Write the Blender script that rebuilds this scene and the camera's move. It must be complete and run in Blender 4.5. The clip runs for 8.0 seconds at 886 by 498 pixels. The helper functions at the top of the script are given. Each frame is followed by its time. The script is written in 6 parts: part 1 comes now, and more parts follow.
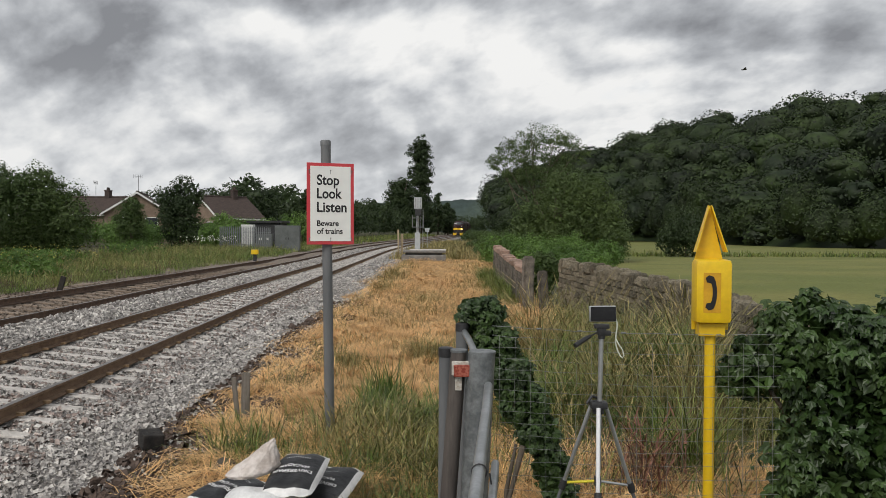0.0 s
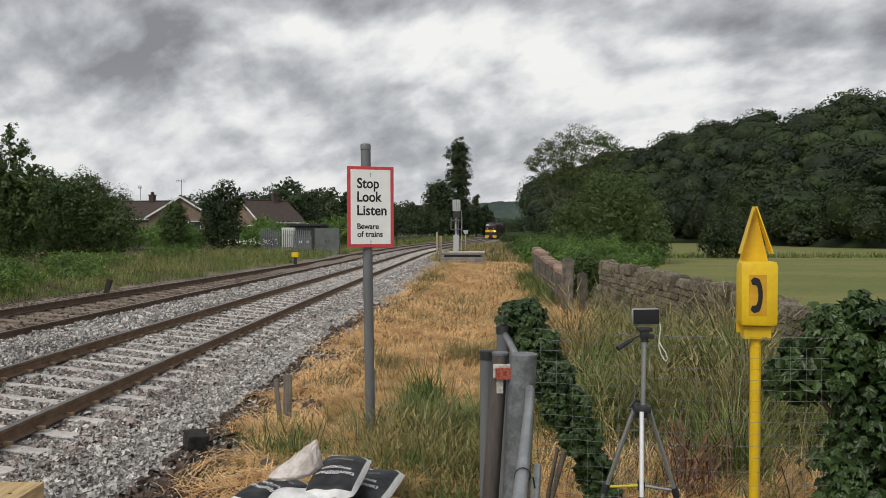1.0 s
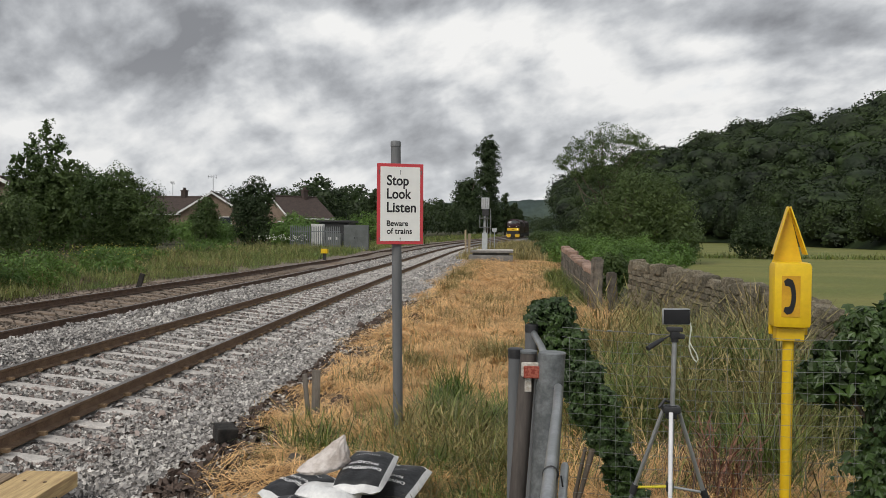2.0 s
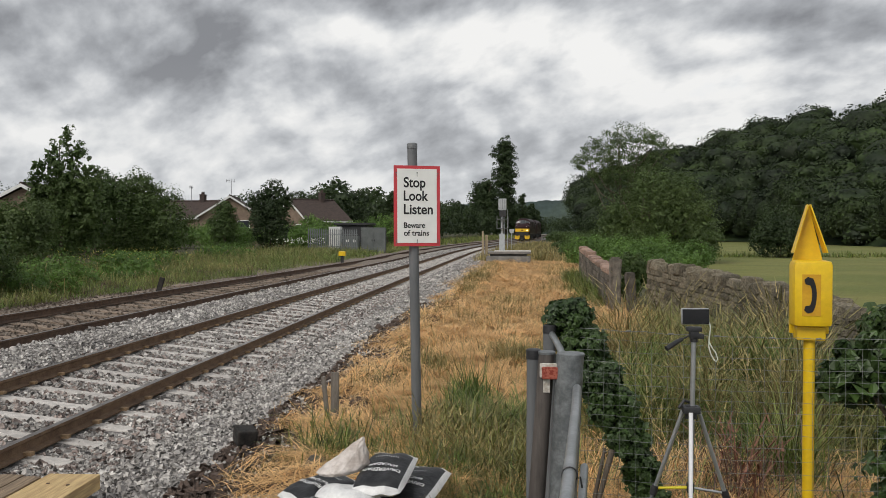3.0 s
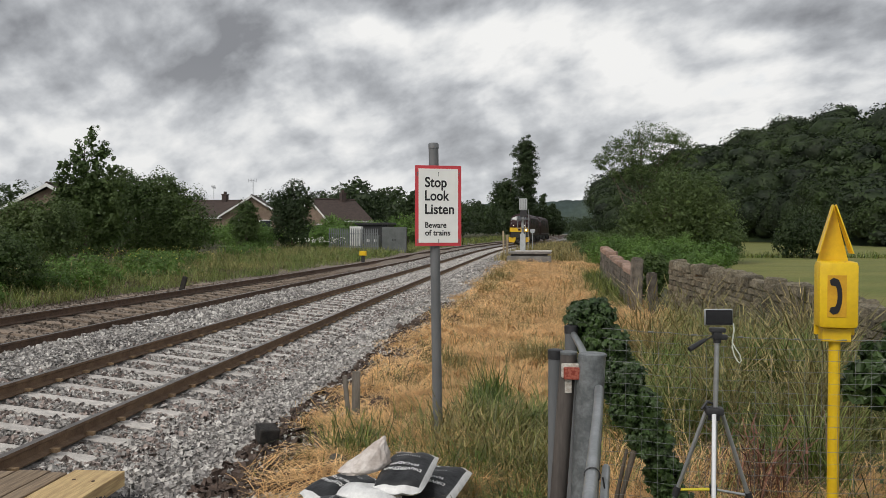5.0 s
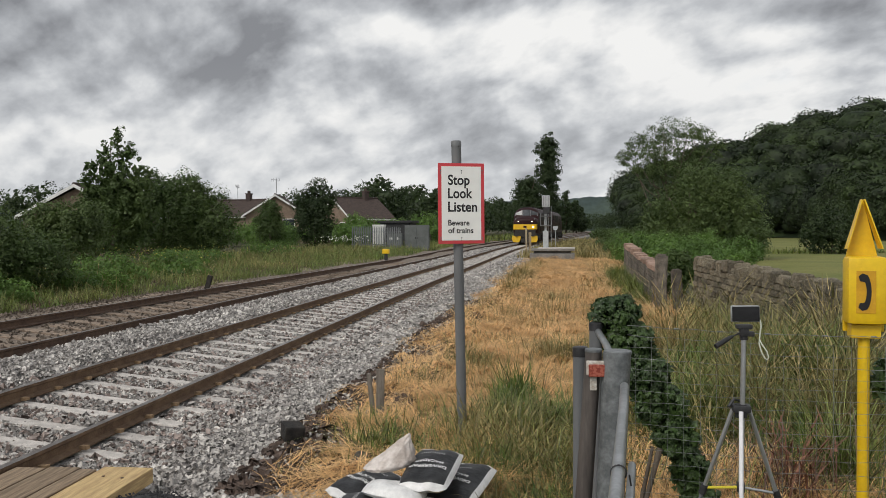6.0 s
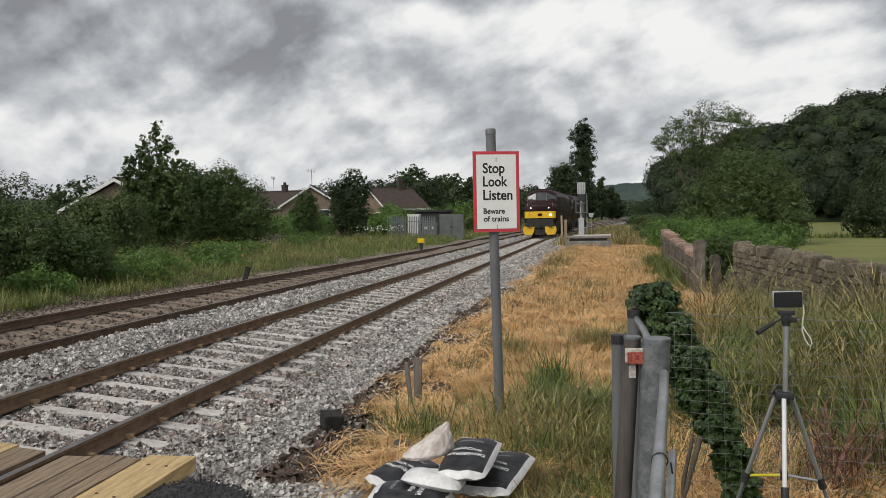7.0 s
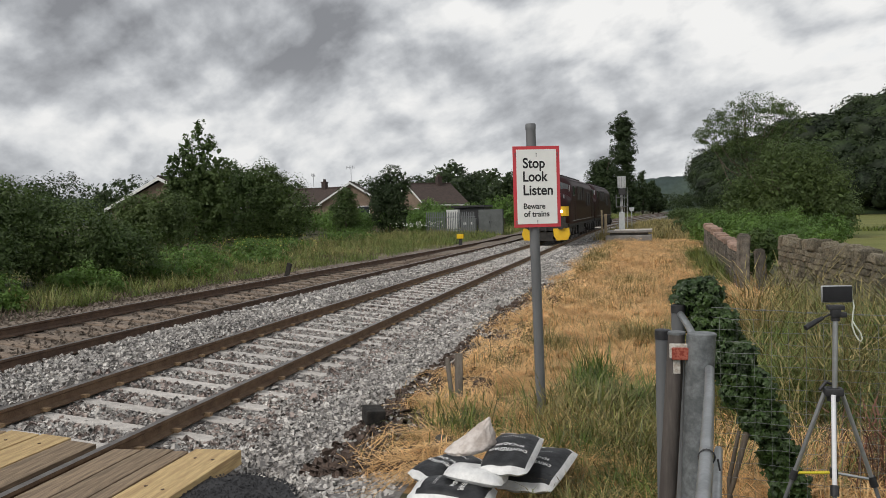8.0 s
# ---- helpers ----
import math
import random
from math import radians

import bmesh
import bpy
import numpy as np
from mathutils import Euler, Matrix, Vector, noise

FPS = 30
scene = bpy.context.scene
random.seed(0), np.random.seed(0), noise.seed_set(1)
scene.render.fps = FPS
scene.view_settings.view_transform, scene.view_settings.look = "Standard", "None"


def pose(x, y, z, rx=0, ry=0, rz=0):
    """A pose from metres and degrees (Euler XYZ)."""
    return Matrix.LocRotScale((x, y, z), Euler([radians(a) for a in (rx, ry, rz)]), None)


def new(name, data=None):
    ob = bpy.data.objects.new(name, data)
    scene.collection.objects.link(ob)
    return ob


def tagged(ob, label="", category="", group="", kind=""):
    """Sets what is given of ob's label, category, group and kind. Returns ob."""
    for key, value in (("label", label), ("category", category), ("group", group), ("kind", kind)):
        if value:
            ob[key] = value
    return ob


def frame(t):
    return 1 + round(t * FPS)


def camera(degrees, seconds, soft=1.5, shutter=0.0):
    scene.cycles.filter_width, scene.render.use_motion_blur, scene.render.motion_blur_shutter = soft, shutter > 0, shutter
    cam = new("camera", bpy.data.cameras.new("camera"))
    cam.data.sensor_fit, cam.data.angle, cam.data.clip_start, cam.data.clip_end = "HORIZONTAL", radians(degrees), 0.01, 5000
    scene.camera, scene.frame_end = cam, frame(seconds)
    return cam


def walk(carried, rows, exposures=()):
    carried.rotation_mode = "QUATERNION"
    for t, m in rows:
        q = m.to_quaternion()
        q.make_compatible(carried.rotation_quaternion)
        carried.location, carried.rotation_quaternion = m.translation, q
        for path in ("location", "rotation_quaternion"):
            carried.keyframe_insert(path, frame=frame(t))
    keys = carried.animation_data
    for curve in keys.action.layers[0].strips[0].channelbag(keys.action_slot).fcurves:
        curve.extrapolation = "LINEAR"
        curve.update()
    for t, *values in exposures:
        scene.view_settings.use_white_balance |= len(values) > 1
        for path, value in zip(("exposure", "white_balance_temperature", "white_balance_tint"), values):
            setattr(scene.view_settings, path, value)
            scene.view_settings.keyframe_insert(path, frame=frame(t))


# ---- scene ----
cam = camera(56.8, 8.0, soft=0.85)
EYE = 1.915
ROWS = [
    (0.0, 0.0, 0.0, 0.0, 88.795, -0.346, 0.004),
    (0.5, -0.0071, 0.0022, 0.0036, 89.086, -0.083, 1.545),
    (1.0, -0.012, -0.0029, 0.0036, 88.935, -0.067, 2.689),
    (1.5, -0.0178, -0.0065, 0.0018, 88.77, -0.511, 3.777),
    (3.0, -0.015, -0.0107, 0.0016, 88.867, -0.062, 5.891),
    (3.5, -0.0166, -0.016, 0.0009, 89.064, 0.073, 6.298),
    (4.0, -0.0203, -0.0211, 0.0045, 89.121, 0.081, 6.752),
    (5.5, -0.0219, -0.0173, 0.0009, 88.737, -0.143, 7.829),
    (6.0, -0.0266, -0.0237, 0.0025, 88.688, 0.224, 8.896),
    (6.5, -0.0272, -0.0206, 0.0005, 88.23, 0.594, 10.121),
    (7.0, -0.0329, -0.0233, 0.0014, 87.938, 0.995, 11.323),
    (7.5, -0.0337, -0.028, 0.0033, 87.679, 1.296, 12.319),
    (8.0, -0.0443, -0.0323, 0.0035, 87.683, 1.449, 14.036),
]
walk(cam, [(t, pose(x, y, EYE + z, rx, ry, rz)) for t, x, y, z, rx, ry, rz in ROWS])
scene.view_settings.exposure = 0.17

# ---- sky and sun: an overcast day with broken cloud ----
world = bpy.data.worlds.new("world")
scene.world = world
world.use_nodes = True
SUN_ELEVATION, SUN_AZIMUTH = 43.0, 215.0


def build_sky():
    nt = world.node_tree
    nt.nodes.clear()
    N, L = nt.nodes.new, nt.links.new
    out, bg = N("ShaderNodeOutputWorld"), N("ShaderNodeBackground")
    sky = N("ShaderNodeTexSky")
    sky.sky_type, sky.sun_disc = "NISHITA", False
    sky.sun_elevation, sky.sun_rotation = radians(SUN_ELEVATION), radians(SUN_AZIMUTH)
    sky_dim = N("ShaderNodeMix")
    sky_dim.data_type, sky_dim.blend_type = "RGBA", "MULTIPLY"
    sky_dim.inputs["Factor"].default_value = 1.0
    sky_dim.inputs["B"].default_value = (0.10, 0.10, 0.10, 1)
    L(sky.outputs["Color"], sky_dim.inputs["A"])
    co, sep = N("ShaderNodeTexCoord"), N("ShaderNodeSeparateXYZ")
    L(co.outputs["Generated"], sep.inputs[0])

    def m(op, a, b=None, clamp=False):
        n = N("ShaderNodeMath")
        n.operation, n.use_clamp = op, clamp
        for i, v in enumerate((a, b)):
            if v is None:
                continue
            if isinstance(v, (int, float)):
                n.inputs[i].default_value = v
            else:
                L(v, n.inputs[i])
        return n.outputs[0]

    # the clouds lie on a flat sheet overhead, so that they close up towards the horizon
    far = m("ADD", m("MAXIMUM", sep.outputs["Z"], 0.0), 0.5)
    sx, sy = m("DIVIDE", sep.outputs["X"], far), m("DIVIDE", sep.outputs["Y"], far)
    sheet = N("ShaderNodeCombineXYZ")
    L(sx, sheet.inputs[0])
    L(m("ADD", sy, m("MULTIPLY", sx, 0.3)), sheet.inputs[1])

    def cloud(scale, detail, rough, shift, warp=0.0):
        mp = N("ShaderNodeMapping")
        mp.inputs["Location"].default_value = shift
        L(sheet.outputs[0], mp.inputs[0])
        n = N("ShaderNodeTexNoise")
        n.inputs["Scale"].default_value, n.inputs["Detail"].default_value = scale, detail
        n.inputs["Roughness"].default_value, n.inputs["Distortion"].default_value = rough, warp
        L(mp.outputs[0], n.inputs["Vector"])
        return n.outputs[0]

    def ramp(src, stops):
        n = N("ShaderNodeValToRGB")
        n.color_ramp.interpolation = "LINEAR"
        el = n.color_ramp.elements
        while len(el) < len(stops):
            el.new(0.5)
        for e, (p, c) in zip(el, stops):
            e.position, e.color = p, (*c, 1)
        L(src, n.inputs[0])
        return n.outputs[0]

    puff = dict(scale=2.9, detail=10.0, rough=0.51, warp=0.1)
    here, beside = cloud(shift=(3.1, 7.7, 0.0), **puff), cloud(shift=(3.13, 7.655, 0.02), **puff)
    relief = m("MULTIPLY", m("SUBTRACT", here, beside), 1.7)
    big = cloud(1.7, 3.0, 0.5, (1.9, 4.2, 0.4), 0.3)
    billow = m("ABSOLUTE", m("SUBTRACT", m("MULTIPLY", cloud(7.0, 5.0, 0.5, (5.4, 2.2, 0.9)), 2.0), 1.0))
    mass = m("ADD", m("ADD", m("ADD", m("MULTIPLY", big, 0.32), m("MULTIPLY", here, 0.72)), relief), m("MULTIPLY", m("SUBTRACT", billow, 0.2), 0.28))
    # the sun behind the clouds stands on the meadow's side
    mass = m("ADD", mass, m("ADD", m("MULTIPLY", sep.outputs["X"], 0.13), m("MULTIPLY", m("SUBTRACT", 0.2, m("MINIMUM", sep.outputs["Z"], 0.5)), 0.35)))
    shade = ramp(mass, [(0.20, (0.22, 0.228, 0.246)), (0.37, (0.36, 0.374, 0.396)), (0.50, (0.50, 0.515, 0.535)), (0.60, (0.64, 0.65, 0.658)), (0.74, (0.79, 0.788, 0.778))])
    gap = ramp(cloud(2.4, 6.0, 0.5, (9.3, 1.1, 2.0), 0.2), [(0.60, (0, 0, 0)), (0.76, (0.4, 0.4, 0.4))])
    mix = N("ShaderNodeMix")
    mix.data_type = "RGBA"
    L(gap, mix.inputs["Factor"])
    L(shade, mix.inputs["A"])
    L(sky_dim.outputs["Result"], mix.inputs["B"])
    # paler towards the horizon
    low = N("ShaderNodeMix")
    low.data_type = "RGBA"
    L(m("MULTIPLY", m("SUBTRACT", 1.0, m("MULTIPLY", m("MAXIMUM", sep.outputs["Z"], 0.0), 5.0), True), 0.30), low.inputs["Factor"])
    L(mix.outputs["Result"], low.inputs["A"])
    low.inputs["B"].default_value = (0.57, 0.585, 0.60, 1)
    L(low.outputs["Result"], bg.inputs["Color"])
    bg.inputs["Strength"].default_value = 1.0
    L(bg.outputs[0], out.inputs[0])


build_sky()
sun = new("sun", bpy.data.lights.new("sun", "SUN"))
sun.data.energy, sun.data.angle, sun.data.color = 1.9, radians(30), (1.0, 0.96, 0.9)
sun.matrix_world = pose(0, 0, 30, 90 - SUN_ELEVATION, 0, 180 - SUN_AZIMUTH)


# ---- materials ----
def material(name, base, other=None, scale=20.0, rough=0.85, metal=0.0, bump=0.3, fine=None, spread=(0.4, 0.6), vary=0.0, spec=0.5, island=0.0, glow=None, see=0.0, stretch=(1, 1, 1), coarse=1.5, grainy=1.0):
    """A noisy two-tone surface: base and other mixed by noise of that scale, fine grain on top, and a bump. vary: per object; island: per loose piece."""
    mat = bpy.data.materials.new(name)
    mat.use_nodes = True
    nt = mat.node_tree
    N, L = nt.nodes.new, nt.links.new
    bsdf = nt.nodes["Principled BSDF"]
    bsdf.inputs["Roughness"].default_value, bsdf.inputs["Metallic"].default_value = rough, metal
    bsdf.inputs["Specular IOR Level"].default_value = spec
    other = other or tuple(c * 0.75 for c in base)
    geo = N("ShaderNodeNewGeometry")
    co = N("ShaderNodeTexCoord")
    mp = N("ShaderNodeMapping")
    mp.inputs["Scale"].default_value = stretch
    L(co.outputs["Object"], mp.inputs[0])

    def noise_tex(s, detail=6.0):
        n = N("ShaderNodeTexNoise")
        n.inputs["Scale"].default_value, n.inputs["Detail"].default_value, n.inputs["Roughness"].default_value = s, detail, 0.6
        L(mp.outputs[0], n.inputs["Vector"])
        return n.outputs[0]

    def blend(kind, f, a, b):
        n = N("ShaderNodeMix")
        n.data_type, n.blend_type = "RGBA", kind
        for key, v in (("Factor", f), ("A", a), ("B", b)):
            if isinstance(v, (int, float)):
                n.inputs[key].default_value = v
            elif isinstance(v, tuple):
                n.inputs[key].default_value = (*v, 1)
            else:
                L(v, n.inputs[key])
        return n.outputs["Result"]

    rmp = N("ShaderNodeMapRange")
    rmp.inputs["From Min"].default_value, rmp.inputs["From Max"].default_value = spread
    L(noise_tex(scale), rmp.inputs["Value"])
    col = blend("MIX", rmp.outputs["Result"], base, other)
    grain = N("ShaderNodeMapRange")
    grain.inputs["From Min"].default_value, grain.inputs["From Max"].default_value = 0.3, 0.7
    grain.inputs["To Min"].default_value, grain.inputs["To Max"].default_value = 1 - 0.22 * grainy, 1 + 0.18 * grainy
    fine_noise = noise_tex(fine or scale * 9.0, 4.0)
    L(fine_noise, grain.inputs["Value"])
    col = blend("MULTIPLY", 1.0, col, grain.outputs["Result"])
    for amount, src in ((vary, None), (island, geo.outputs["Random Per Island"])):
        if amount:
            if src is None:
                src = N("ShaderNodeObjectInfo").outputs["Random"]
            r = N("ShaderNodeMapRange")
            r.inputs["To Min"].default_value, r.inputs["To Max"].default_value = 1 - amount, 1 + amount
            L(src, r.inputs["Value"])
            col = blend("MULTIPLY", 1.0, col, r.outputs["Result"])
    L(col, bsdf.inputs["Base Color"])
    if bump:
        b = N("ShaderNodeBump")
        b.inputs["Strength"].default_value, b.inputs["Distance"].default_value = bump, 0.01 * coarse
        L(fine_noise, b.inputs["Height"])
        L(b.outputs[0], bsdf.inputs["Normal"])
    if glow:
        bsdf.inputs["Emission Color"].default_value = (*glow[:3], 1)
        bsdf.inputs["Emission Strength"].default_value = glow[3]
    if see:
        tr = N("ShaderNodeBsdfTranslucent")
        L(col, tr.inputs[0])
        ms = N("ShaderNodeMixShader")
        ms.inputs[0].default_value = see
        L(bsdf.outputs[0], ms.inputs[1])
        L(tr.outputs[0], ms.inputs[2])
        L(ms.outputs[0], nt.nodes["Material Output"].inputs[0])
    return mat


M_BALLAST = material("ballast_stone", (0.535, 0.51, 0.48), (0.36, 0.338, 0.318), scale=3, rough=0.9, island=0.45, bump=0.4)
M_BALLAST_BED = material("ballast_bed", (0.28, 0.262, 0.25), (0.14, 0.129, 0.123), scale=16, fine=34, rough=0.95, bump=1.0, coarse=4)
M_OLD_BALLAST = material("old_brown_ballast", (0.25, 0.205, 0.165), (0.15, 0.12, 0.095), scale=14, fine=40, rough=0.95, bump=1.0, island=0.3, coarse=3)
M_SOIL = material("dark_soil", (0.075, 0.055, 0.045), (0.14, 0.10, 0.08), scale=7, rough=0.95, bump=0.8)
M_STRAW_BED = material("straw_litter", (0.46, 0.285, 0.115), (0.25, 0.15, 0.065), scale=2.2, fine=45, rough=0.9, bump=0.9, coarse=4)
M_STRAW = material("straw", (0.80, 0.525, 0.245), (0.60, 0.365, 0.15), scale=1.1, rough=0.7, island=0.35, bump=0)
# ground under the grass, coloured dark as the shade between the blades
M_GRASS_BED = material("shade_dark_grass_bed", (0.038, 0.045, 0.018), (0.085, 0.075, 0.035), scale=1.6, fine=26, rough=0.95, bump=1.0, coarse=5)
M_FIELD = material("meadow", (0.125, 0.145, 0.030), (0.180, 0.178, 0.045), scale=0.07, fine=2.5, rough=0.95, bump=0.6, stretch=(1, 2.2, 1), coarse=6)
M_GRASS = material("green_grass", (0.088, 0.142, 0.022), (0.21, 0.22, 0.06), scale=0.9, rough=0.5, island=0.7, bump=0, see=0.2)
M_BANK_GRASS = material("bank_grass", (0.125, 0.185, 0.04), (0.24, 0.25, 0.08), scale=0.5, rough=0.6, island=0.5, bump=0, see=0.25)
M_SEED_GRASS = material("seeding_grass", (0.40, 0.315, 0.14), (0.16, 0.155, 0.052), scale=0.8, rough=0.7, island=0.5, bump=0, see=0.2)
M_RAIL_TOP = material("polished_rail_head", (0.32, 0.29, 0.27), (0.22, 0.19, 0.17), scale=5, rough=0.38, metal=0.8, bump=0.05)
M_RAIL = material("rusty_rail", (0.125, 0.075, 0.045), (0.18, 0.115, 0.068), scale=6, rough=0.85, bump=0.3)
M_RAIL_DARK = material("dark_old_rail", (0.085, 0.052, 0.036), (0.13, 0.08, 0.052), scale=6, rough=0.85, bump=0.3)
M_CONCRETE = material("pale_concrete", (0.60, 0.56, 0.52), (0.46, 0.43, 0.40), scale=8, rough=0.9, vary=0.1)
M_OLD_SLEEPER = material("brown_timber_sleeper", (0.19, 0.145, 0.11), (0.27, 0.21, 0.16), scale=5, rough=0.95, stretch=(6, 1, 6), vary=0.15)
M_CLIP = material("rusty_clip", (0.30, 0.20, 0.11), scale=20, rough=0.8)


# ---- building helpers ----
class Geo:
    """Collects vertices and faces; every form adds to it."""

    def __init__(self):
        self.v, self.f = [], []

    def add(self, verts, faces):
        n = len(self.v)
        self.v.extend(tuple(p) for p in verts)
        self.f.extend(tuple(i + n for i in q) for q in faces)
        return self

    def box(self, c, s, bevel=0.0, m=None):
        """A box with chamfered edges round the centre c."""
        bm = bmesh.new()
        bmesh.ops.create_cube(bm, size=1)
        bmesh.ops.scale(bm, vec=s, verts=bm.verts)
        if bevel:
            bmesh.ops.bevel(bm, geom=bm.edges[:], offset=bevel, segments=2, affect="EDGES", profile=0.6)
        bm.transform(Matrix.Translation(c) @ (m or Matrix()))
        bm.verts.index_update()
        self.add([v.co for v in bm.verts], [[v.index for v in f.verts] for f in bm.faces])
        bm.free()
        return self

    def tube(self, pts, r, n=8, caps=True):
        """A round tube along pts; r: one radius or one for each point."""
        pts = [Vector(p) for p in pts]
        rs = r if isinstance(r, (list, tuple)) else [r] * len(pts)
        rings, side = [], None
        for i, p in enumerate(pts):
            d = (pts[min(i + 1, len(pts) - 1)] - pts[max(i - 1, 0)]).normalized()
            if side is None:
                side = d.orthogonal().normalized()
            side = (side - d * side.dot(d)).normalized()
            up = d.cross(side)
            rings.append([p + (side * math.cos(a) + up * math.sin(a)) * rs[i] for a in (2 * math.pi * k / n for k in range(n))])
        faces = [(i * n + k, i * n + (k + 1) % n, (i + 1) * n + (k + 1) % n, (i + 1) * n + k) for i in range(len(pts) - 1) for k in range(n)]
        if caps:
            faces += [tuple(range(n - 1, -1, -1)), tuple((len(pts) - 1) * n + k for k in range(n))]
        return self.add([p for ring in rings for p in ring], faces)

    def loft(self, rings, closed=True, caps=True):
        """Skin between rings of equally many points."""
        n = len(rings[0])
        m = n if closed else n - 1
        faces = [(i * n + k, i * n + (k + 1) % n, (i + 1) * n + (k + 1) % n, (i + 1) * n + k) for i in range(len(rings) - 1) for k in range(m)]
        if caps and closed:
            faces += [tuple(range(n - 1, -1, -1)), tuple((len(rings) - 1) * n + k for k in range(n))]
        return self.add([p for ring in rings for p in ring], faces)

    def mesh(self, name, mats, smooth=False, index=None):
        me = bpy.data.meshes.new(name)
        me.from_pydata(self.v, [], self.f)
        for m in mats if isinstance(mats, (list, tuple)) else [mats]:
            me.materials.append(m)
        if index is not None:
            me.polygons.foreach_set("material_index", index)
        if smooth:
            me.shade_smooth()
            if smooth != "all":
                me.set_sharp_from_angle(angle=radians(smooth if smooth > 1 else 40))
        me.update()
        return me


def part(name, geo, mats, parent=None, label="", smooth=False):
    """Links the form as one mesh object, under a thing or a part."""
    ob = new(name, geo if isinstance(geo, bpy.types.Mesh) else geo.mesh(name, mats, smooth))
    ob.parent = parent
    return tagged(ob, label)


def thing(name, label, category, m=None, group="", kind=""):
    """An empty at a thing's base."""
    ob = new(name)
    ob.empty_display_size = 0.2
    ob.matrix_basis = m or Matrix()
    return tagged(ob, label, category, group, kind)


def scatter_mesh(name, tv, tf, pos, rot, scale, mat, smooth=False):
    """One mesh of many copies of a small form (tv, tf: its points and its faces, all with equally many corners)."""
    tv, tf = np.asarray(tv, float), np.asarray(tf, int)
    n, k = len(pos), len(tv)
    scale = np.asarray(scale, float)
    if scale.ndim == 1:
        scale = scale[:, None]
    v = np.einsum("nij,nkj->nki", rot, tv[None] * scale[:, None, :]) + np.asarray(pos)[:, None]
    f = tf[None] + (np.arange(n) * k)[:, None, None]
    c = tf.shape[1]
    me = bpy.data.meshes.new(name)
    me.vertices.add(n * k)
    me.vertices.foreach_set("co", v.astype(np.float32).ravel())
    total = n * len(tf)
    me.loops.add(total * c)
    me.loops.foreach_set("vertex_index", f.astype(np.int32).ravel())
    me.polygons.add(total)
    me.polygons.foreach_set("loop_start", np.arange(0, total * c, c, dtype=np.int32))
    me.materials.append(mat)
    me.update(calc_edges=True)
    if smooth:
        me.shade_smooth()
    else:
        me.shade_flat()
    return me


RNG = np.random.default_rng(11)


def random_turns(n, rng=RNG):
    """n random rotations."""
    q = rng.normal(size=(n, 4))
    w, x, y, z = (q / np.linalg.norm(q, axis=1)[:, None]).T
    return np.stack([1 - 2 * (y * y + z * z), 2 * (x * y - w * z), 2 * (x * z + w * y), 2 * (x * y + w * z), 1 - 2 * (x * x + z * z), 2 * (y * z - w * x),
                     2 * (x * z - w * y), 2 * (y * z + w * x), 1 - 2 * (x * x + y * y)], 1).reshape(-1, 3, 3)


def turns_z(a, lean=None, lean_dir=None):
    """Rotations about z by a, after a lean about x."""
    c, s, o, i = np.cos(a), np.sin(a), np.zeros_like(a), np.ones_like(a)
    r = np.stack([c, -s, o, s, c, o, o, o, i], 1).reshape(-1, 3, 3)
    if lean is None:
        return r
    c, s = np.cos(lean), np.sin(lean)
    return r @ np.stack([i, o, o, o, c, -s, o, s, c], 1).reshape(-1, 3, 3)


# ---- the lie of the land ----
TRACK_Y = [-60, 0, 5, 10, 20, 30, 48, 68, 89, 120, 150, 191, 212, 300, 420]
TRACK_X = [-2.0, -5.05, -5.36, -5.55, -5.72, -5.75, -5.62, -5.35, -4.75, -2.9, -0.7, 2.2, 3.9, 11.5, 24.0]
RISE_Y = [-60, 15, 30, 47, 67, 100, 150, 200, 300, 600]
RISE_Z = [0.0, 0.0, 0.08, 0.2, 0.36, 0.48, 0.6, 0.8, 1.1, 1.7]
FINE_Y = np.arange(-60, 420.5, 0.5)


def smooth_table(xs, ys, width=21):
    k = np.hanning(width + 2)[1:-1]
    d = np.interp(FINE_Y, xs, ys)
    lo, hi = d[1] - d[0], d[-1] - d[-2]
    w = width // 2
    d = np.concatenate([d[0] + lo * np.arange(-w, 0), d, d[-1] + hi * np.arange(1, w + 1)])
    return np.convolve(d, k / k.sum(), "valid")


LINE_X, LINE_Z = smooth_table(TRACK_Y, TRACK_X, 31), smooth_table(RISE_Y, RISE_Z, 21)


def line_x(y):
    """The near track's centre line."""
    return np.interp(y, FINE_Y, LINE_X)


def line_z(y):
    """The near track's outer rail, top."""
    return np.interp(y, FINE_Y, LINE_Z)


def cant(y):
    """How far the outer rail of each track lies higher on the bend, and the far track over the near one."""
    return np.interp(y, [-60, 14, 48, 400], [1.0, 1.0, 0.25, 0.2])


SPACING = 3.42


def rail_z(y, u):
    """Rail-top height at distance u to the left of the near track's right rail."""
    c = cant(y)
    near = 0.155 * c * np.clip(u / 1.505, -1, 1.5)
    far = 0.21 * c + 0.155 * c * (u - SPACING) / 1.505
    return line_z(y) + np.where(u < SPACING - 0.9, near, np.minimum(far, 0.42 * c))


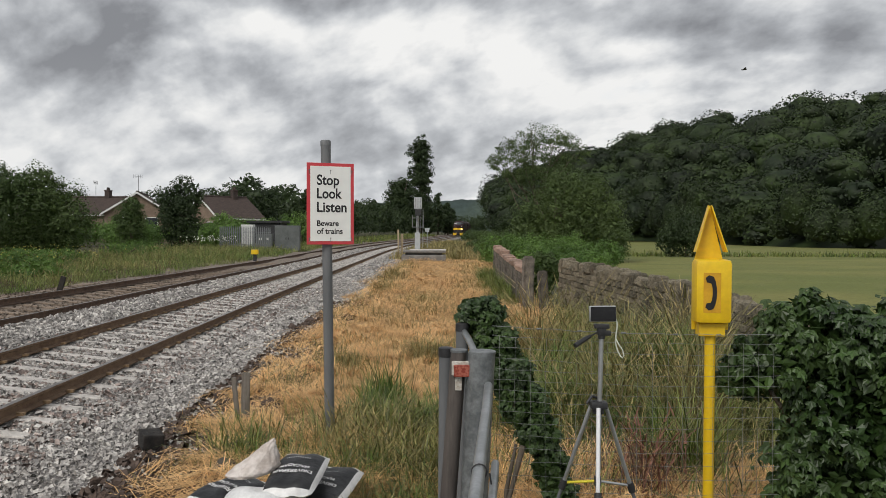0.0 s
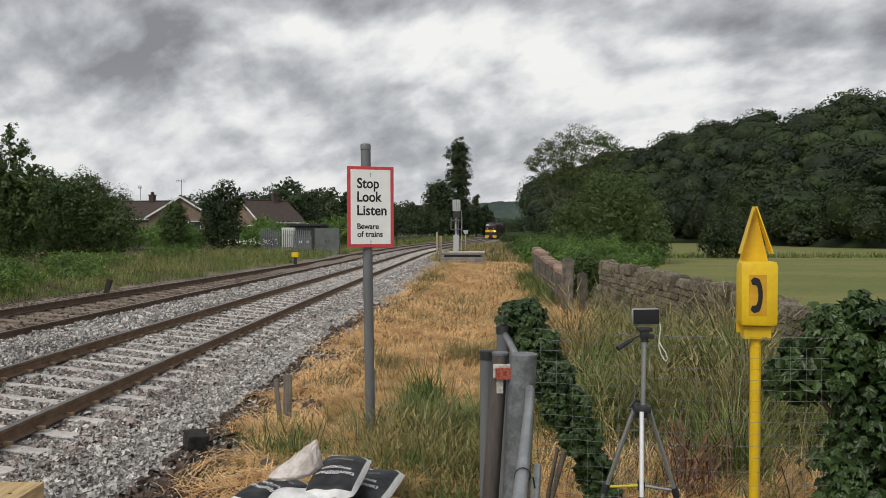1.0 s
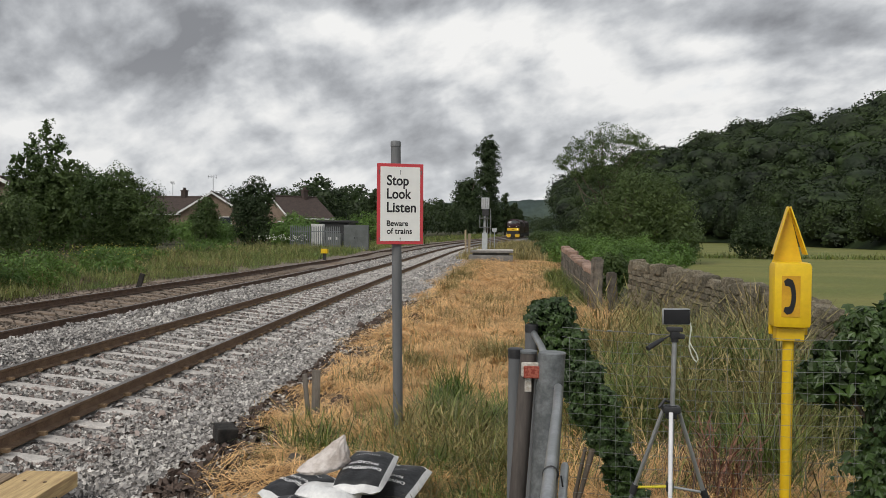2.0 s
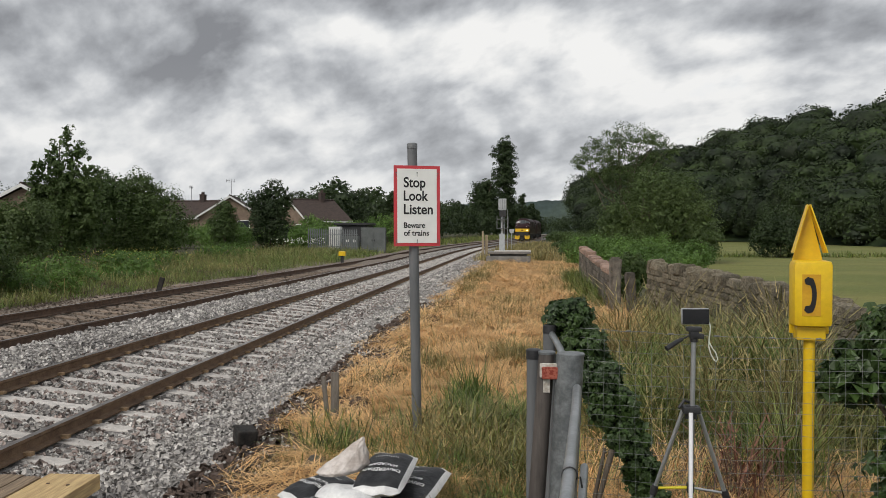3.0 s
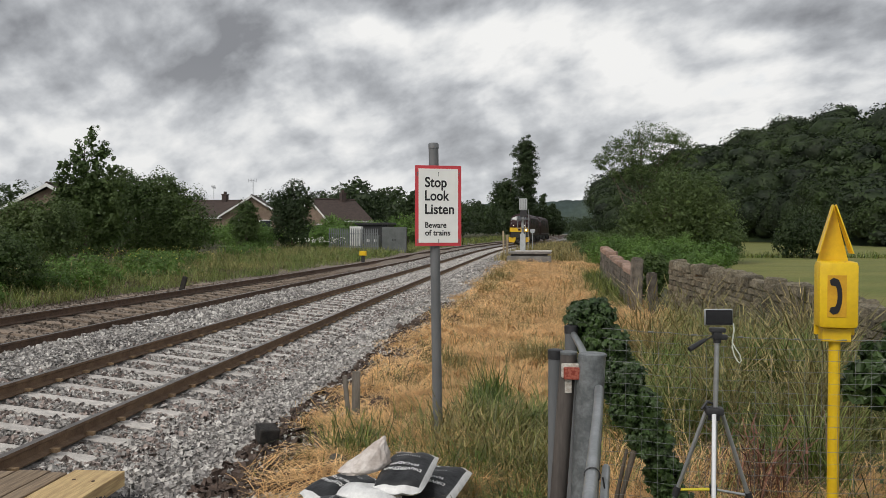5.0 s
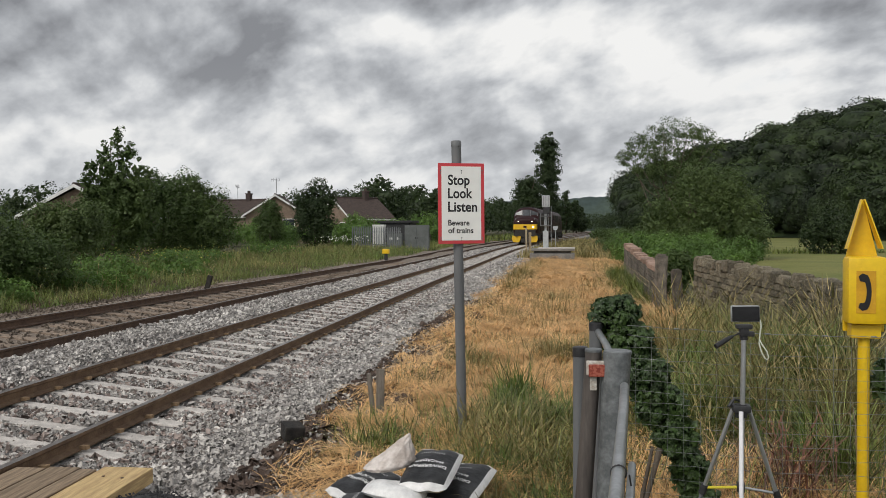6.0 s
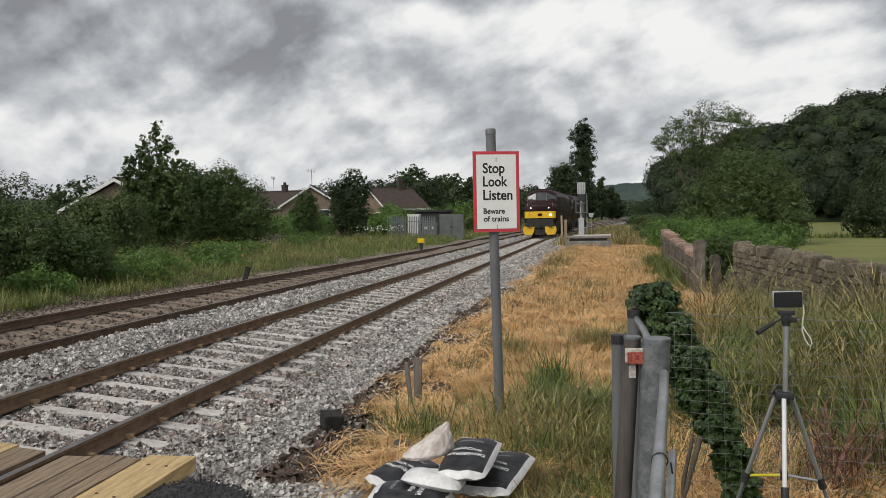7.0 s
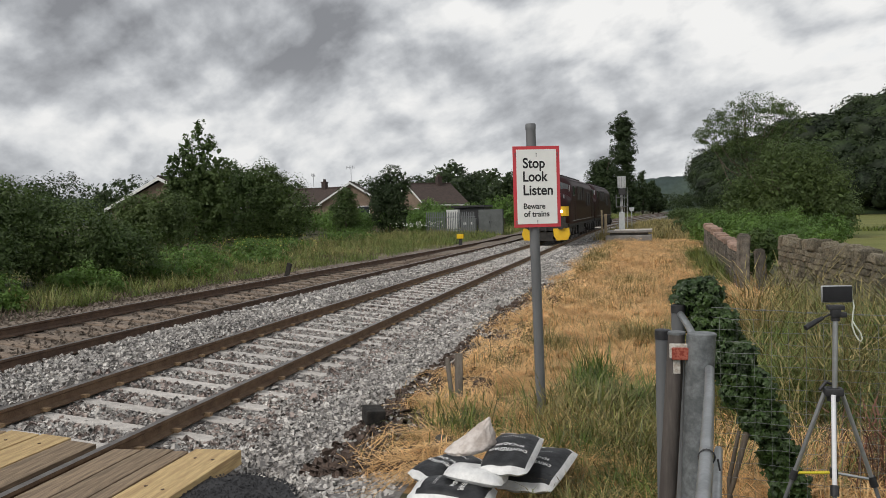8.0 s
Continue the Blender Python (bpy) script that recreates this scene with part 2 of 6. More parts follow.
def ground_z(x, y):
    """The ground, without the ballast."""
    x, y = np.asarray(x, float), np.asarray(y, float)
    u = (line_x(y) + 0.7525) - x
    z = line_z(y) - 0.24 + np.interp(u, [-60, -16, -9, -2.9, -2.3, -1.2, 0, 1.5, 3.4, 7.2, 9, 14, 40], [-0.2, -0.35, -0.1, 0.17, 0.03, 0.0, 0.0, 0.1, 0.2, 0.42, 0.45, 0.5, 0.55]) * np.interp(y, [14, 48], [1, 0.75])
    right = np.clip((x - 4.6) / 4.0, 0, 1) * np.clip((y - 8) / 6, 0, 1)
    z = z - right * (0.30 + line_z(y) * 0.9)
    return z + 0.05 * np.sin(x * 0.9 + 1.3) * np.sin(y * 0.61) * np.clip(np.abs(u + 4) / 4 - 0.3, 0, 1)


def ballast_z(y, u):
    """The ballast's top, at u to the left of the near track's right rail."""
    top = rail_z(y, u) - 0.155
    return top


def straw_edge(y):
    """Where the ballast shoulder meets the straw, as u."""
    return -np.interp(y, [4, 6.5, 9.5, 15, 27, 44, 80], [2.45, 2.45, 2.2, 2.1, 2.35, 1.9, 1.6])


def rough_edge(y):
    """Where the cut straw ends and the rough grass behind the wire fence begins, as x."""
    return np.interp(y, [6, 9.5, 17.6, 21, 24], [0.3, 0.75, 2.15, 2.5, 3.2])


def build_ground():
    ys = np.concatenate([np.arange(-14, 30, 0.4), np.arange(30, 90, 1.2), np.arange(90, 430, 6), [600, 1000, 1800, 3200]])
    us = np.concatenate([[-2400, -900, -400, -200, -120, -80, -60], np.arange(-44, -14, 2.0), np.arange(-14, 16, 0.4), np.arange(16, 60, 3), [70, 100, 200, 500, 1400]])
    yy, uu = np.meshgrid(ys, us, indexing="ij")
    xx = line_x(yy) + 0.7525 - uu
    zz = ground_z(xx, yy)
    n, m = yy.shape
    v = np.stack([xx, yy, zz], -1).reshape(-1, 3)
    i = np.arange(n * m).reshape(n, m)
    f = np.stack([i[:-1, :-1], i[1:, :-1], i[1:, 1:], i[:-1, 1:]], -1).reshape(-1, 4)
    g = Geo()
    g.v, g.f = v.tolist(), f.tolist()
    uc, yc = (uu[:-1, :-1] + 0.2).ravel(), (yy[:-1, :-1] + 0.2).ravel()
    xc = line_x(yc) + 0.7525 - uc
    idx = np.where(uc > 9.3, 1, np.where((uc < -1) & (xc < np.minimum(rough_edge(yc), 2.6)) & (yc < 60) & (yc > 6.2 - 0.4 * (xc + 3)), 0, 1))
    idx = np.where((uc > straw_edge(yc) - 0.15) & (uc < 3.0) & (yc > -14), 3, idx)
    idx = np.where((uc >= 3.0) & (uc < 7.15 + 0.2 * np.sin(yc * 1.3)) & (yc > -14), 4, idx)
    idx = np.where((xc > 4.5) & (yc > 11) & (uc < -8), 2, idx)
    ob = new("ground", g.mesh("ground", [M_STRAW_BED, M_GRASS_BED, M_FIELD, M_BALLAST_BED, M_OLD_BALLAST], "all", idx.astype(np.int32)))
    tagged(ob, "rough verge of cut straw and grass beside the railway, with a meadow beyond", "ground", kind="structure")


build_ground()


def build_ballast():
    """The bed of both tracks as one sheet with a shoulder."""
    us = [-2.6, -2.2, -1.75, -1.35, -0.9, -0.45, 0, 0.75, 1.5, 1.95, 2.4, 2.9, 3.42, 4.2, 4.92, 5.6, 6.2, 6.9, 7.6]
    drop = [0.25, 0.07, 0.02, 0.0, 0.0, 0.0, 0.0, 0.02, 0, -0.04, -0.10, -0.07, 0.0, 0.02, 0.0, 0.0, 0.03, 0.12, 0.35]
    ys = np.concatenate([np.arange(-14, 40, 0.35), np.arange(40, 420, 2.0)])
    rng = np.random.default_rng(3)
    verts, faces, idx = [], [], []
    for y in ys:
        for u, d in zip(us, drop):
            z = float(ballast_z(y, np.array(u))) - d + rng.uniform(-0.012, 0.012) - 0.02
            verts.append((float(line_x(y)) + 0.7525 - u, float(y), z))
    k = len(us)
    for i in range(len(ys) - 1):
        for j in range(k - 1):
            faces.append((i * k + j, (i + 1) * k + j, (i + 1) * k + j + 1, i * k + j + 1))
            idx.append(1 if us[j] > 2.95 else 0)
    g = Geo().add(verts, faces)
    ob = new("ballast_bed", g.mesh("ballast_bed", [M_BALLAST_BED, M_OLD_BALLAST], "all", np.array(idx, np.int32)))
    return tagged(ob, "grey stone ballast bed under the two railway tracks", "ballast", kind="structure")


BED = build_ballast()
RAIL_SECTION = [(-0.035, 0.0), (-0.035, -0.03), (-0.012, -0.045), (-0.010, -0.115), (-0.07, -0.135), (-0.07, -0.15), (0.07, -0.15), (0.07, -0.135), (0.010, -0.115), (0.012, -0.045), (0.035, -0.03), (0.035, 0.0)]


def build_track(name, u0, label, dark):
    track = tagged(thing(name, label, "railway track"), kind="structure")
    mats = [M_RAIL_DARK if dark else M_RAIL, M_RAIL_TOP]
    ys = np.concatenate([np.arange(-14, 60, 1.0), np.arange(60, 420, 4.0)])
    for u in (u0, u0 + 1.505):
        rings = []
        for y in ys:
            x, z = float(line_x(y)) + 0.7525 - u, float(rail_z(y, np.array(u)))
            rings.append([(x + a, y, z + b) for a, b in RAIL_SECTION])
        g = Geo().loft(rings)
        n = len(RAIL_SECTION)
        me = g.mesh("rail", mats)
        index = np.zeros(len(me.polygons), np.int32)
        index[np.arange(len(ys) - 1) * n + n - 1] = 1
        me.polygons.foreach_set("material_index", index)
        part("rail", me, None, track)
    return track


TRACK_NEAR = build_track("near_track", 0.0, "railway track with rusty rails on pale concrete sleepers", False)
TRACK_FAR = build_track("far_track", SPACING, "older railway track with dark rails on brown timber sleepers", True)


# ---- plain colours of the made things ----
M_WHITE = material("white_sign_paint", (0.86, 0.86, 0.83), (0.83, 0.83, 0.80), scale=3, fine=4, rough=0.4, bump=0, grainy=0.25)
M_RED = material("red_sign_border", (0.62, 0.045, 0.06), (0.55, 0.06, 0.07), scale=8, rough=0.5, bump=0.02, grainy=0.25)
M_BLACK = material("black_lettering", (0.012, 0.012, 0.013), scale=10, rough=0.5, bump=0)
M_GREY_POST = material("grey_painted_post", (0.125, 0.13, 0.135), (0.165, 0.17, 0.175), scale=5, rough=0.6, bump=0.08, stretch=(1, 1, 0.2), grainy=0.25)
M_GALV = material("galvanised_steel", (0.15, 0.16, 0.165), (0.24, 0.255, 0.26), scale=14, rough=0.5, metal=0.45, bump=0.05, fine=55)
M_YELLOW = material("yellow_paint", (0.80, 0.53, 0.01), (0.72, 0.45, 0.012), scale=5, rough=0.42, bump=0.04, grainy=0.25)
M_LEAF_DARK = material("dark_leaf", (0.026, 0.047, 0.013), (0.044, 0.072, 0.020), scale=0.35, rough=0.6, island=0.26, bump=0, see=0.25)
M_LEAF_MID = material("green_leaf", (0.054, 0.093, 0.021), (0.082, 0.124, 0.031), scale=0.3, rough=0.6, island=0.26, bump=0, see=0.25)
M_LEAF_WILLOW = material("grey_green_leaf", (0.098, 0.142, 0.038), (0.066, 0.104, 0.029), scale=0.3, rough=0.6, island=0.26, bump=0, see=0.25)
M_BRAMBLE = material("bramble_leaf", (0.135, 0.235, 0.045), (0.078, 0.148, 0.030), scale=0.5, rough=0.6, island=0.25, bump=0, see=0.25)
# leaf green with crown-sized near-black patches, shade between crowns put into the colour
M_WOODS = material("woodland_leaf_and_shade", (0.010, 0.021, 0.006), (0.037, 0.061, 0.014), spread=(0.38, 0.62), scale=0.09, rough=0.7, island=0.45, bump=0, see=0.2)
M_BARK = material("bark", (0.10, 0.08, 0.06), (0.15, 0.12, 0.09), scale=4, rough=0.95, bump=0.8, stretch=(3, 3, 0.5))
# the blue of distance haze is mixed into this hill's green
M_FAR_HILL = material("haze_tinted_far_hill", (0.040, 0.060, 0.056), (0.062, 0.086, 0.066), scale=0.012, rough=1.0, bump=0)

LEAF = ([(0, -0.5, 0), (0.30, -0.05, 0.06), (0, 0.5, -0.02), (-0.30, -0.05, 0.06)], [(0, 1, 2, 3)])
def crown_points(blobs, n, rng, inner=0.55, clumps=0, least=0.0):
    """Points on many leafy clumps that sit on a cluster of ellipsoids (x, y, z, rx, ry, rz), and the way out of each clump."""
    b = np.array(blobs, float)
    w = b[:, 3] * b[:, 5]
    m = clumps or int(np.clip(n // 48, 60, 1400))
    host = rng.choice(len(b), m, p=w / w.sum())
    d = rng.normal(size=(m, 3))
    d /= np.linalg.norm(d, axis=1)[:, None]
    r = rng.uniform(inner ** 2, 1.0, m) ** 0.5 * (1 + 0.06 * rng.normal(size=m)) * 0.9
    centre = b[host, :3] + d * b[host, 3:] * r[:, None]
    spread = (b[host, 3:] * 0.4 + b[host, 3:].mean(1)[:, None] * 0.6) * rng.uniform(0.11, 0.27, m)[:, None]
    spread = np.maximum(spread, least)
    which = rng.integers(0, m, n)
    q = rng.normal(size=(n, 3))
    q[:, 2] = np.where(q[:, 2] < -0.6, -q[:, 2], q[:, 2])
    q *= (rng.random(n) ** 0.3 / np.linalg.norm(q, axis=1))[:, None]
    p = centre[which] + q * spread[which] * 1.2
    out = 0.35 * d[which] + q
    return p, out / np.linalg.norm(out, axis=1)[:, None]


def outward_turns(d, rng, wild=0.45):
    """Rotations that turn each leaf's face roughly outwards and up, as leaves grow on a crown."""
    z = d + (0, 0, 0.35) + wild * rng.normal(size=d.shape)
    z /= np.linalg.norm(z, axis=1)[:, None]
    x = np.cross(rng.normal(size=d.shape), z)
    x /= np.linalg.norm(x, axis=1)[:, None]
    return np.stack([x, np.cross(z, x), z], 2)


def leaves(name, blobs, n, size, mat, rng, inner=0.55, template=LEAF):
    n, size = int(n * 2.7), size * 0.60
    p, d = crown_points(blobs, n, rng, inner, 0, size * 1.5)
    return scatter_mesh(name, *template, p, outward_turns(d, rng), rng.uniform(0.55, 1.3, n) * size, mat)


def inner_leaves(blobs, n, size, mat, rng, reach=0.8):
    """Larger shaded leaves all through the crown, so that it isn't hollow."""
    b = np.array(blobs, float)
    w = b[:, 3] * b[:, 5]
    k = rng.choice(len(b), n, p=w / w.sum())
    d = rng.normal(size=(n, 3))
    d *= (rng.random(n) ** 0.45 / np.linalg.norm(d, axis=1))[:, None]
    return scatter_mesh("inner_foliage", *LEAF, b[k, :3] + d * b[k, 3:] * reach, random_turns(n, rng), rng.uniform(0.7, 1.3, n) * size, mat)


def tree(name, at, blobs, n, size, mat, label, category="tree", trunk=0.25, limbs=6, seed=1, heart=0.62, inner=0.55, group=""):
    """A tapered trunk with limbs, and a crown of many leaves in the blobs, which are given from the foot up."""
    rng = np.random.default_rng(seed)
    t = thing(name, label, category, pose(*at), group)
    top = max(b[2] for b in blobs)
    g = Geo()
    g.tube([(0, 0, -0.3), (0.02 * top, 0, top * 0.35), (-0.01 * top, 0.02 * top, top * 0.8), (0, 0, top)], [trunk * 1.15, trunk * 0.8, trunk * 0.4, trunk * 0.12], 7)
    for k in range(limbs):
        b = blobs[k % len(blobs)]
        s = 0.25 + 0.5 * rng.random()
        start = Vector((0, 0, min(b[2], top) * s))
        tip = Vector((b[0] + rng.uniform(-0.6, 0.6) * b[3], b[1] + rng.uniform(-0.6, 0.6) * b[4], b[2] + rng.uniform(-0.2, 0.9) * b[5]))
        mid = start.lerp(tip, 0.5) + Vector((0, 0, -0.06 * top))
        g.tube([start, mid, tip], [trunk * 0.45, trunk * 0.28, trunk * 0.08], 5)
    part("trunk", g, M_BARK, t, smooth="all")
    crown = part("crown", leaves("crown", blobs, n, size, mat, rng, inner), None, t)
    if heart:
        part("inner_foliage", inner_leaves(blobs, max(n // 3, 300), size * 1.35, mat, rng), None, crown)
    return t


def woods(name, spots, label, size, per, mat, seed, kind="stuff", even=False):
    """Many crowns as one mass: spots are rows of x, y, z of the ground, radius, height."""
    rng = np.random.default_rng(seed)
    blobs = []
    for x, y, z, r, h in spots:
        blobs.append((x, y, z + h * 0.55, r, r, h * 0.48))
        for _ in range(2):
            a, q = rng.uniform(0, 6.28), r * rng.uniform(0.4, 0.65)
            blobs.append((x + q * math.cos(a), y + q * math.sin(a), z + h * rng.uniform(0.5, 0.85), r * 0.5, r * 0.5, h * 0.2))
    if even:
        # closed domes of leaves, so that every crown keeps its own lit top and dark foot
        b = np.array(blobs)
        w = b[:, 3] * b[:, 5]
        k = rng.choice(len(b), int(per * len(spots) * 3.0), p=w / w.sum())
        d = rng.normal(size=(len(k), 3))
        d /= np.linalg.norm(d, axis=1)[:, None]
        d[:, 2] = np.where(d[:, 2] < -0.75, -d[:, 2], d[:, 2])
        lump = 1 + 0.14 * np.sin(d[:, 0] * 5 + k) * np.sin(d[:, 1] * 5 + 2.0 * k) + 0.05 * rng.normal(size=len(k)) - 0.04
        mesh = scatter_mesh(name, *LEAF, b[k, :3] + d * b[k, 3:] * lump[:, None], outward_turns(d, rng, 0.5), rng.uniform(0.45, 1.3, len(k)) * size * 0.6, mat)
    else:
        mesh = leaves(name, blobs, per * len(spots), size, mat, rng, 0.75)
    ob = new(name, mesh)
    tagged(ob, label, "trees", kind=kind)
    if even:
        b = np.array(blobs)
        bm = bmesh.new()
        bmesh.ops.create_icosphere(bm, subdivisions=2, radius=1)
        tv = [v.co * (1 + 0.10 * math.sin(v.co.x * 5 + 1) * math.sin(v.co.y * 5)) for v in bm.verts]
        tf = [[v.index for v in f.verts] for f in bm.faces]
        bm.free()
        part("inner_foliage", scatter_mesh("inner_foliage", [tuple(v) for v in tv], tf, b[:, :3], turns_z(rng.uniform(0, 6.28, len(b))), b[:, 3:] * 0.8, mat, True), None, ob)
        return ob
    part("inner_foliage", inner_leaves(blobs, len(spots) * max(per // 2, 60), size * 1.15, mat, rng, 0.7 if even else 0.9), None, ob)
    return ob


# ---- the wooded hill beyond the meadow ----
HILL_BASE = [(24, 340, 1), (34, 260, 0), (60, 235, -0.5), (66, 150, -1.5), (115, 120, -2), (210, 60, -2)]
HILL_RIDGE = [(26, 430, 14), (62, 345, 25.5), (98, 325, 32), (150, 325, 39.5), (215, 310, 45), (380, 270, 48)]


def hill_point(s, t):
    k = min(int(s), 4)
    a = np.array(HILL_BASE[k]) * (1 - (s - k)) + np.array(HILL_BASE[k + 1]) * (s - k)
    b = np.array(HILL_RIDGE[k]) * (1 - (s - k)) + np.array(HILL_RIDGE[k + 1]) * (s - k)
    p = a * (1 - t) + b * t
    p[2] = a[2] + (b[2] - a[2]) * math.sin(t * math.pi / 2)
    return p


def build_hill():
    g = Geo()
    rows = [[hill_point(s, t) for t in np.linspace(0, 1, 9)] + [hill_point(s, 1.0) + np.array((40, 130, -6))] for s in np.linspace(0, 5, 26)]
    g.loft(rows, closed=False, caps=False)
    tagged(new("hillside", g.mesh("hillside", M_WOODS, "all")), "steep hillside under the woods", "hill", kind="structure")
    rng = np.random.default_rng(21)
    spots = []
    for k in range(640):
        # scattered evenly, each with room of its own
        s, t = 5 * ((k * 0.7548777 + rng.uniform(-0.004, 0.004)) % 1.0), (k * 0.5698403 + rng.uniform(-0.01, 0.01)) % 1.0
        p = hill_point(s, t)
        d = math.hypot(p[0], p[1])
        r = rng.choice([3.6, 4.4, 5.2, 6.4, 7.8]) * rng.uniform(0.9, 1.1) * (0.72 + d / 900)
        spots.append((p[0], p[1], p[2] - 1.0, r, r * rng.uniform(1.3, 1.8)))
    edge = []
    for s in np.arange(1.7, 4.9, 0.075):
        p = hill_point(s, rng.uniform(0.0, 0.05))
        r = rng.uniform(2.8, 5.0)
        edge.append((p[0], p[1], p[2] + 0.6, r, r * rng.uniform(2.0, 3.0)))
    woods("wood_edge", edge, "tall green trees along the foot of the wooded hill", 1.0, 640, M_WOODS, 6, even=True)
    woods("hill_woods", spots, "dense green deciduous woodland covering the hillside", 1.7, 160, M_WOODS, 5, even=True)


build_hill()
# the far end of the valley
g = Geo()
ridge = [(-1400, 62), (-700, 52), (-250, 52), (0, 60), (60, 63), (140, 62), (300, 66), (700, 95), (1500, 110)]
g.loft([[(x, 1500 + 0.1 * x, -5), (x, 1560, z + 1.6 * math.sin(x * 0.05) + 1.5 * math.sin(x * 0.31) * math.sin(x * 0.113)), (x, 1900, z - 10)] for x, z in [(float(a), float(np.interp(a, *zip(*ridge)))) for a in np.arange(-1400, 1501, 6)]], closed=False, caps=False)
tagged(new("backdrop_hill", g.mesh("backdrop_hill", M_FAR_HILL, "all")), "distant wooded hill closing the valley, its green tinted blue for haze", "hill", kind="structure")


# ---- trees and bushes ----
def gz(x, y):
    return float(ground_z(x, y))


tree("willow", (10.4, 75, gz(10.4, 75)), [(0.8, 0, 4.0, 5.0, 4.5, 3.6), (3.6, 0.5, 3.6, 3.4, 3.6, 3.4), (-2.2, 0, 3.4, 2.3, 3, 2.6), (1.6, 0, 6.6, 3.6, 3.4, 2.2), (0.0, 0.5, 2.2, 4.0, 4, 2.3), (4.6, -0.5, 2.0, 2.3, 3, 2.3)],
     16000, 0.30, M_LEAF_WILLOW, "large bushy willow with a dense green crown at the meadow's edge", trunk=0.5, limbs=14, seed=4)
tree("tree", (8.6, 78, gz(8.6, 78)), [(0.4, 0, 11.3, 2.6, 2.2, 1.7), (-2.2, 0, 10.2, 1.9, 1.8, 1.4), (2.8, 0, 11.2, 1.9, 1.8, 1.3), (-3.7, 0, 9.0, 1.3, 1.3, 1.0), (0.6, 0, 9.0, 2.9, 2.0, 1.5), (4.4, 0, 10.0, 1.3, 1.4, 1.1), (2.6, 0, 9.2, 1.6, 1.4, 1.2), (-1.6, 0, 8.4, 2.2, 1.8, 1.4), (0.4, 0, 7.6, 2.8, 2.0, 1.4)],
     9500, 0.24, M_LEAF_WILLOW, "tall airy tree with an open crown above the willow", trunk=0.2, limbs=16, seed=9, heart=0, inner=0.2)
tree("poplar", (-7.0, 250, gz(-7, 250)), [(1.3 * math.sin(k * 2.4), 1.2 * math.cos(k * 2.4), 3.5 + 1.42 * k, *[float(np.interp(k, [0, 3, 11, 15, 17], [2.6, 3.3, 3.6, 3.3, 2.3]))] * 2, 3.2) for k in range(18)],
     11500, 0.75, M_LEAF_DARK, "tall columnar poplar beside the line", trunk=0.6, seed=6, heart=0.0, inner=0.3)
tree("tree", (-13.0, 235, gz(-13, 235)), [(0, 0, 7.5, 4.8, 4.6, 7.5), (1, 0, 12.4, 3.8, 3.4, 3.6), (3.5, 0, 6, 4, 4, 6)], 4200, 0.95, M_LEAF_DARK, "dark rounded tree at the foot of the poplar", trunk=0.5, seed=7, heart=0.75)
for k, (x, y, hgt, w) in enumerate([(-1.6, 240, 12.5, 3.0), (1.4, 245, 9.5, 2.4), (-4.0, 238, 9, 2.6), (0.6, 262, 9.5, 3.2), (3.2, 268, 8.0, 3.0)]):
    tree("conifer", (x, y, gz(x, y)), [(0, 0, hgt * 0.3, w, w, hgt * 0.32), (0, 0, hgt * 0.6, w * 0.62, w * 0.62, hgt * 0.3), (0, 0, hgt * 0.83, w * 0.3, w * 0.3, hgt * 0.2)], 900, 0.8, M_LEAF_DARK, "dark pointed tree beside the line far off", trunk=0.25, seed=30 + k, heart=0.75, group="trees beside the line")

rng = np.random.default_rng(8)
spots = []
for y in np.arange(96, 330, 5.5):
    x = float(line_x(y)) - 11.5 - rng.uniform(0, 4) - (y - 96) * 0.035
    for j in range(2):
        spots.append((x - j * 7, y + rng.uniform(-2, 2), gz(x, y) - 0.3, rng.uniform(2.2, 3.4), rng.uniform(5.2, 8.0) + j * 1.5))
woods("line_side_trees", spots, "row of green trees along the far side of the railway", 0.62, 330, M_LEAF_DARK, 12)
spots = [(float(x), float(y), 0.3, float(r), float(h)) for x, y, r, h in [(-26, 112, 4, 7.4), (-31, 120, 5, 8.2), (-37, 128, 5, 7.5), (-23, 106, 3.4, 6.2), (-44, 125, 5, 8), (-56, 120, 6, 8), (-70, 110, 6, 8.5), (-84, 104, 6, 9), (-60, 84, 4, 6.6), (-55, 78, 3.0, 6.6), (-66, 76, 4, 4.8), (-90, 80, 6, 8)]]
woods("garden_trees", spots, "green trees in the gardens behind the bungalows", 0.5, 900, M_LEAF_DARK, 13)


def bush(x, y, blobs, n, size, mat, label, seed, category="bush"):
    return tree("bush", (x, y, gz(x, y)), blobs, n, size, mat, label, category, trunk=0.07, limbs=5, seed=seed, heart=0.72)


bush(-19.3, 60, [(0, 0, 2.2, 1.9, 1.8, 2.3), (0.5, 0, 4.0, 1.4, 1.4, 1.5), (-0.7, 0, 3.2, 1.2, 1.3, 1.5)], 4200, 0.24, M_LEAF_DARK, "tall dark green shrub on the bank", 41)
bush(-22.1, 58, [(0, 0, 1.8, 1.2, 1.3, 1.9), (0.1, 0, 3.0, 0.8, 0.9, 1.0)], 2400, 0.2, M_LEAF_MID, "upright conical green shrub on the bank", 42)
bush(-20.6, 40, [(0, 0, 2.1, 2.6, 2.2, 2.4), (1.6, 0, 1.9, 2.2, 2, 2.1), (-1.0, 0, 3.6, 1.6, 1.6, 1.3), (0.8, 0, 3.7, 1.4, 1.4, 1.1)], 9000, 0.2, M_LEAF_MID, "broad green bush on the bank beside the line", 43)
shoots = [(0.0, 6.3), (-0.55, 5.6), (0.5, 5.7), (1.0, 4.9), (-1.1, 4.8), (0.25, 5.0), (-0.3, 4.4), (1.35, 4.0), (-1.4, 3.8), (0.75, 3.6)]
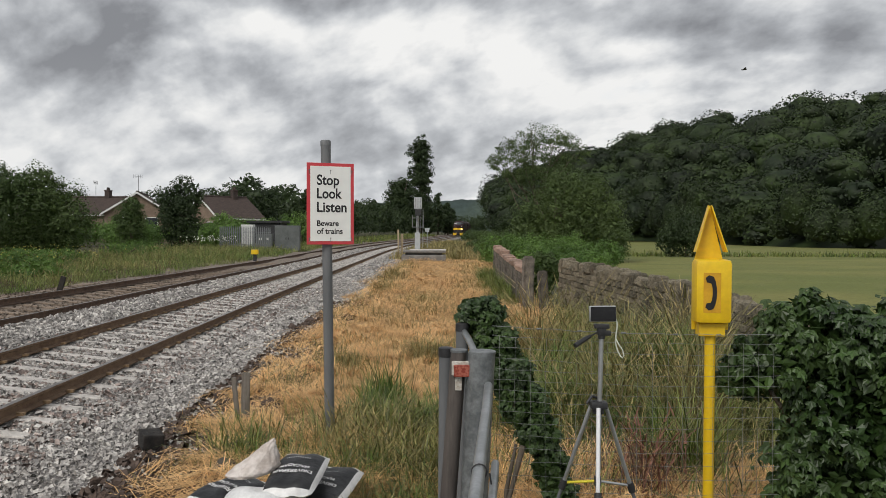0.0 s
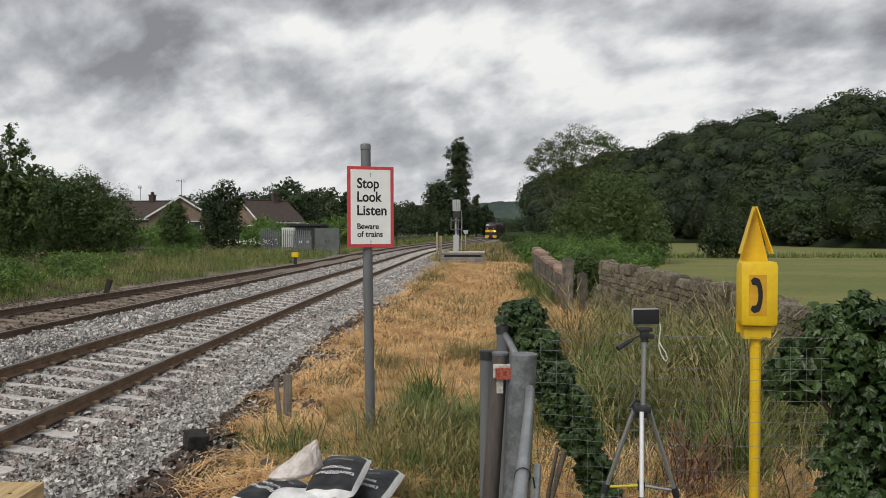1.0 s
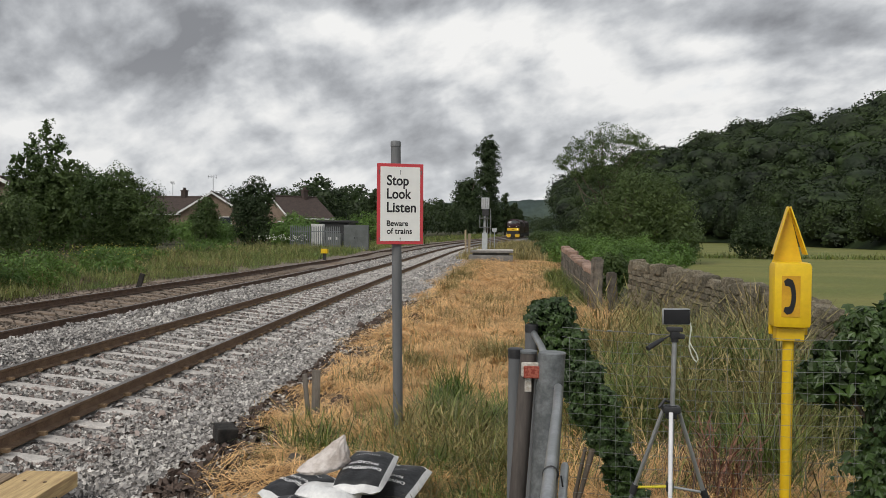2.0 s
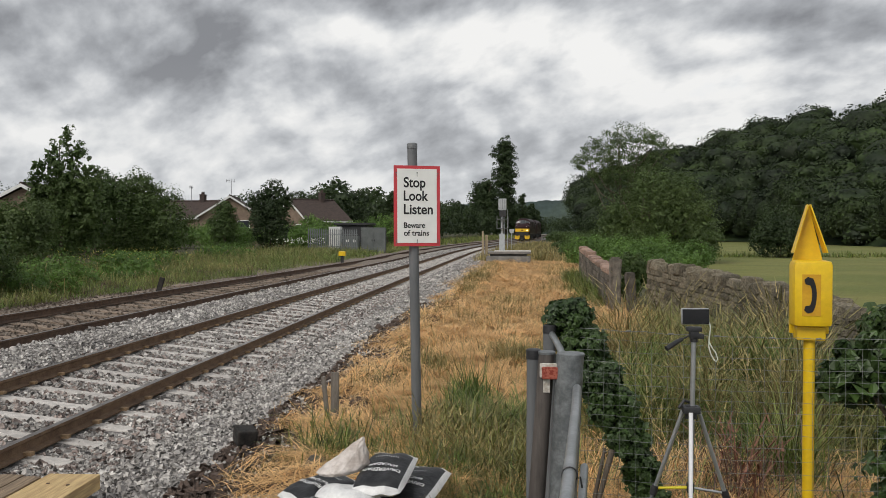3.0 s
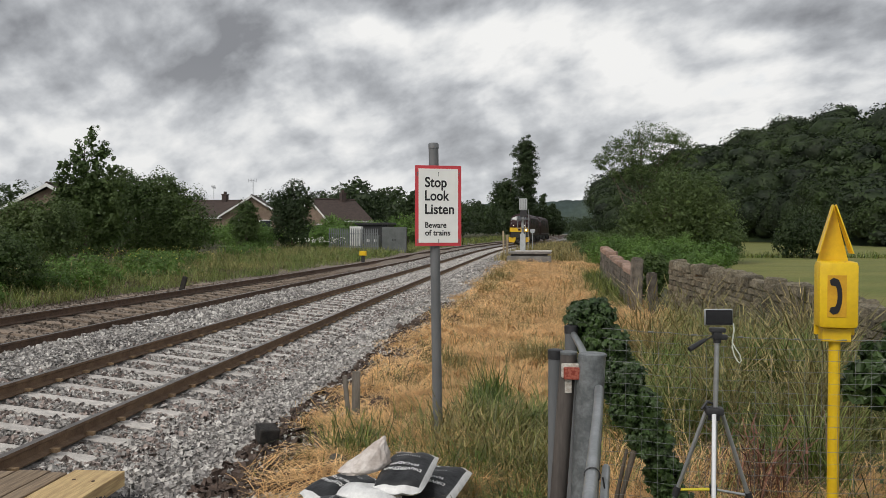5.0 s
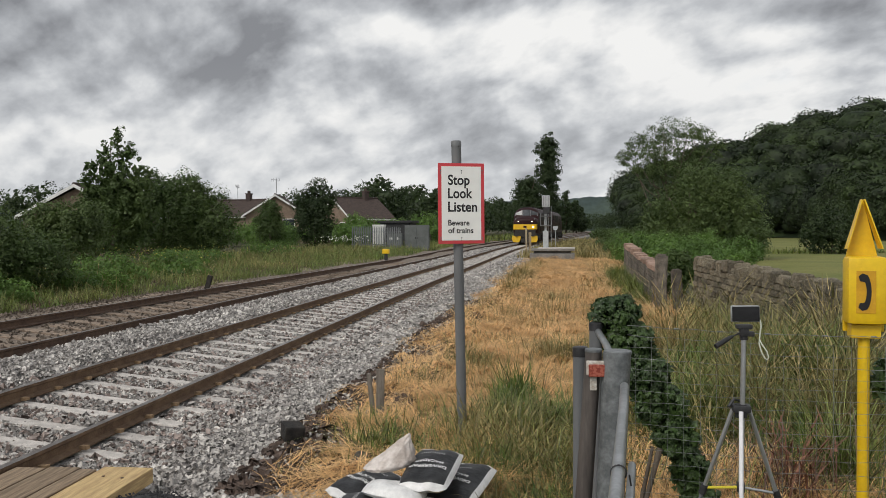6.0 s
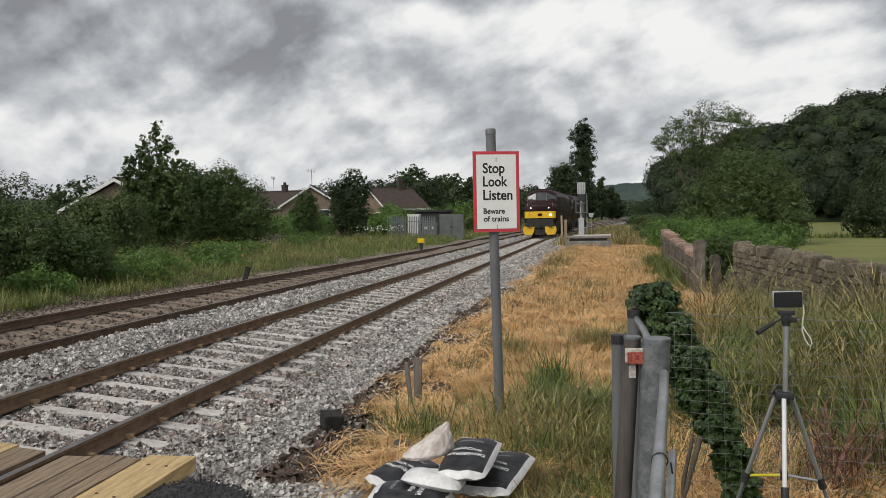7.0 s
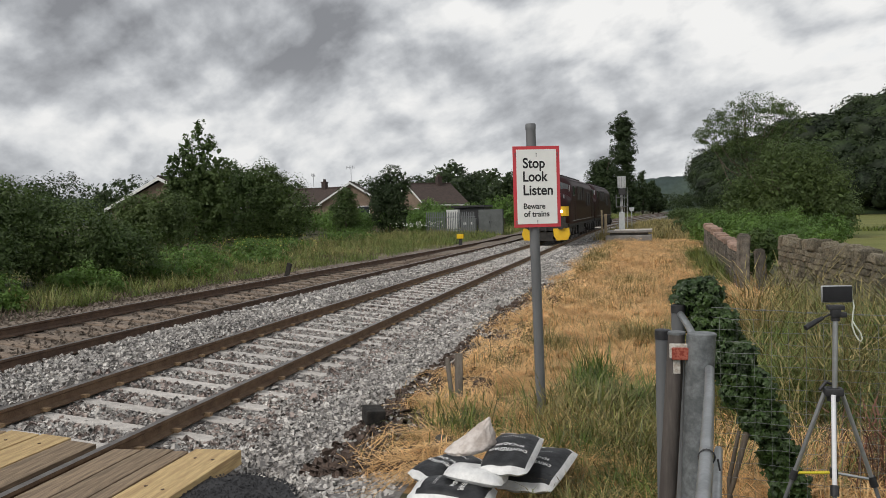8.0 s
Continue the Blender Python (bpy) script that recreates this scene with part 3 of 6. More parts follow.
bush(-21.3, 35.5, [(x + 0.1 * k, 0.35 * math.sin(k * 2.1 + x), top * (0.45 + 0.16 * k), 0.75 - 0.13 * k, 0.75 - 0.13 * k, 0.85 - 0.05 * k) for x, top in shoots for k in range(4)] + [(0.2, 0, 1.6, 1.7, 1.5, 1.5)], 8000, 0.2, M_LEAF_MID, "young sycamore with upright shoots on the bank", 44, "tree")
bush(-18.4, 27.5, [(0, 0, 1.3, 1.8, 1.6, 1.3), (0.7, 0, 2.0, 1.1, 1.2, 0.95), (-1.2, 0, 1.1, 1.5, 1.3, 1.1), (-0.6, 0, 2.1, 1.0, 1.0, 0.8)], 7000, 0.15, M_LEAF_WILLOW, "pale leafy shrub on the bank", 45)
bush(-15.6, 19.0, [(0, 0, 1.2, 1.9, 1.7, 1.35), (-1.3, -0.4, 1.7, 1.7, 1.6, 1.4), (1.2, 0.8, 0.9, 1.4, 1.3, 1.0)], 9500, 0.13, M_LEAF_MID, "dense hedge bush beside the track", 46)
bush(-15.4, 15.2, [(0, 0, 1.1, 1.9, 1.7, 1.3), (-0.8, 0.2, 1.8, 1.6, 1.5, 1.2), (-2.4, 0, 1.6, 1.6, 1.6, 1.6)], 10500, 0.12, M_LEAF_MID, "dense green hedge bush beside the track", 47)
for k, (x, y, w, hh, n) in enumerate([(-19.6, 75, 2.2, 3.0, 2600), (-25.5, 52, 2.4, 2.6, 3200), (-17.6, 66, 2.2, 2.2, 2400), (-24, 64, 2.6, 2.4, 2600), (-15.4, 72, 2.4, 2.8, 2200), (-28, 46, 2.6, 2.8, 3400), (-13.8, 80, 2.2, 3.4, 2000), (-12.6, 88, 2.4, 3.8, 2000), (-27, 70, 2.8, 2.7, 2200), (-30.5, 68, 2.8, 2.7, 2200), (-22.5, 74, 2.6, 2.6, 2000), (-34, 64, 2.8, 2.9, 2200)]):
    bush(x, y, [(0, 0, hh * 0.45, w, w * 0.8, hh * 0.55), (0.5 * w, 0, hh * 0.4, w * 0.7, w * 0.7, hh * 0.45), (-0.5 * w, 0.3, hh * 0.5, w * 0.6, w * 0.6, hh * 0.5)], n, 0.22, M_BRAMBLE, "low green bramble thicket on the bank", 60 + k)
bush(5.6, 50, [(0, 0, 1.0, 2.0, 2.2, 1.1), (-2.2, -1, 1.1, 1.5, 2, 1.1), (2.2, 1, 1.0, 2.0, 2, 1.1), (4.0, -1, 0.8, 1.6, 2, 0.95), (-0.6, -5, 0.8, 1.5, 2, 0.9), (1.6, -7, 0.6, 1.5, 2, 0.8)], 9000, 0.17, M_BRAMBLE, "sprawling green bramble bush behind the parapet", 51)
for k, (x, y, w, hh) in enumerate([(4.2, 64, 1.8, 1.3), (5.4, 76, 2.2, 1.8), (7.0, 88, 2.4, 2.2), (8.6, 102, 2.6, 2.6), (4.0, 84, 1.6, 1.0), (9.8, 118, 2.8, 3.0), (5.2, 140, 2.2, 2.0), (6.4, 155, 2.4, 2.2), (7.6, 172, 2.6, 2.4), (9.2, 190, 2.8, 2.6), (11.2, 212, 3.0, 2.8), (13.5, 238, 3.2, 3.0), (16.5, 268, 3.6, 3.4)]):
    bush(x, y, [(0, 0, hh * 0.5, w, w, hh * 0.55), (w * 0.7, 1, hh * 0.4, w * 0.7, w, hh * 0.45), (-w * 0.5, -1, hh * 0.4, w * 0.7, w, hh * 0.4)], 1500, 0.24, M_LEAF_MID, "low green bushes on the meadow side of the line", 160 + k)
bush(2.82, 22.6, [(0, 0, 1.28, 0.42, 0.38, 0.42), (0.25, 0, 1.05, 0.3, 0.3, 0.36), (-0.05, 0, 0.7, 0.34, 0.3, 0.5)], 2400, 0.10, M_LEAF_MID, "small green shrub beside the stone post", 52)
bush(27.2, 92, [(0, 0, 2.8, 3.0, 3, 3.1), (-1.6, 0, 2.0, 2.0, 2, 2.2), (1.8, 0, 1.8, 1.8, 2, 2.0)], 3400, 0.33, M_LEAF_DARK, "rounded dark bush at the far side of the meadow", 53)
bush(-17.4, 16.5, [(0, 0, 1.6, 2.2, 2.0, 1.8), (-1.6, 0, 2.0, 2.0, 1.8, 1.7), (0.6, 1.2, 2.1, 1.4, 1.4, 1.1)], 8000, 0.14, M_LEAF_MID, "tall dark hedge bush behind the other", 48)
spots = [(float(x), float(y), 0.5, float(r), float(h)) for x, y, r, h in [(17, 150, 3.2, 6.0), (14, 128, 2.6, 4.0), (20, 170, 3.4, 7.5), (19, 195, 3.4, 7), (25, 205, 4.2, 9), (24, 235, 4, 8), (29, 260, 4.2, 9), (35, 300, 5, 10), (40, 350, 6, 11), (33, 385, 6, 9), (26, 415, 7, 9), (18, 420, 7, 10), (12, 132, 2.2, 2.8), (4, 400, 6, 9), (11, 380, 6, 9), (8, 330, 3.4, 6), (13, 350, 4.4, 7), (16, 330, 4, 7), (46, 400, 7, 10), (54, 410, 7, 9), (30, 350, 5, 8), (22, 300, 4, 7), (27, 330, 5, 8), (38, 405, 6, 7), (-6, 395, 6, 9)]]
woods("valley_trees", spots, "green trees on the meadow side of the line", 0.6, 700, M_LEAF_DARK, 14)
for k, (x, y, w, hh) in enumerate([(-13.6, 17.5, 0.9, 0.8), (-13.4, 21, 1.0, 0.7), (-14.6, 24, 1.2, 1.0), (-13.9, 27.5, 1.0, 0.7), (-15.8, 31, 1.3, 1.0), (-13.2, 13.5, 0.9, 0.8), (-16.8, 36, 1.2, 0.9), (-17.5, 46, 1.6, 1.1)]):
    bush(x, y, [(0, 0, hh * 0.45, w, w, hh * 0.55), (w * 0.6, 0.3, hh * 0.3, w * 0.6, w * 0.6, hh * 0.4), (-w * 0.6, -0.2, hh * 0.4, w * 0.6, w * 0.6, hh * 0.45)], 1300, 0.12, M_BRAMBLE, "low bramble growing at the foot of the bank", 180 + k)


# ---- lettering ----
def lettering(name, words, width, height, m, mat, parent, bold=0.022):
    """Flat raised words, as wide and as high (capitals) as given, their lower left corner at the pose m."""
    cu = bpy.data.curves.new(name, "FONT")
    cu.body, cu.size, cu.extrude, cu.offset = words, 1.0, 0.0, bold
    tmp = new(name, cu)
    me = bpy.data.meshes.new_from_object(tmp.evaluated_get(bpy.context.evaluated_depsgraph_get()))
    bpy.data.objects.remove(tmp)
    co = np.empty(len(me.vertices) * 3, np.float32)
    me.vertices.foreach_get("co", co)
    co = co.reshape(-1, 3)
    co[:, 0] = (co[:, 0] - co[:, 0].min()) / np.ptp(co[:, 0]) * width
    co[:, 1] *= height / 0.7
    me.vertices.foreach_set("co", co.ravel())
    me.materials.clear()
    me.materials.append(mat)
    ob = part(name, me, None, parent)
    ob.matrix_basis = m
    return ob


# ---- the crossing sign ----
def build_sign():
    s = thing("warning_sign", "white warning sign with red border on a grey post", "sign", pose(-1.07, 7.8, -0.108, 0, -1.0, 0))
    post = part("post", Geo().tube([(0, 0, -0.3), (0, 0, 2.84)], 0.047, 20), M_GREY_POST, s, "grey painted steel post", smooth=40)
    part("cap", Geo().tube([(0, 0, 2.83), (0, 0, 2.875), (0, 0, 2.885)], [0.05, 0.05, 0.042], 20), M_GREY_POST, post, smooth=40)
    yaw = pose(0.045, -0.052, 2.28, 0, 0.8, 22)
    w, h = 0.455, 0.768
    panel = part("panel", Geo().box((0, 0, 0), (w, 0.006, h), 0.002), M_RED, s, "red sign plate")
    panel.matrix_basis = yaw
    part("face", Geo().box((0, -0.0045, 0), (w - 0.066, 0.003, h - 0.062), 0.001), M_WHITE, panel, "white sign face")
    up = pose(0, 0, 0, 90)
    for words, top, width, cap in (("Stop", 0.267, 0.47, 0.122), ("Look", 0.432, 0.53, 0.122), ("Listen", 0.600, 0.63, 0.122), ("Beware", 0.772, 0.46, 0.068), ("of trains", 0.868, 0.545, 0.068)):
        lettering("lettering", words, width * w, cap * h, pose((0.21 - 0.5) * w, -0.0075, (0.5 - top) * h) @ up, M_BLACK, panel)
    for x in (-0.205, 0.0, 0.205):
        for z in (-0.325, 0.315):
            part("rivet", Geo().tube([(x, -0.005, z), (x, -0.009, z)], 0.006, 8).box((x, -0.0065, z - 0.02), (0.004, 0.002, 0.03)), M_GREY_POST, panel)
    for z in (0.2, -0.2):
        part("bracket", Geo().box((0, 0.03, z), (0.2, 0.04, 0.035), 0.004), M_GALV, panel)


build_sign()

# ---- the gate and its posts ----
M_PLASTIC = material("black_plastic", (0.02, 0.02, 0.022), (0.035, 0.035, 0.037), scale=20, rough=0.5, bump=0.05)
M_BROWN_STEEL = material("weathered_brown_steel", (0.085, 0.072, 0.066), (0.13, 0.112, 0.10), scale=7, rough=0.55, metal=0.2, bump=0.08, stretch=(1, 1, 0.15))
M_REFLECTOR = material("faded_red_reflector", (0.24, 0.03, 0.015), (0.40, 0.11, 0.07), scale=60, rough=0.5, spread=(0.45, 0.55))
M_OLD_PAINT = material("flaking_white_paint", (0.62, 0.60, 0.55), (0.40, 0.34, 0.28), scale=50, rough=0.8)


M_BRIGHT_GALV = material("bright_galvanised_tube", (0.36, 0.375, 0.385), (0.27, 0.285, 0.29), scale=9, rough=0.38, metal=0.6, bump=0.04, fine=60, grainy=0.5)


def fence_post(x, y, top, r, label):
    p = thing("fence_post", label, "post", pose(x, y, gz(x, y)), "steel posts of the gate")
    h = top - gz(x, y)
    part("tube", Geo().tube([(0, 0, -0.3), (0, 0, h - 0.035)], r, 20), M_GREY_POST, p, smooth=40)
    part("cap", Geo().tube([(0, 0, h - 0.05), (0, 0, h - 0.004), (0, 0, h)], [r + 0.003, r + 0.003, r - 0.004], 20), M_PLASTIC, p, "black plastic cap", smooth=40)
    return p


fence_post(0.02, 4.32, 1.305, 0.038, "grey steel tube post with a black cap")
fence_post(0.125, 5.2, 1.335, 0.040, "grey steel tube post behind the gate, black cap")


def build_gate():
    g = thing("metal_gate", "galvanised steel gate standing open beside its posts", "gate", pose(0, 0, 0))
    post = part("hanging_post", Geo().tube([(-0.02, 4.2, -0.3), (0.085, 4.2, 1.302)], [0.045, 0.041], 20), M_BROWN_STEEL, g, "brown weathered round post", smooth=40)
    stile = part("stile", Geo().tube([(0.130, 4.17, -0.3), (0.200, 4.17, 1.296)], 0.070, 28), M_GALV, g, smooth=40)
    part("lid", Geo().tube([(0.204, 4.17, 1.294), (0.204, 4.17, 1.306), (0.204, 4.17, 1.310)], [0.070, 0.070, 0.066], 28), M_GALV, stile, smooth=40)
    part("lid", Geo().tube([(0.085, 4.2, 1.298), (0.085, 4.2, 1.309), (0.085, 4.2, 1.312)], [0.044, 0.044, 0.041], 20), M_GALV, post, "galvanised lid", smooth=40)
    part("paint_streak", Geo().box((0.083, 4.158, 1.145), (0.034, 0.004, 0.075), 0.0015), M_OLD_PAINT, post, "flaking white paint streak")
    refl = part("reflector", Geo().box((0.102, 4.142, 1.21), (0.085, 0.02, 0.062), 0.006), M_REFLECTOR, g, "faded red reflector")
    part("mount", Geo().box((0.092, 4.150, 1.222), (0.088, 0.014, 0.074), 0.006), M_OLD_PAINT, refl, "flaking white paint patch")
    rail = part("top_rail", Geo().tube([(0.232, 4.08, 1.135), (0.225, 3.98, 1.165), (0.192, 3.5, 1.165), (0.10, 2.35, 1.165), (0.03, 1.55, 1.165)], [0.016, 0.021, 0.021, 0.021, 0.021], 16), M_BRIGHT_GALV, g, smooth=50)
    part("cable_tie", Geo().tube([(0.118 + 0.024 * math.cos(a), 2.55, 1.165 + 0.024 * math.sin(a)) for a in np.linspace(0, 6.28, 17)], 0.0028, 5).tube([(0.15, 2.55, 1.16), (0.156, 2.55, 1.125)], 0.003, 5), M_PLASTIC, rail)
    part("link_rail", Geo().tube([(0.14, 5.16, 1.28), (0.165, 4.7, 1.27), (0.185, 4.22, 1.245)], 0.02, 14), M_BRIGHT_GALV, g, smooth=50)
    part("lower_rail", Geo().tube([(0.27, 4.1, 0.75), (0.2, 3.3, 0.75), (0.085, 1.9, 0.75)], 0.02, 14), M_BRIGHT_GALV, g, smooth=50)


build_gate()

# ---- the wire fence ----
M_WIRE = material("grey_wire", (0.30, 0.31, 0.30), (0.20, 0.21, 0.20), scale=30, rough=0.5, metal=0.4, bump=0)


def build_wire_fence():
    f = thing("wire_fence", "grey wire stock fence strung between the gate and the telephone post", "fence", pose(0, 0, 0))
    a, b = Vector((0.28, 4.62, 0)), Vector((1.95, 4.70, 0))
    def sag(s):
        return -0.018 * math.sin(s * math.pi) - 0.05 * s
    heights = [1.385, 1.33, 1.268, 1.205, 1.145, 1.085, 1.025, 0.965, 0.905, 0.84, 0.77, 0.70, 0.625, 0.545, 0.46, 0.36, 0.25, 0.12]
    for i, z in enumerate(heights):
        pts = [a.lerp(b, s) + Vector((0, 0, z + sag(s) + 0.004 * math.sin(s * 37 + i * 2.1))) for s in np.linspace(0, 1, 15)]
        part("wire", Geo().tube(pts, 0.0022 if i == 0 else 0.0013, 4), M_WIRE, f)
    for k in range(19):
        s = (k + 0.5) / 19
        p = a.lerp(b, s)
        part("wire", Geo().tube([p + Vector((0.003 * math.sin(k * 3 + z * 9), 0, z + sag(s))) for z in (0.1, 0.5, 0.9, 1.33)], 0.0009, 4), M_WIRE, f)
    for s in (0.16, 0.3, 0.45, 0.63, 0.78):
        p = a.lerp(b, s) + Vector((0, 0, 1.385 + sag(s)))
        part("wire_clip", Geo().tube([p + Vector((-0.014, 0, 0)), p + Vector((0.014, 0, 0))], 0.005, 6), M_WIRE, f)


build_wire_fence()


# ---- the telephone ----
M_AMBER = material("amber_sticker", (0.66, 0.36, 0.015), (0.58, 0.30, 0.012), scale=12, rough=0.45, bump=0.02, grainy=0.25)


def build_telephone():
    t = thing("telephone_post", "yellow trackside telephone box with pointed hood on a post", "telephone", pose(1.578, 4.82, gz(1.58, 4.8), 0, 0, -6))
    b = -gz(1.58, 4.8)
    part("pole", Geo().tube([(0, 0, -0.3), (0, 0, b + 1.36)], 0.031, 20), M_YELLOW, t, smooth=40)
    box = part("box", Geo().box((0, -0.02, b + 1.578), (0.207, 0.16, 0.372), 0.03), M_YELLOW, t, "yellow plastic box", smooth=50)
    part("flange", Geo().box((0.0, 0.0, b + 1.352), (0.15, 0.11, 0.075), 0.006), M_YELLOW, box)
    part("back_plate", Geo().box((0.012, 0.072, b + 1.54), (0.212, 0.022, 0.40), 0.004), M_YELLOW, box)
    for z in (1.43, 1.57, 1.72):
        part("hinge", Geo().tube([(0.108, -0.03, b + z - 0.02), (0.108, -0.03, b + z + 0.02)], 0.006, 8), M_YELLOW, box)
    hood = part("hood", Geo(), M_YELLOW, t, "pointed folded yellow hood")
    zb, zt, w, d = b + 1.755, b + 2.075, 0.083, 0.075
    g = Geo()
    g.add([(-w, d, zb), (w, d, zb), (0.006, d, zt), (-0.006, d, zt), (-w, d - 0.006, zb), (w, d - 0.006, zb), (0.006, d - 0.006, zt), (-0.006, d - 0.006, zt)], [(0, 1, 2, 3), (7, 6, 5, 4), (0, 4, 5, 1), (1, 5, 6, 2), (2, 6, 7, 3), (3, 7, 4, 0)])
    for s in (-1, 1):
        e = 0.005
        zs = zb + 0.05
        g.add([(s * w, d, zs), (s * (w + 0.004), d - 0.10, zs), (s * 0.004, d - 0.05, zt), (s * 0.004, d, zt), (s * (w + e), d, zs), (s * (w + 0.004 + e), d - 0.10, zs), (s * (0.004 + e), d - 0.05, zt + 0.006), (s * (0.004 + e), d, zt + 0.006)],
              [(0, 1, 2, 3), (7, 6, 5, 4), (0, 4, 5, 1), (1, 5, 6, 2), (2, 6, 7, 3), (3, 7, 4, 0)])
    hood.data = g.mesh("hood", M_YELLOW)
    st = part("sticker", Geo().box((-0.012, -0.1015, b + 1.572), (0.098, 0.003, 0.232), 0.001), M_AMBER, box, "amber sticker")
    # the handset sign: a curved grip with two ends
    out = []
    for a in np.linspace(-62, 62, 15):
        out.append((0.040 * math.cos(radians(a)) * 1.0 - 0.018, 0.094 * math.sin(radians(a)) / 0.883))
    inn = [(0.018 * math.cos(radians(a)) - 0.020, 0.062 * math.sin(radians(a))) for a in np.linspace(62, -62, 11)]
    low = [(-0.016, -0.058), (-0.036, -0.060), (-0.043, -0.084), (-0.024, -0.102)]
    high = [(-0.024, 0.102), (-0.043, 0.086), (-0.036, 0.060), (-0.016, 0.056)]
    ring = [(-0.024, -0.102)] + out + high + inn + low[:3]
    cx, cz = -0.008, b + 1.572
    n = len(ring)
    grip = Geo().add([(cx + x, -0.1035, cz + z) for x, z in ring] + [(cx + x, -0.1058, cz + z) for x, z in ring], [tuple(range(n, 2 * n))] + [(i, (i + 1) % n, n + (i + 1) % n, n + i) for i in range(n)])
    part("handset_symbol", grip, M_BLACK, st, "black handset symbol")


build_telephone()


# ---- the tripod with its camera ----
M_SILVER = material("brushed_aluminium", (0.55, 0.56, 0.57), (0.48, 0.49, 0.50), scale=9, rough=0.35, metal=0.8, bump=0.03, grainy=0.25)
M_WHITE_PLASTIC = material("white_leg_paint", (0.78, 0.78, 0.80), (0.70, 0.70, 0.72), scale=9, rough=0.4, bump=0.02, grainy=0.25)
M_SCREEN = material("black_screen", (0.008, 0.008, 0.01), (0.012, 0.012, 0.014), scale=5, rough=0.12, bump=0, grainy=0.25)
M_CORD = material("white_cord", (0.72, 0.74, 0.64), (0.66, 0.68, 0.58), scale=60, rough=0.8)
M_LEVEL = material("yellow_label", (0.72, 0.62, 0.03), (0.66, 0.55, 0.03), scale=20, rough=0.5)


def build_tripod():
    gx, gy = 0.805, 4.2
    g0 = gz(gx, gy)
    t = thing("tripod", "aluminium camera tripod with black joints standing in the grass", "tripod", pose(gx, gy, 0))
    part("column", Geo().tube([(0, 0, 0.6), (0.012, 0, 1.40)], 0.0125, 14), M_SILVER, t, smooth=40)
    part("collar", Geo().box((0.0, 0, 1.03), (0.085, 0.075, 0.035), 0.008).tube([(0, 0, 0.985), (0, 0, 1.05)], 0.03, 12).tube([(-0.06, 0, 1.035), (-0.03, 0.02, 1.07), (0.0, 0.03, 1.06)], 0.008, 8), M_PLASTIC, t, smooth=40)
    part("hub", Geo().box((0, 0, 0.635), (0.035, 0.035, 0.05), 0.006), M_PLASTIC, t)
    for k, (fx, fy, mat) in enumerate(((-0.40, 0.18, M_SILVER), (0.45, 0.16, M_SILVER), (-0.075, -0.42, M_WHITE_PLASTIC))):
        top, foot = Vector((fx * 0.09, fy * 0.09, 1.02)), Vector((fx, fy, float(ground_z(gx + fx, gy + fy)) + 0.0))
        mid = top.lerp(foot, 0.36 if k < 2 else 0.35)
        low = top.lerp(foot, 0.70)
        leg = part("leg", Geo().tube([top, mid], 0.011, 10), mat, t, smooth=40)
        part("lower_leg", Geo().tube([mid, low, foot], [0.0095, 0.009, 0.0085], 10), M_GREY_POST, leg, smooth=40)
        part("knuckle", Geo().tube([mid - (foot - top) * 0.02, mid + (foot - top) * 0.02], 0.019, 10), M_PLASTIC, leg, smooth=40)
        part("foot", Geo().tube([foot - Vector((0, 0, 0.01)), foot + Vector((0, 0, 0.03))], 0.014, 10), M_PLASTIC, leg)
        part("spreader_arm", Geo().tube([(0, 0, 0.635), mid.lerp(top, 0.02)], 0.007, 8), M_SILVER if k else M_LEVEL, t)
    head = part("pan_head", Geo().box((0.012, 0, 1.435), (0.075, 0.05, 0.022), 0.005).box((0.012, 0, 1.412), (0.045, 0.045, 0.05), 0.008).box((0.035, 0, 1.40), (0.05, 0.04, 0.025), 0.006).tube([(0.012, 0, 1.37), (0.012, 0, 1.40)], 0.019, 12), M_PLASTIC, t, smooth=40)
    part("pan_handle", Geo().tube([(-0.01, -0.01, 1.405), (-0.055, -0.03, 1.385)], 0.004, 8).tube([(-0.05, -0.03, 1.388), (-0.085, -0.05, 1.372), (-0.135, -0.08, 1.345)], [0.009, 0.012, 0.013], 12), M_PLASTIC, head, smooth=40)
    c = thing("compact_camera", "small black compact camera with silver edge and a white wrist strap", "camera", pose(gx + 0.017, gy, 1.499, 0, -1.2, -4))
    part("body", Geo().box((0, 0, 0), (0.137, 0.024, 0.082), 0.008), M_SILVER, c, smooth=40)
    part("screen", Geo().box((0.002, -0.0125, 0), (0.128, 0.003, 0.074), 0.001), M_SCREEN, c, "black glossy screen")
    part("lens", Geo().tube([(0.01, 0.01, 0), (0.01, 0.035, 0)], 0.025, 16), M_PLASTIC, c)
    loop = [(0.069, 0, -0.03), (0.074, 0, -0.06), (0.068, 0, -0.10), (0.064, 0.005, -0.15), (0.074, 0.006, -0.19), (0.088, 0.004, -0.218), (0.099, 0, -0.228), (0.106, 0, -0.215), (0.098, -0.004, -0.185), (0.078, -0.004, -0.155), (0.066, 0, -0.13)]
    part("wrist_strap", Geo().tube(loop, 0.0035, 6), M_CORD, c, "white cord strap", smooth="all")


build_tripod()


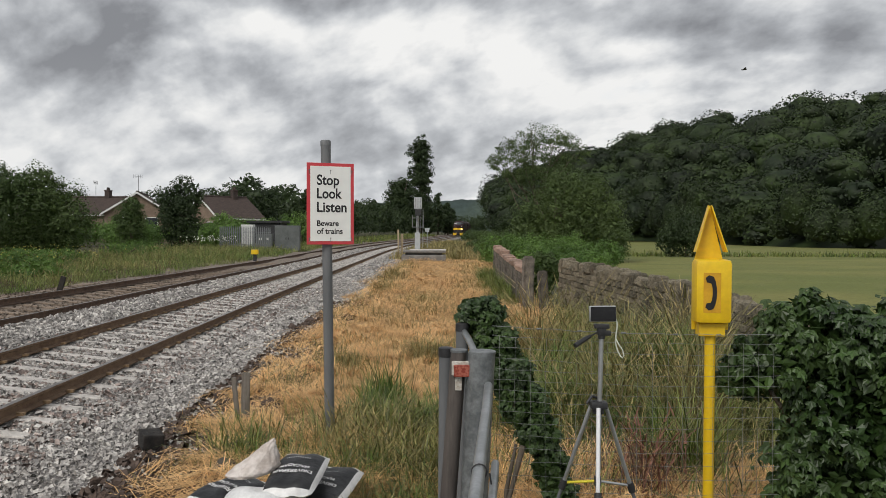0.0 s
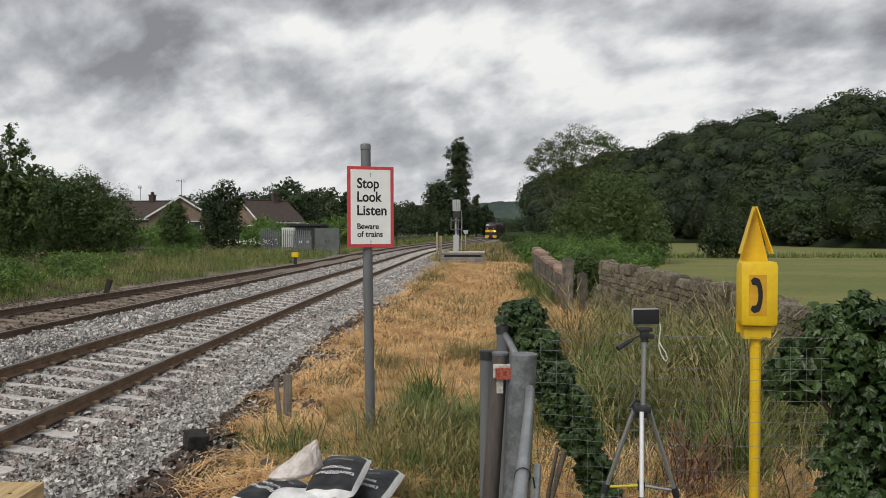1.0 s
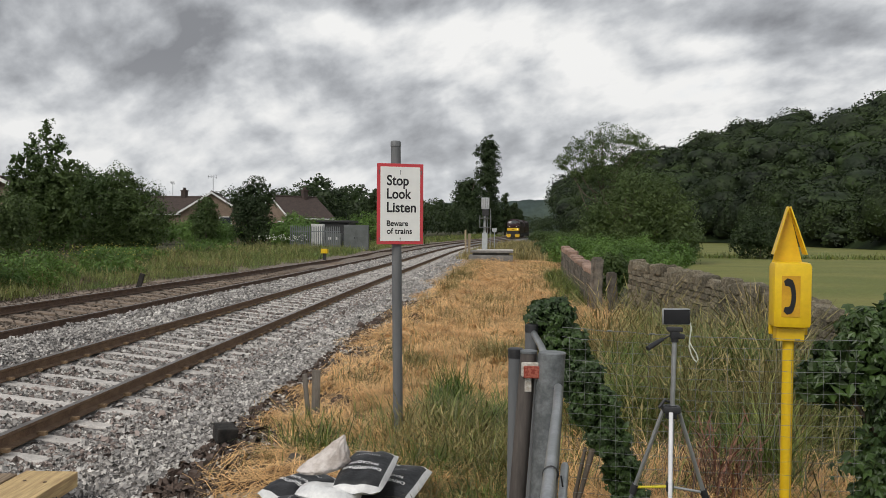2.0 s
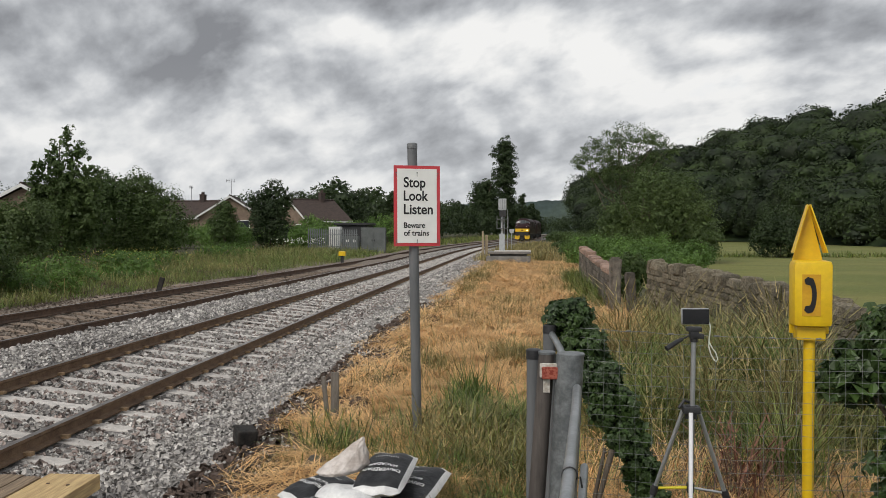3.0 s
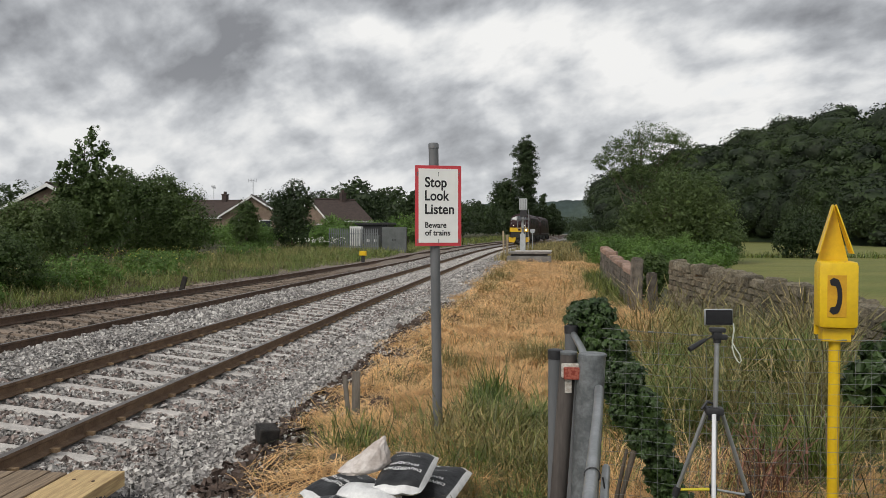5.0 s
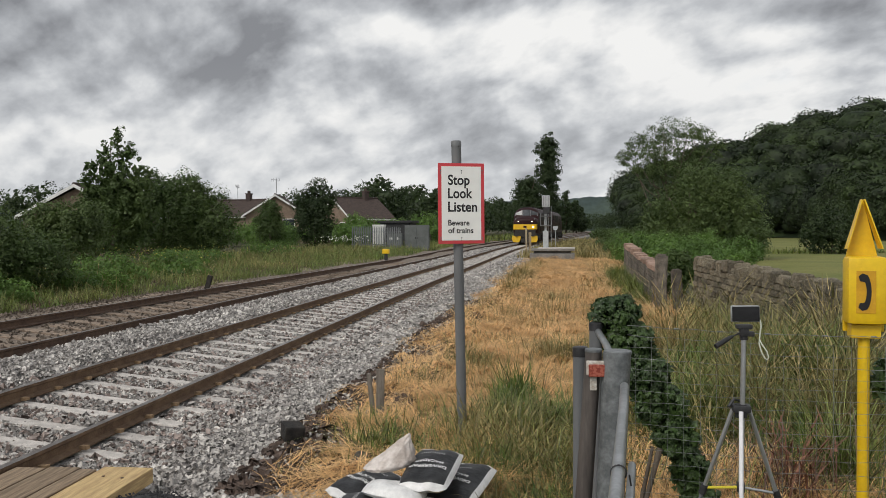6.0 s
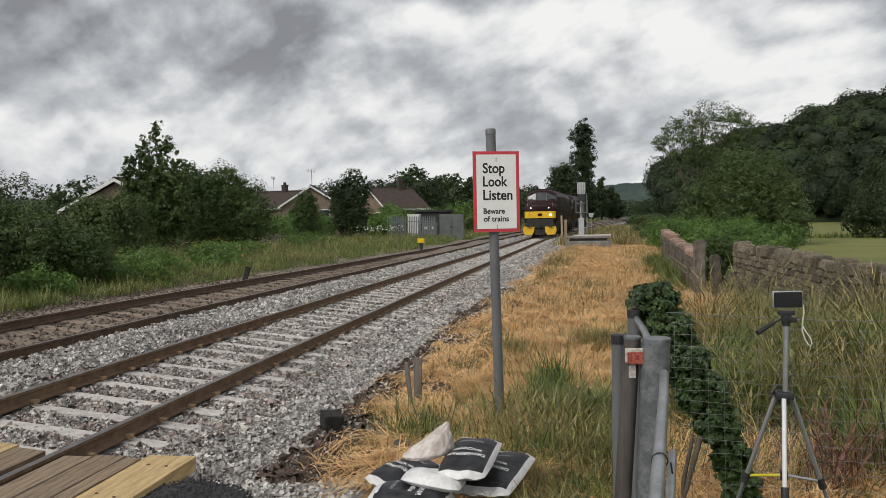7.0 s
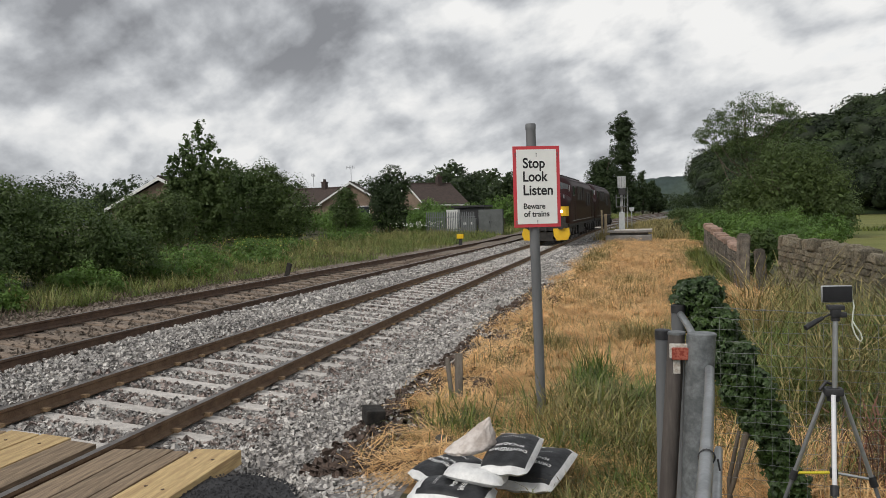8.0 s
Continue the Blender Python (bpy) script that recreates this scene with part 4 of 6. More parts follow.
# ---- ivy ----
M_IVY = material("ivy_leaf", (0.027, 0.056, 0.013), (0.054, 0.096, 0.023), scale=2.2, rough=0.45, island=0.4, bump=0, see=0.12)
IVY_LEAF = ([(0, -0.42, 0.0), (0.34, -0.30, 0.05), (0.5, 0.02, -0.03), (0.2, 0.10, 0.05), (0, 0.58, -0.06), (-0.2, 0.10, 0.05), (-0.5, 0.02, -0.03), (-0.34, -0.30, 0.05)], [(0, 1, 2, 3), (0, 3, 4, 5), (0, 5, 6, 7)])


def ivy(blobs, n, size, label, seed, stems):
    """A climbing mass: leaves that face out and hang down, over a dark heart, on woody stems."""
    rng = np.random.default_rng(seed)
    t = thing("ivy", label, "ivy", pose(0, 0, 0))
    p, d = crown_points(blobs, n, rng, 0.85, n // 26)
    d = d + rng.normal(size=d.shape) * 0.42 + np.array([-0.1, -0.35, 0.25])
    d /= np.linalg.norm(d, axis=1)[:, None]
    down = np.array([0, 0, -1.0]) + rng.normal(size=d.shape) * 0.45
    y = down - d * (d * down).sum(1)[:, None]
    y /= np.linalg.norm(y, axis=1)[:, None]
    rot = np.stack([np.cross(y, d), y, d], 2)
    part("foliage", scatter_mesh("foliage", *IVY_LEAF, p, rot, rng.uniform(0.5, 1.25, n) * size, M_IVY), None, t)
    part("inner_foliage", inner_leaves(blobs, n // 2, size * 1.6, M_IVY, rng, 0.85), None, t)
    g = Geo()
    for s in stems:
        g.tube(s, [0.018, 0.014, 0.01, 0.006][: len(s)], 6)
    part("stem", g, M_BARK, t, smooth="all")
    return t


ivy([(2.28, 5.05, 1.30, 0.34, 0.30, 0.28), (2.72, 5.05, 1.18, 0.5, 0.4, 0.36), (1.98, 4.98, 1.08, 0.27, 0.26, 0.22), (2.50, 5.0, 0.80, 0.48, 0.38, 0.42), (2.42, 5.0, 0.35, 0.42, 0.34, 0.45), (3.1, 5.2, 0.9, 0.6, 0.45, 0.65), (2.8, 5.1, 0.3, 0.5, 0.4, 0.45), (1.78, 4.92, 1.06, 0.15, 0.14, 0.12), (3.4, 5.2, 0.4, 0.5, 0.4, 0.5)],
    15000, 0.064, "thick glossy dark green ivy over a hidden post", 71, [[(2.4, 5.0, -0.1), (2.38, 5.0, 0.5), (2.3, 5.0, 1.2)], [(2.6, 5.1, -0.1), (2.7, 5.1, 0.6), (2.62, 5.05, 1.2)], [(2.25, 4.98, 0.6), (2.0, 4.95, 0.95), (1.75, 4.9, 1.06)]])
ivy([(0.25, 5.3, 1.36, 0.17, 0.16, 0.15), (0.33, 5.25, 1.19, 0.17, 0.16, 0.16), (0.43, 5.2, 1.0, 0.17, 0.15, 0.17), (0.52, 5.15, 0.82, 0.16, 0.14, 0.15), (0.61, 5.1, 0.64, 0.14, 0.13, 0.14), (0.68, 5.08, 0.46, 0.13, 0.12, 0.13), (0.73, 5.05, 0.28, 0.12, 0.11, 0.14)],
    8500, 0.036, "dark ivy trailing down the wire fence beside the gate", 72, [[(0.76, 5.05, -0.1), (0.63, 5.1, 0.55), (0.42, 5.2, 1.0), (0.25, 5.3, 1.35)], [(0.42, 5.0, -0.1), (0.40, 5.05, 0.3), (0.46, 5.05, 0.6)], [(0.5, 5.02, 0.6), (0.42, 5.0, 0.3), (0.36, 5.0, 0.1)]])


# ---- bags of macadam ----
M_BAG_WHITE = material("white_polythene", (0.74, 0.74, 0.73), (0.62, 0.62, 0.62), scale=9, rough=0.35, bump=0.25, fine=24, coarse=2, grainy=0.5)
M_BAG_DARK = material("black_printed_polythene", (0.016, 0.0165, 0.018), (0.032, 0.033, 0.035), scale=9, rough=0.42, spec=0.35, bump=0.25, fine=24, coarse=2, grainy=0.5)
M_BAG_GREY = material("grey_print", (0.55, 0.55, 0.55), scale=10, rough=0.4, bump=0, grainy=0.5)
M_BAG_PALE = material("crumpled_pale_plastic", (0.66, 0.60, 0.56), (0.42, 0.36, 0.32), scale=9, rough=0.45, bump=0.25, fine=20, coarse=2, grainy=0.5)


def bag_height(u, v, seed):
    """The height of a filled bag's top over its half-size square, 1 in the middle."""
    e = max(abs(u), abs(v))
    base = max(0.0, (1 - abs(u) ** 3.2)) ** 0.55 * max(0.0, (1 - abs(v) ** 3.2)) ** 0.55
    return base * (1 + 0.10 * math.sin(5 * u + seed) * math.sin(4 * v + 2 * seed)) + 0.02 * math.sin(17 * u + 9 * v + seed) * (1 - e)


def macadam_bag(m, sx, sy, sz, seed, words=True, dark=True):
    t = thing("macadam_bag", "filled black and white plastic bag of macadam on the heap" if dark else "filled white plastic bag lying face down on the heap", "bag", m, "bags beside the sign")
    n = 18
    g, idx = Geo(), []
    verts, faces = [], []
    for side in (1, -1):
        for i in range(n + 1):
            for j in range(n + 1):
                u, v = 2 * i / n - 1, 2 * j / n - 1
                h = bag_height(u, v, seed) * sz * (0.62 if side > 0 else 0.38)
                verts.append((u * sx / 2 * (1 - 0.05 * abs(v) ** 2), v * sy / 2 * (1 - 0.06 * abs(u) ** 2), sz * 0.38 + side * h + 0.006 * math.sin(9 * u + seed) * abs(v) ** 6))
    k = (n + 1) ** 2
    for i in range(n):
        for j in range(n):
            a = i * (n + 1) + j
            faces.append((a, a + n + 1, a + n + 2, a + 1))
            faces.append((k + a, k + a + 1, k + a + n + 2, k + a + n + 1))
            inside = 1 <= i < n - 1 and 1 <= j < n - 2
            idx += [1 if dark and inside else 0, 0]
    g.add(verts, faces)
    body = new("sack", g.mesh("sack", [M_BAG_WHITE, M_BAG_DARK], "all", np.array(idx, np.int32)))
    body.parent = t
    if words and dark:
        def on_top(me_ob, x, y, ang=0.0):
            co = me_ob.data
            for p in co.vertices:
                q = pose(x, y, 0, 0, 0, ang) @ Vector((p.co.x, p.co.y, 0))
                u, v = q.x / (sx / 2), q.y / (sy / 2)
                p.co = (q.x, q.y, sz * 0.38 + bag_height(max(-1, min(1, u)), max(-1, min(1, v)), seed) * sz * 0.62 + 0.004)
        on_top(lettering("lettering", "DRIVEREPAIR", 0.27, 0.036, Matrix(), M_BAG_WHITE, body), 0.135, -0.07, 180)
        on_top(lettering("lettering", "MACADAM", 0.20, 0.032, Matrix(), M_BAG_WHITE, body), 0.10, -0.005, 180)
        on_top(part("print_bar", Geo().add([(a * 0.02, b * 0.022, 0) for a in range(7) for b in range(2)], [(2 * a, 2 * a + 2, 2 * a + 3, 2 * a + 1) for a in range(6)]), M_BAG_WHITE, body, "small white print bar"), -0.13, 0.19)
        comb = Geo()
        for a in range(11):
            x = a * 0.016
            comb.add([(x, 0, 0), (x + 0.007, 0, 0), (x + 0.007, 0.02, 0), (x, 0.02, 0)], [(0, 1, 2, 3)])
        on_top(part("print_comb", comb, M_BAG_GREY, body), -0.09, 0.10)
    return t


macadam_bag(pose(-0.82, 5.72, 0.03, 9, -4, -14), 0.42, 0.64, 0.16, 1.0)
macadam_bag(pose(-1.34, 5.22, 0.0, 3, 0, 86), 0.40, 0.56, 0.15, 2.3)
macadam_bag(pose(-1.47, 5.68, 0.0, 3, 4, -38), 0.38, 0.54, 0.16, 3.1)
macadam_bag(pose(-1.20, 5.30, 0.12, 6, 2, 84), 0.24, 0.42, 0.11, 4.4, dark=False)
macadam_bag(pose(-0.98, 5.52, 0.20, 10, -2, -6), 0.36, 0.56, 0.14, 5.2)


def crumpled_bag():
    bm = bmesh.new()
    bmesh.ops.create_icosphere(bm, subdivisions=5, radius=1.0)
    for v in bm.verts:
        p = v.co.copy()
        up = max(0.0, p.z)
        # drawn up to one corner, with sharp folds running to it
        fold = 1 - 0.13 * abs(noise.noise(Vector((p.x * 3.2, p.y * 3.2, p.z * 0.8)))) - 0.06 * abs(noise.noise(p * 7.0))
        peak = up ** 1.6
        v.co = Vector((p.x * 0.19 * fold * (1 - 0.72 * peak) + 0.16 * peak + 0.02 * noise.noise(p * 4), p.y * 0.13 * fold * (1 - 0.7 * peak), (p.z * 0.05 + 0.13 * peak) * fold))
    me = bpy.data.meshes.new("plastic_bag")
    bm.to_mesh(me)
    bm.free()
    me.materials.append(M_BAG_PALE)
    me.shade_smooth()
    ob = new("plastic_bag", me)
    ob.matrix_basis = pose(-1.27, 5.52, 0.30, 0, -8, 25)
    tagged(ob, "crumpled pale plastic bag on top of the macadam bags", "bag")


crumpled_bag()

# ---- crossing boards beside and between the near rails ----
M_NEW_WOOD = material("new_yellow_timber", (0.56, 0.41, 0.20), (0.40, 0.27, 0.13), scale=3, rough=0.7, stretch=(7, 0.6, 7), vary=0.08, fine=14)
M_OLD_WOOD = material("weathered_brown_timber", (0.31, 0.23, 0.15), (0.17, 0.122, 0.082), scale=4, rough=0.85, stretch=(7, 0.6, 7), vary=0.15, fine=14)
M_TARMAC = material("black_tarmac", (0.028, 0.028, 0.031), (0.045, 0.045, 0.048), scale=7, fine=90, rough=0.9, bump=0.7)


def build_boards():
    t = tagged(thing("crossing_deck", "timber crossing deck of old and new boards at the rails", "crossing deck", pose(0, 0, 0)), kind="structure")
    rows = [(-0.10, -0.36, M_OLD_WOOD, 0.0), (-0.37, -0.64, M_OLD_WOOD, 0.05), (-0.65, -0.80, M_OLD_WOOD, 0.02), (-0.82, -1.24, M_NEW_WOOD, 0.12),
            (0.12, 0.40, M_OLD_WOOD, 0.05), (0.41, 0.70, M_NEW_WOOD, 0.10), (0.71, 1.0, M_NEW_WOOD, 0.06), (1.01, 1.38, M_OLD_WOOD, 0.0)]
    for u0, u1, mat, ext in rows:
        y1 = 6.05 + ext
        segs = [(-3.0, 1.2), (1.21, 3.4), (3.41, y1)] if mat is M_OLD_WOOD else [(-3.0, 2.2), (2.21, y1)]
        for a, b in segs:
            yc, uc = (a + b) / 2, (u0 + u1) / 2
            slope = float(line_x(b) - line_x(a)) / (b - a)
            z = float(rail_z(yc, np.array(max(uc, 0.0)))) - 0.012
            ob = part("board", Geo().box((0, 0, -0.06), (abs(u1 - u0) - 0.006, b - a, 0.12), 0.006), mat, t)
            ob.matrix_basis = pose(float(line_x(yc)) + 0.7525 - uc, yc, z, 0, 5.9 if uc > 0 else 0, math.degrees(-math.atan(slope)))
    pos = [(-0.95, 5.9), (-1.12, 5.88), (-0.93, 5.2), (-1.1, 5.15), (0.55, 5.9), (0.85, 5.85)]
    for u, y in pos:
        part("bolt", Geo().tube([(float(line_x(y)) + 0.7525 - u, y, float(rail_z(y, np.array(max(u, 0.0)))) - 0.014), (float(line_x(y)) + 0.7525 - u, y, float(rail_z(y, np.array(max(u, 0.0)))) - 0.008)], 0.014, 10), M_RAIL_DARK, t)


build_boards()
g = Geo()
pth = [(-3.42, 5.55), (-3.05, 5.72), (-2.7, 5.55), (-2.35, 5.1), (-2.0, 4.4), (-1.6, 3.2), (-1.2, -2), (-3.4, -2)]
g.add([(x, y, max(gz(x, y) + 0.03, -0.06)) for x, y in pth] + [(x, y, -0.4) for x, y in pth], [tuple(range(7, -1, -1))] + [(i, (i + 1) % 8, 8 + (i + 1) % 8, 8 + i) for i in range(8)])
tagged(new("path", g.mesh("path", M_TARMAC)), "black tarmac ramp beside the crossing boards", "path", kind="structure")

# loose black chippings on the ramp
rng = np.random.default_rng(66)
n = 5200
cx, cy = rng.uniform(-3.4, -1.7, n), rng.uniform(3.2, 5.75, n)
ok = cy < np.interp(cx, [-3.42, -3.05, -2.7, -2.35, -2.0, -1.6], [5.6, 5.8, 5.62, 5.15, 4.5, 3.3])
p = np.stack([cx, cy, np.maximum(ground_z(cx, cy) + 0.03, -0.06) + 0.004], 1)[ok]
CHIP = ([(-0.9, -0.8, -0.5), (1.0, -0.6, -0.5), (0.1, 1.0, -0.5), (0.1, -0.1, 0.8)], [(0, 1, 3), (1, 2, 3), (2, 0, 3)])
chips = new("chippings", scatter_mesh("chippings", *CHIP, p, turns_z(rng.uniform(0, 6.28, len(p)), rng.normal(0, 0.4, len(p))), rng.lognormal(0, 0.35, len(p)) * 0.010, M_TARMAC))
tagged(chips, "loose black tarmac chippings on the ramp", "chippings", kind="stuff")

# ---- sleepers, clips and loose stones of the near track ----
SLEEPER = Geo().box((0, 0, -0.08), (2.46, 0.21, 0.16), 0.018).mesh("sleeper", M_CONCRETE)
OLD_SLEEPER = Geo().box((0, 0, -0.08), (2.55, 0.25, 0.16), 0.012).mesh("sleeper", M_OLD_SLEEPER)
rng = np.random.default_rng(17)
clips = Geo()
for track, u0, mesh, y0, gap, count in ((TRACK_NEAR, 0.0, SLEEPER, 6.42, 0.645, 130), (TRACK_FAR, SPACING, OLD_SLEEPER, 3.1, 0.72, 90)):
    for k in range(count):
        y = y0 + k * gap
        u = u0 + 0.7525
        z = float(rail_z(y, np.array(u0 + 0.7))) - 0.150
        tilt = math.degrees(math.atan(0.155 * float(cant(y)) / 1.505))
        slope = float(line_x(y + 0.5) - line_x(y - 0.5))
        ob = part("sleeper", mesh, None, track)
        ob.matrix_basis = pose(float(line_x(y)) + 0.7525 - u + rng.uniform(-0.02, 0.02), y, z, 0, tilt, math.degrees(-math.atan(slope)) + rng.uniform(-0.5, 0.5))
        if k < 75 and u0 == 0:
            for v in (u0, u0 + 1.505):
                for s in (-1, 1):
                    clips.box((float(line_x(y)) + 0.7525 - v + s * 0.095, y, float(rail_z(y, np.array(v))) - 0.122), (0.075, 0.06, 0.035), 0.0)
tagged(part("rail_clips", clips, M_CLIP, TRACK_NEAR), kind="stuff")


def stones(name, u0, u1, y0, y1, n, size, mat, seed, lift=0.0, keep=None):
    rng = np.random.default_rng(seed)
    ys = y0 + (y1 - y0) * rng.random(n) ** 1.5
    us = rng.uniform(u0, u1, n)
    if keep is not None:
        k = keep(us, ys, rng)
        us, ys = us[k], ys[k]
        n = len(us)
    drop = np.interp(us, [-2.6, -2.2, -1.75, -1.35, -0.9, 0, 1.5, 2.4, 2.9, 7], [0.25, 0.07, 0.02, 0, 0, 0, 0, -0.10, -0.07, 0])
    xs = line_x(ys) + 0.7525 - us
    zs = np.maximum(ballast_z(ys, us) - drop - 0.02, ground_z(xs, ys)) + lift + rng.uniform(-0.012, 0.016, n)
    tv = np.array([(-0.9, -0.8, -0.6), (0.8, -0.95, -0.55), (1.0, 0.7, -0.7), (-0.7, 0.95, -0.5), (-0.6, -0.9, 0.7), (0.75, -0.5, 0.8), (0.5, 0.85, 0.55), (-0.95, 0.5, 0.6)]) * np.array([0.95, 0.78, 0.66])
    tf = [(4, 5, 6), (4, 6, 7), (0, 1, 5), (0, 5, 4), (1, 2, 6), (1, 6, 5), (2, 3, 7), (2, 7, 6), (3, 0, 4), (3, 4, 7)]
    scale = (rng.lognormal(0, 0.28, n) * size)[:, None] * rng.uniform(0.7, 1.3, (n, 3))
    return scatter_mesh(name, tv, tf, np.stack([xs, ys, zs], 1), random_turns(n, rng), scale, mat)


def off_boards(us, ys, rng):
    deck = (ys < 6.2) & (us > -1.3) & (us < 1.5)
    sleeper = (np.abs((ys - 6.42 + 0.3225) % 0.645 - 0.3225) < 0.10) & (us > -0.45) & (us < 1.95) & (rng.random(len(us)) < 0.93)
    near_rail = (np.abs(us) < 0.11) | (np.abs(us - 1.505) < 0.11) | (np.abs(us - SPACING) < 0.11)
    ramp = (ys < 5.6) & (us < -1.2)
    return ~(deck | sleeper | near_rail | ramp)


for u0, u1, y0, y1, n, size, seed in ((-2.75, 3.3, 3.2, 14, 52000, 0.0225, 1), (-2.6, 3.3, 14, 34, 23000, 0.031, 2), (-2.4, 3.3, 34, 80, 9000, 0.042, 3)):
    tagged(part("ballast_stones", stones("ballast_stones", u0, u1, y0, y1, n, size, M_BALLAST, seed, keep=off_boards), None, BED, "loose angular grey stones"), kind="stuff")
M_PINK_BALLAST = material("reddish_ballast_stone", (0.36, 0.30, 0.27), (0.22, 0.175, 0.155), scale=3, rough=0.9, island=0.5, bump=0.4)
tagged(part("ballast_stones", stones("ballast_stones", -1.0, 1.9, 5, 30, 7500, 0.026, M_PINK_BALLAST, 7, lift=0.006, keep=off_boards), None, BED, "reddish brown stones among the grey"), kind="stuff")
tagged(part("ballast_stones", stones("ballast_stones", 3.3, 7.3, 5, 40, 9000, 0.026, M_OLD_BALLAST, 4, lift=-0.035), None, BED, "brown dirty stones"), kind="stuff")


# ---- stone walls at the bridge ----
M_STONE = material("weathered_grey_stone", (0.19, 0.165, 0.135), (0.10, 0.088, 0.075), scale=6, rough=0.95, bump=0.8, vary=0.3, coarse=3)
M_FIELD_STONE = material("brown_grey_field_stone", (0.27, 0.232, 0.165), (0.135, 0.118, 0.085), scale=6, rough=0.95, bump=0.9, vary=0.4, coarse=3)
M_PINK_STONE = material("pinkish_coping_stone", (0.38, 0.25, 0.19), (0.27, 0.19, 0.15), scale=5, rough=0.95, bump=0.6, vary=0.25, coarse=3)


def rough_block(seed, bevel=0.16):
    """A unit block with worn, uneven edges."""
    rng = random.Random(seed)
    bm = bmesh.new()
    bmesh.ops.create_cube(bm, size=1)
    for v in bm.verts:
        v.co += Vector((rng.uniform(-0.05, 0.05), rng.uniform(-0.05, 0.05), rng.uniform(-0.06, 0.06)))
    bmesh.ops.bevel(bm, geom=bm.edges[:], offset=bevel * 0.6, segments=1, affect="EDGES")
    me = bpy.data.meshes.new("stone")
    bm.to_mesh(me)
    bm.free()
    return me


def stone_meshes(mat, bevel=0.16):
    out = []
    for k in range(5):
        me = rough_block(k, bevel)
        me.materials.append(mat)
        out.append(me)
    return out


def stone_wall(name, path, height, thick, label, mats, coping, course=0.17, cope_len=0.3, cope_h=0.2, rough=0.0, size=(0.26, 0.52)):
    """Courses of rough blocks along a path of (x, y, top), with a coping."""
    wall = tagged(thing(name, label, "wall", pose(0, 0, 0)), kind="structure")
    body, cope = stone_meshes(mats[0]), stone_meshes(mats[1], coping)
    rng = random.Random(name)
    pts = [Vector(p) for p in path]
    lens = [0.0]
    for a, b in zip(pts, pts[1:]):
        lens.append(lens[-1] + (b - a).length)

    def at(s):
        k = max(0, min(len(pts) - 2, next((i for i in range(len(pts) - 1) if lens[i + 1] >= s), len(pts) - 2)))
        f = (s - lens[k]) / (lens[k + 1] - lens[k])
        d = pts[k + 1] - pts[k]
        return pts[k].lerp(pts[k + 1], f), math.degrees(math.atan2(d.y, d.x))

    def put(s, length, z, hh, t, mesh, lean=0.0, cock=0.0):
        p, a = at(s + length / 2)
        ob = part("stone", mesh[rng.randrange(5)], None, wall)
        ob.matrix_basis = pose(p.x, p.y, p.z + z, rng.uniform(-3, 3) + lean, rng.uniform(-3, 3) + cock, a + rng.uniform(-3, 3)) @ Matrix.Diagonal((length * 0.97, t, hh * 0.96, 1))

    rows = int((height - cope_h) / course)
    for r in range(rows):
        s = -rng.uniform(0, 0.2)
        while s < lens[-1]:
            length = rng.uniform(*size)
            put(max(s, 0), length, -cope_h - (r + 0.5) * course, course, thick * rng.uniform(0.94, 1.04), body)
            s += length
    s = 0.0
    while s < lens[-1]:
        length = cope_len * rng.uniform(0.55, 1.45)
        hh = cope_h * rng.uniform(0.65, 1.3)
        if rough and rng.random() < 0.14:
            hh *= 0.45
        put(s, length, -cope_h + hh / 2 - 0.02, hh, thick * rng.uniform(0.9, 1.15), cope, rng.uniform(-1, 1) * rough, rng.uniform(-1, 1) * rough * 1.6)
        s += length
    return wall


stone_wall("bridge_parapet", [(2.42, 36.5, 1.32), (2.38, 30, 1.17), (2.33, 22.9, 0.99)], 1.25, 0.36, "old stone bridge parapet with pinkish rounded coping", (M_STONE, M_PINK_STONE), 0.3, 0.2, 0.75, 0.22)
stone_wall("field_wall", [(3.02, 20.3, 1.27), (3.36, 18, 1.21), (3.66, 16, 1.16), (4.0, 14.5, 1.10), (4.3, 12, 1.02), (4.42, 10.4, 0.95), (4.5, 8.6, 0.9)], 1.25, 0.34, "lichened grey drystone field wall with upright coping stones", (M_FIELD_STONE, M_FIELD_STONE), 0.22, 0.12, 0.2, 0.22, 11, (0.14, 0.36))


def stone_post(x, y, top, w, label, lean):
    ob = new("gate_post", None)
    bm = bmesh.new()
    h = top - gz(x, y) + 0.2
    bmesh.ops.create_cube(bm, size=1)
    bmesh.ops.scale(bm, vec=(w, w * 0.8, h), verts=bm.verts)
    bmesh.ops.bevel(bm, geom=bm.edges[:], offset=w * 0.16, segments=2, affect="EDGES")
    bmesh.ops.subdivide_edges(bm, edges=bm.edges[:], cuts=2, use_grid_fill=True)
    for v in bm.verts:
        v.co += noise.noise_vector(v.co * 4 + Vector((x, y, 0))) * 0.02
    me = bpy.data.meshes.new("gate_post")
    bm.to_mesh(me)
    bm.free()
    me.materials.append(M_STONE)
    bpy.data.objects.remove(ob)
    ob = new("gate_post", me)
    ob.matrix_basis = pose(x, y, top - h / 2, 0, lean, 20)
    tagged(ob, label, "post", "stone posts by the bridge")


stone_post(2.28, 22.0, 1.27, 0.30, "weathered grey stone gate post at the parapet's end", 1.5)
stone_post(2.62, 21.2, 0.92, 0.24, "short leaning stone post beside the field wall", -5)

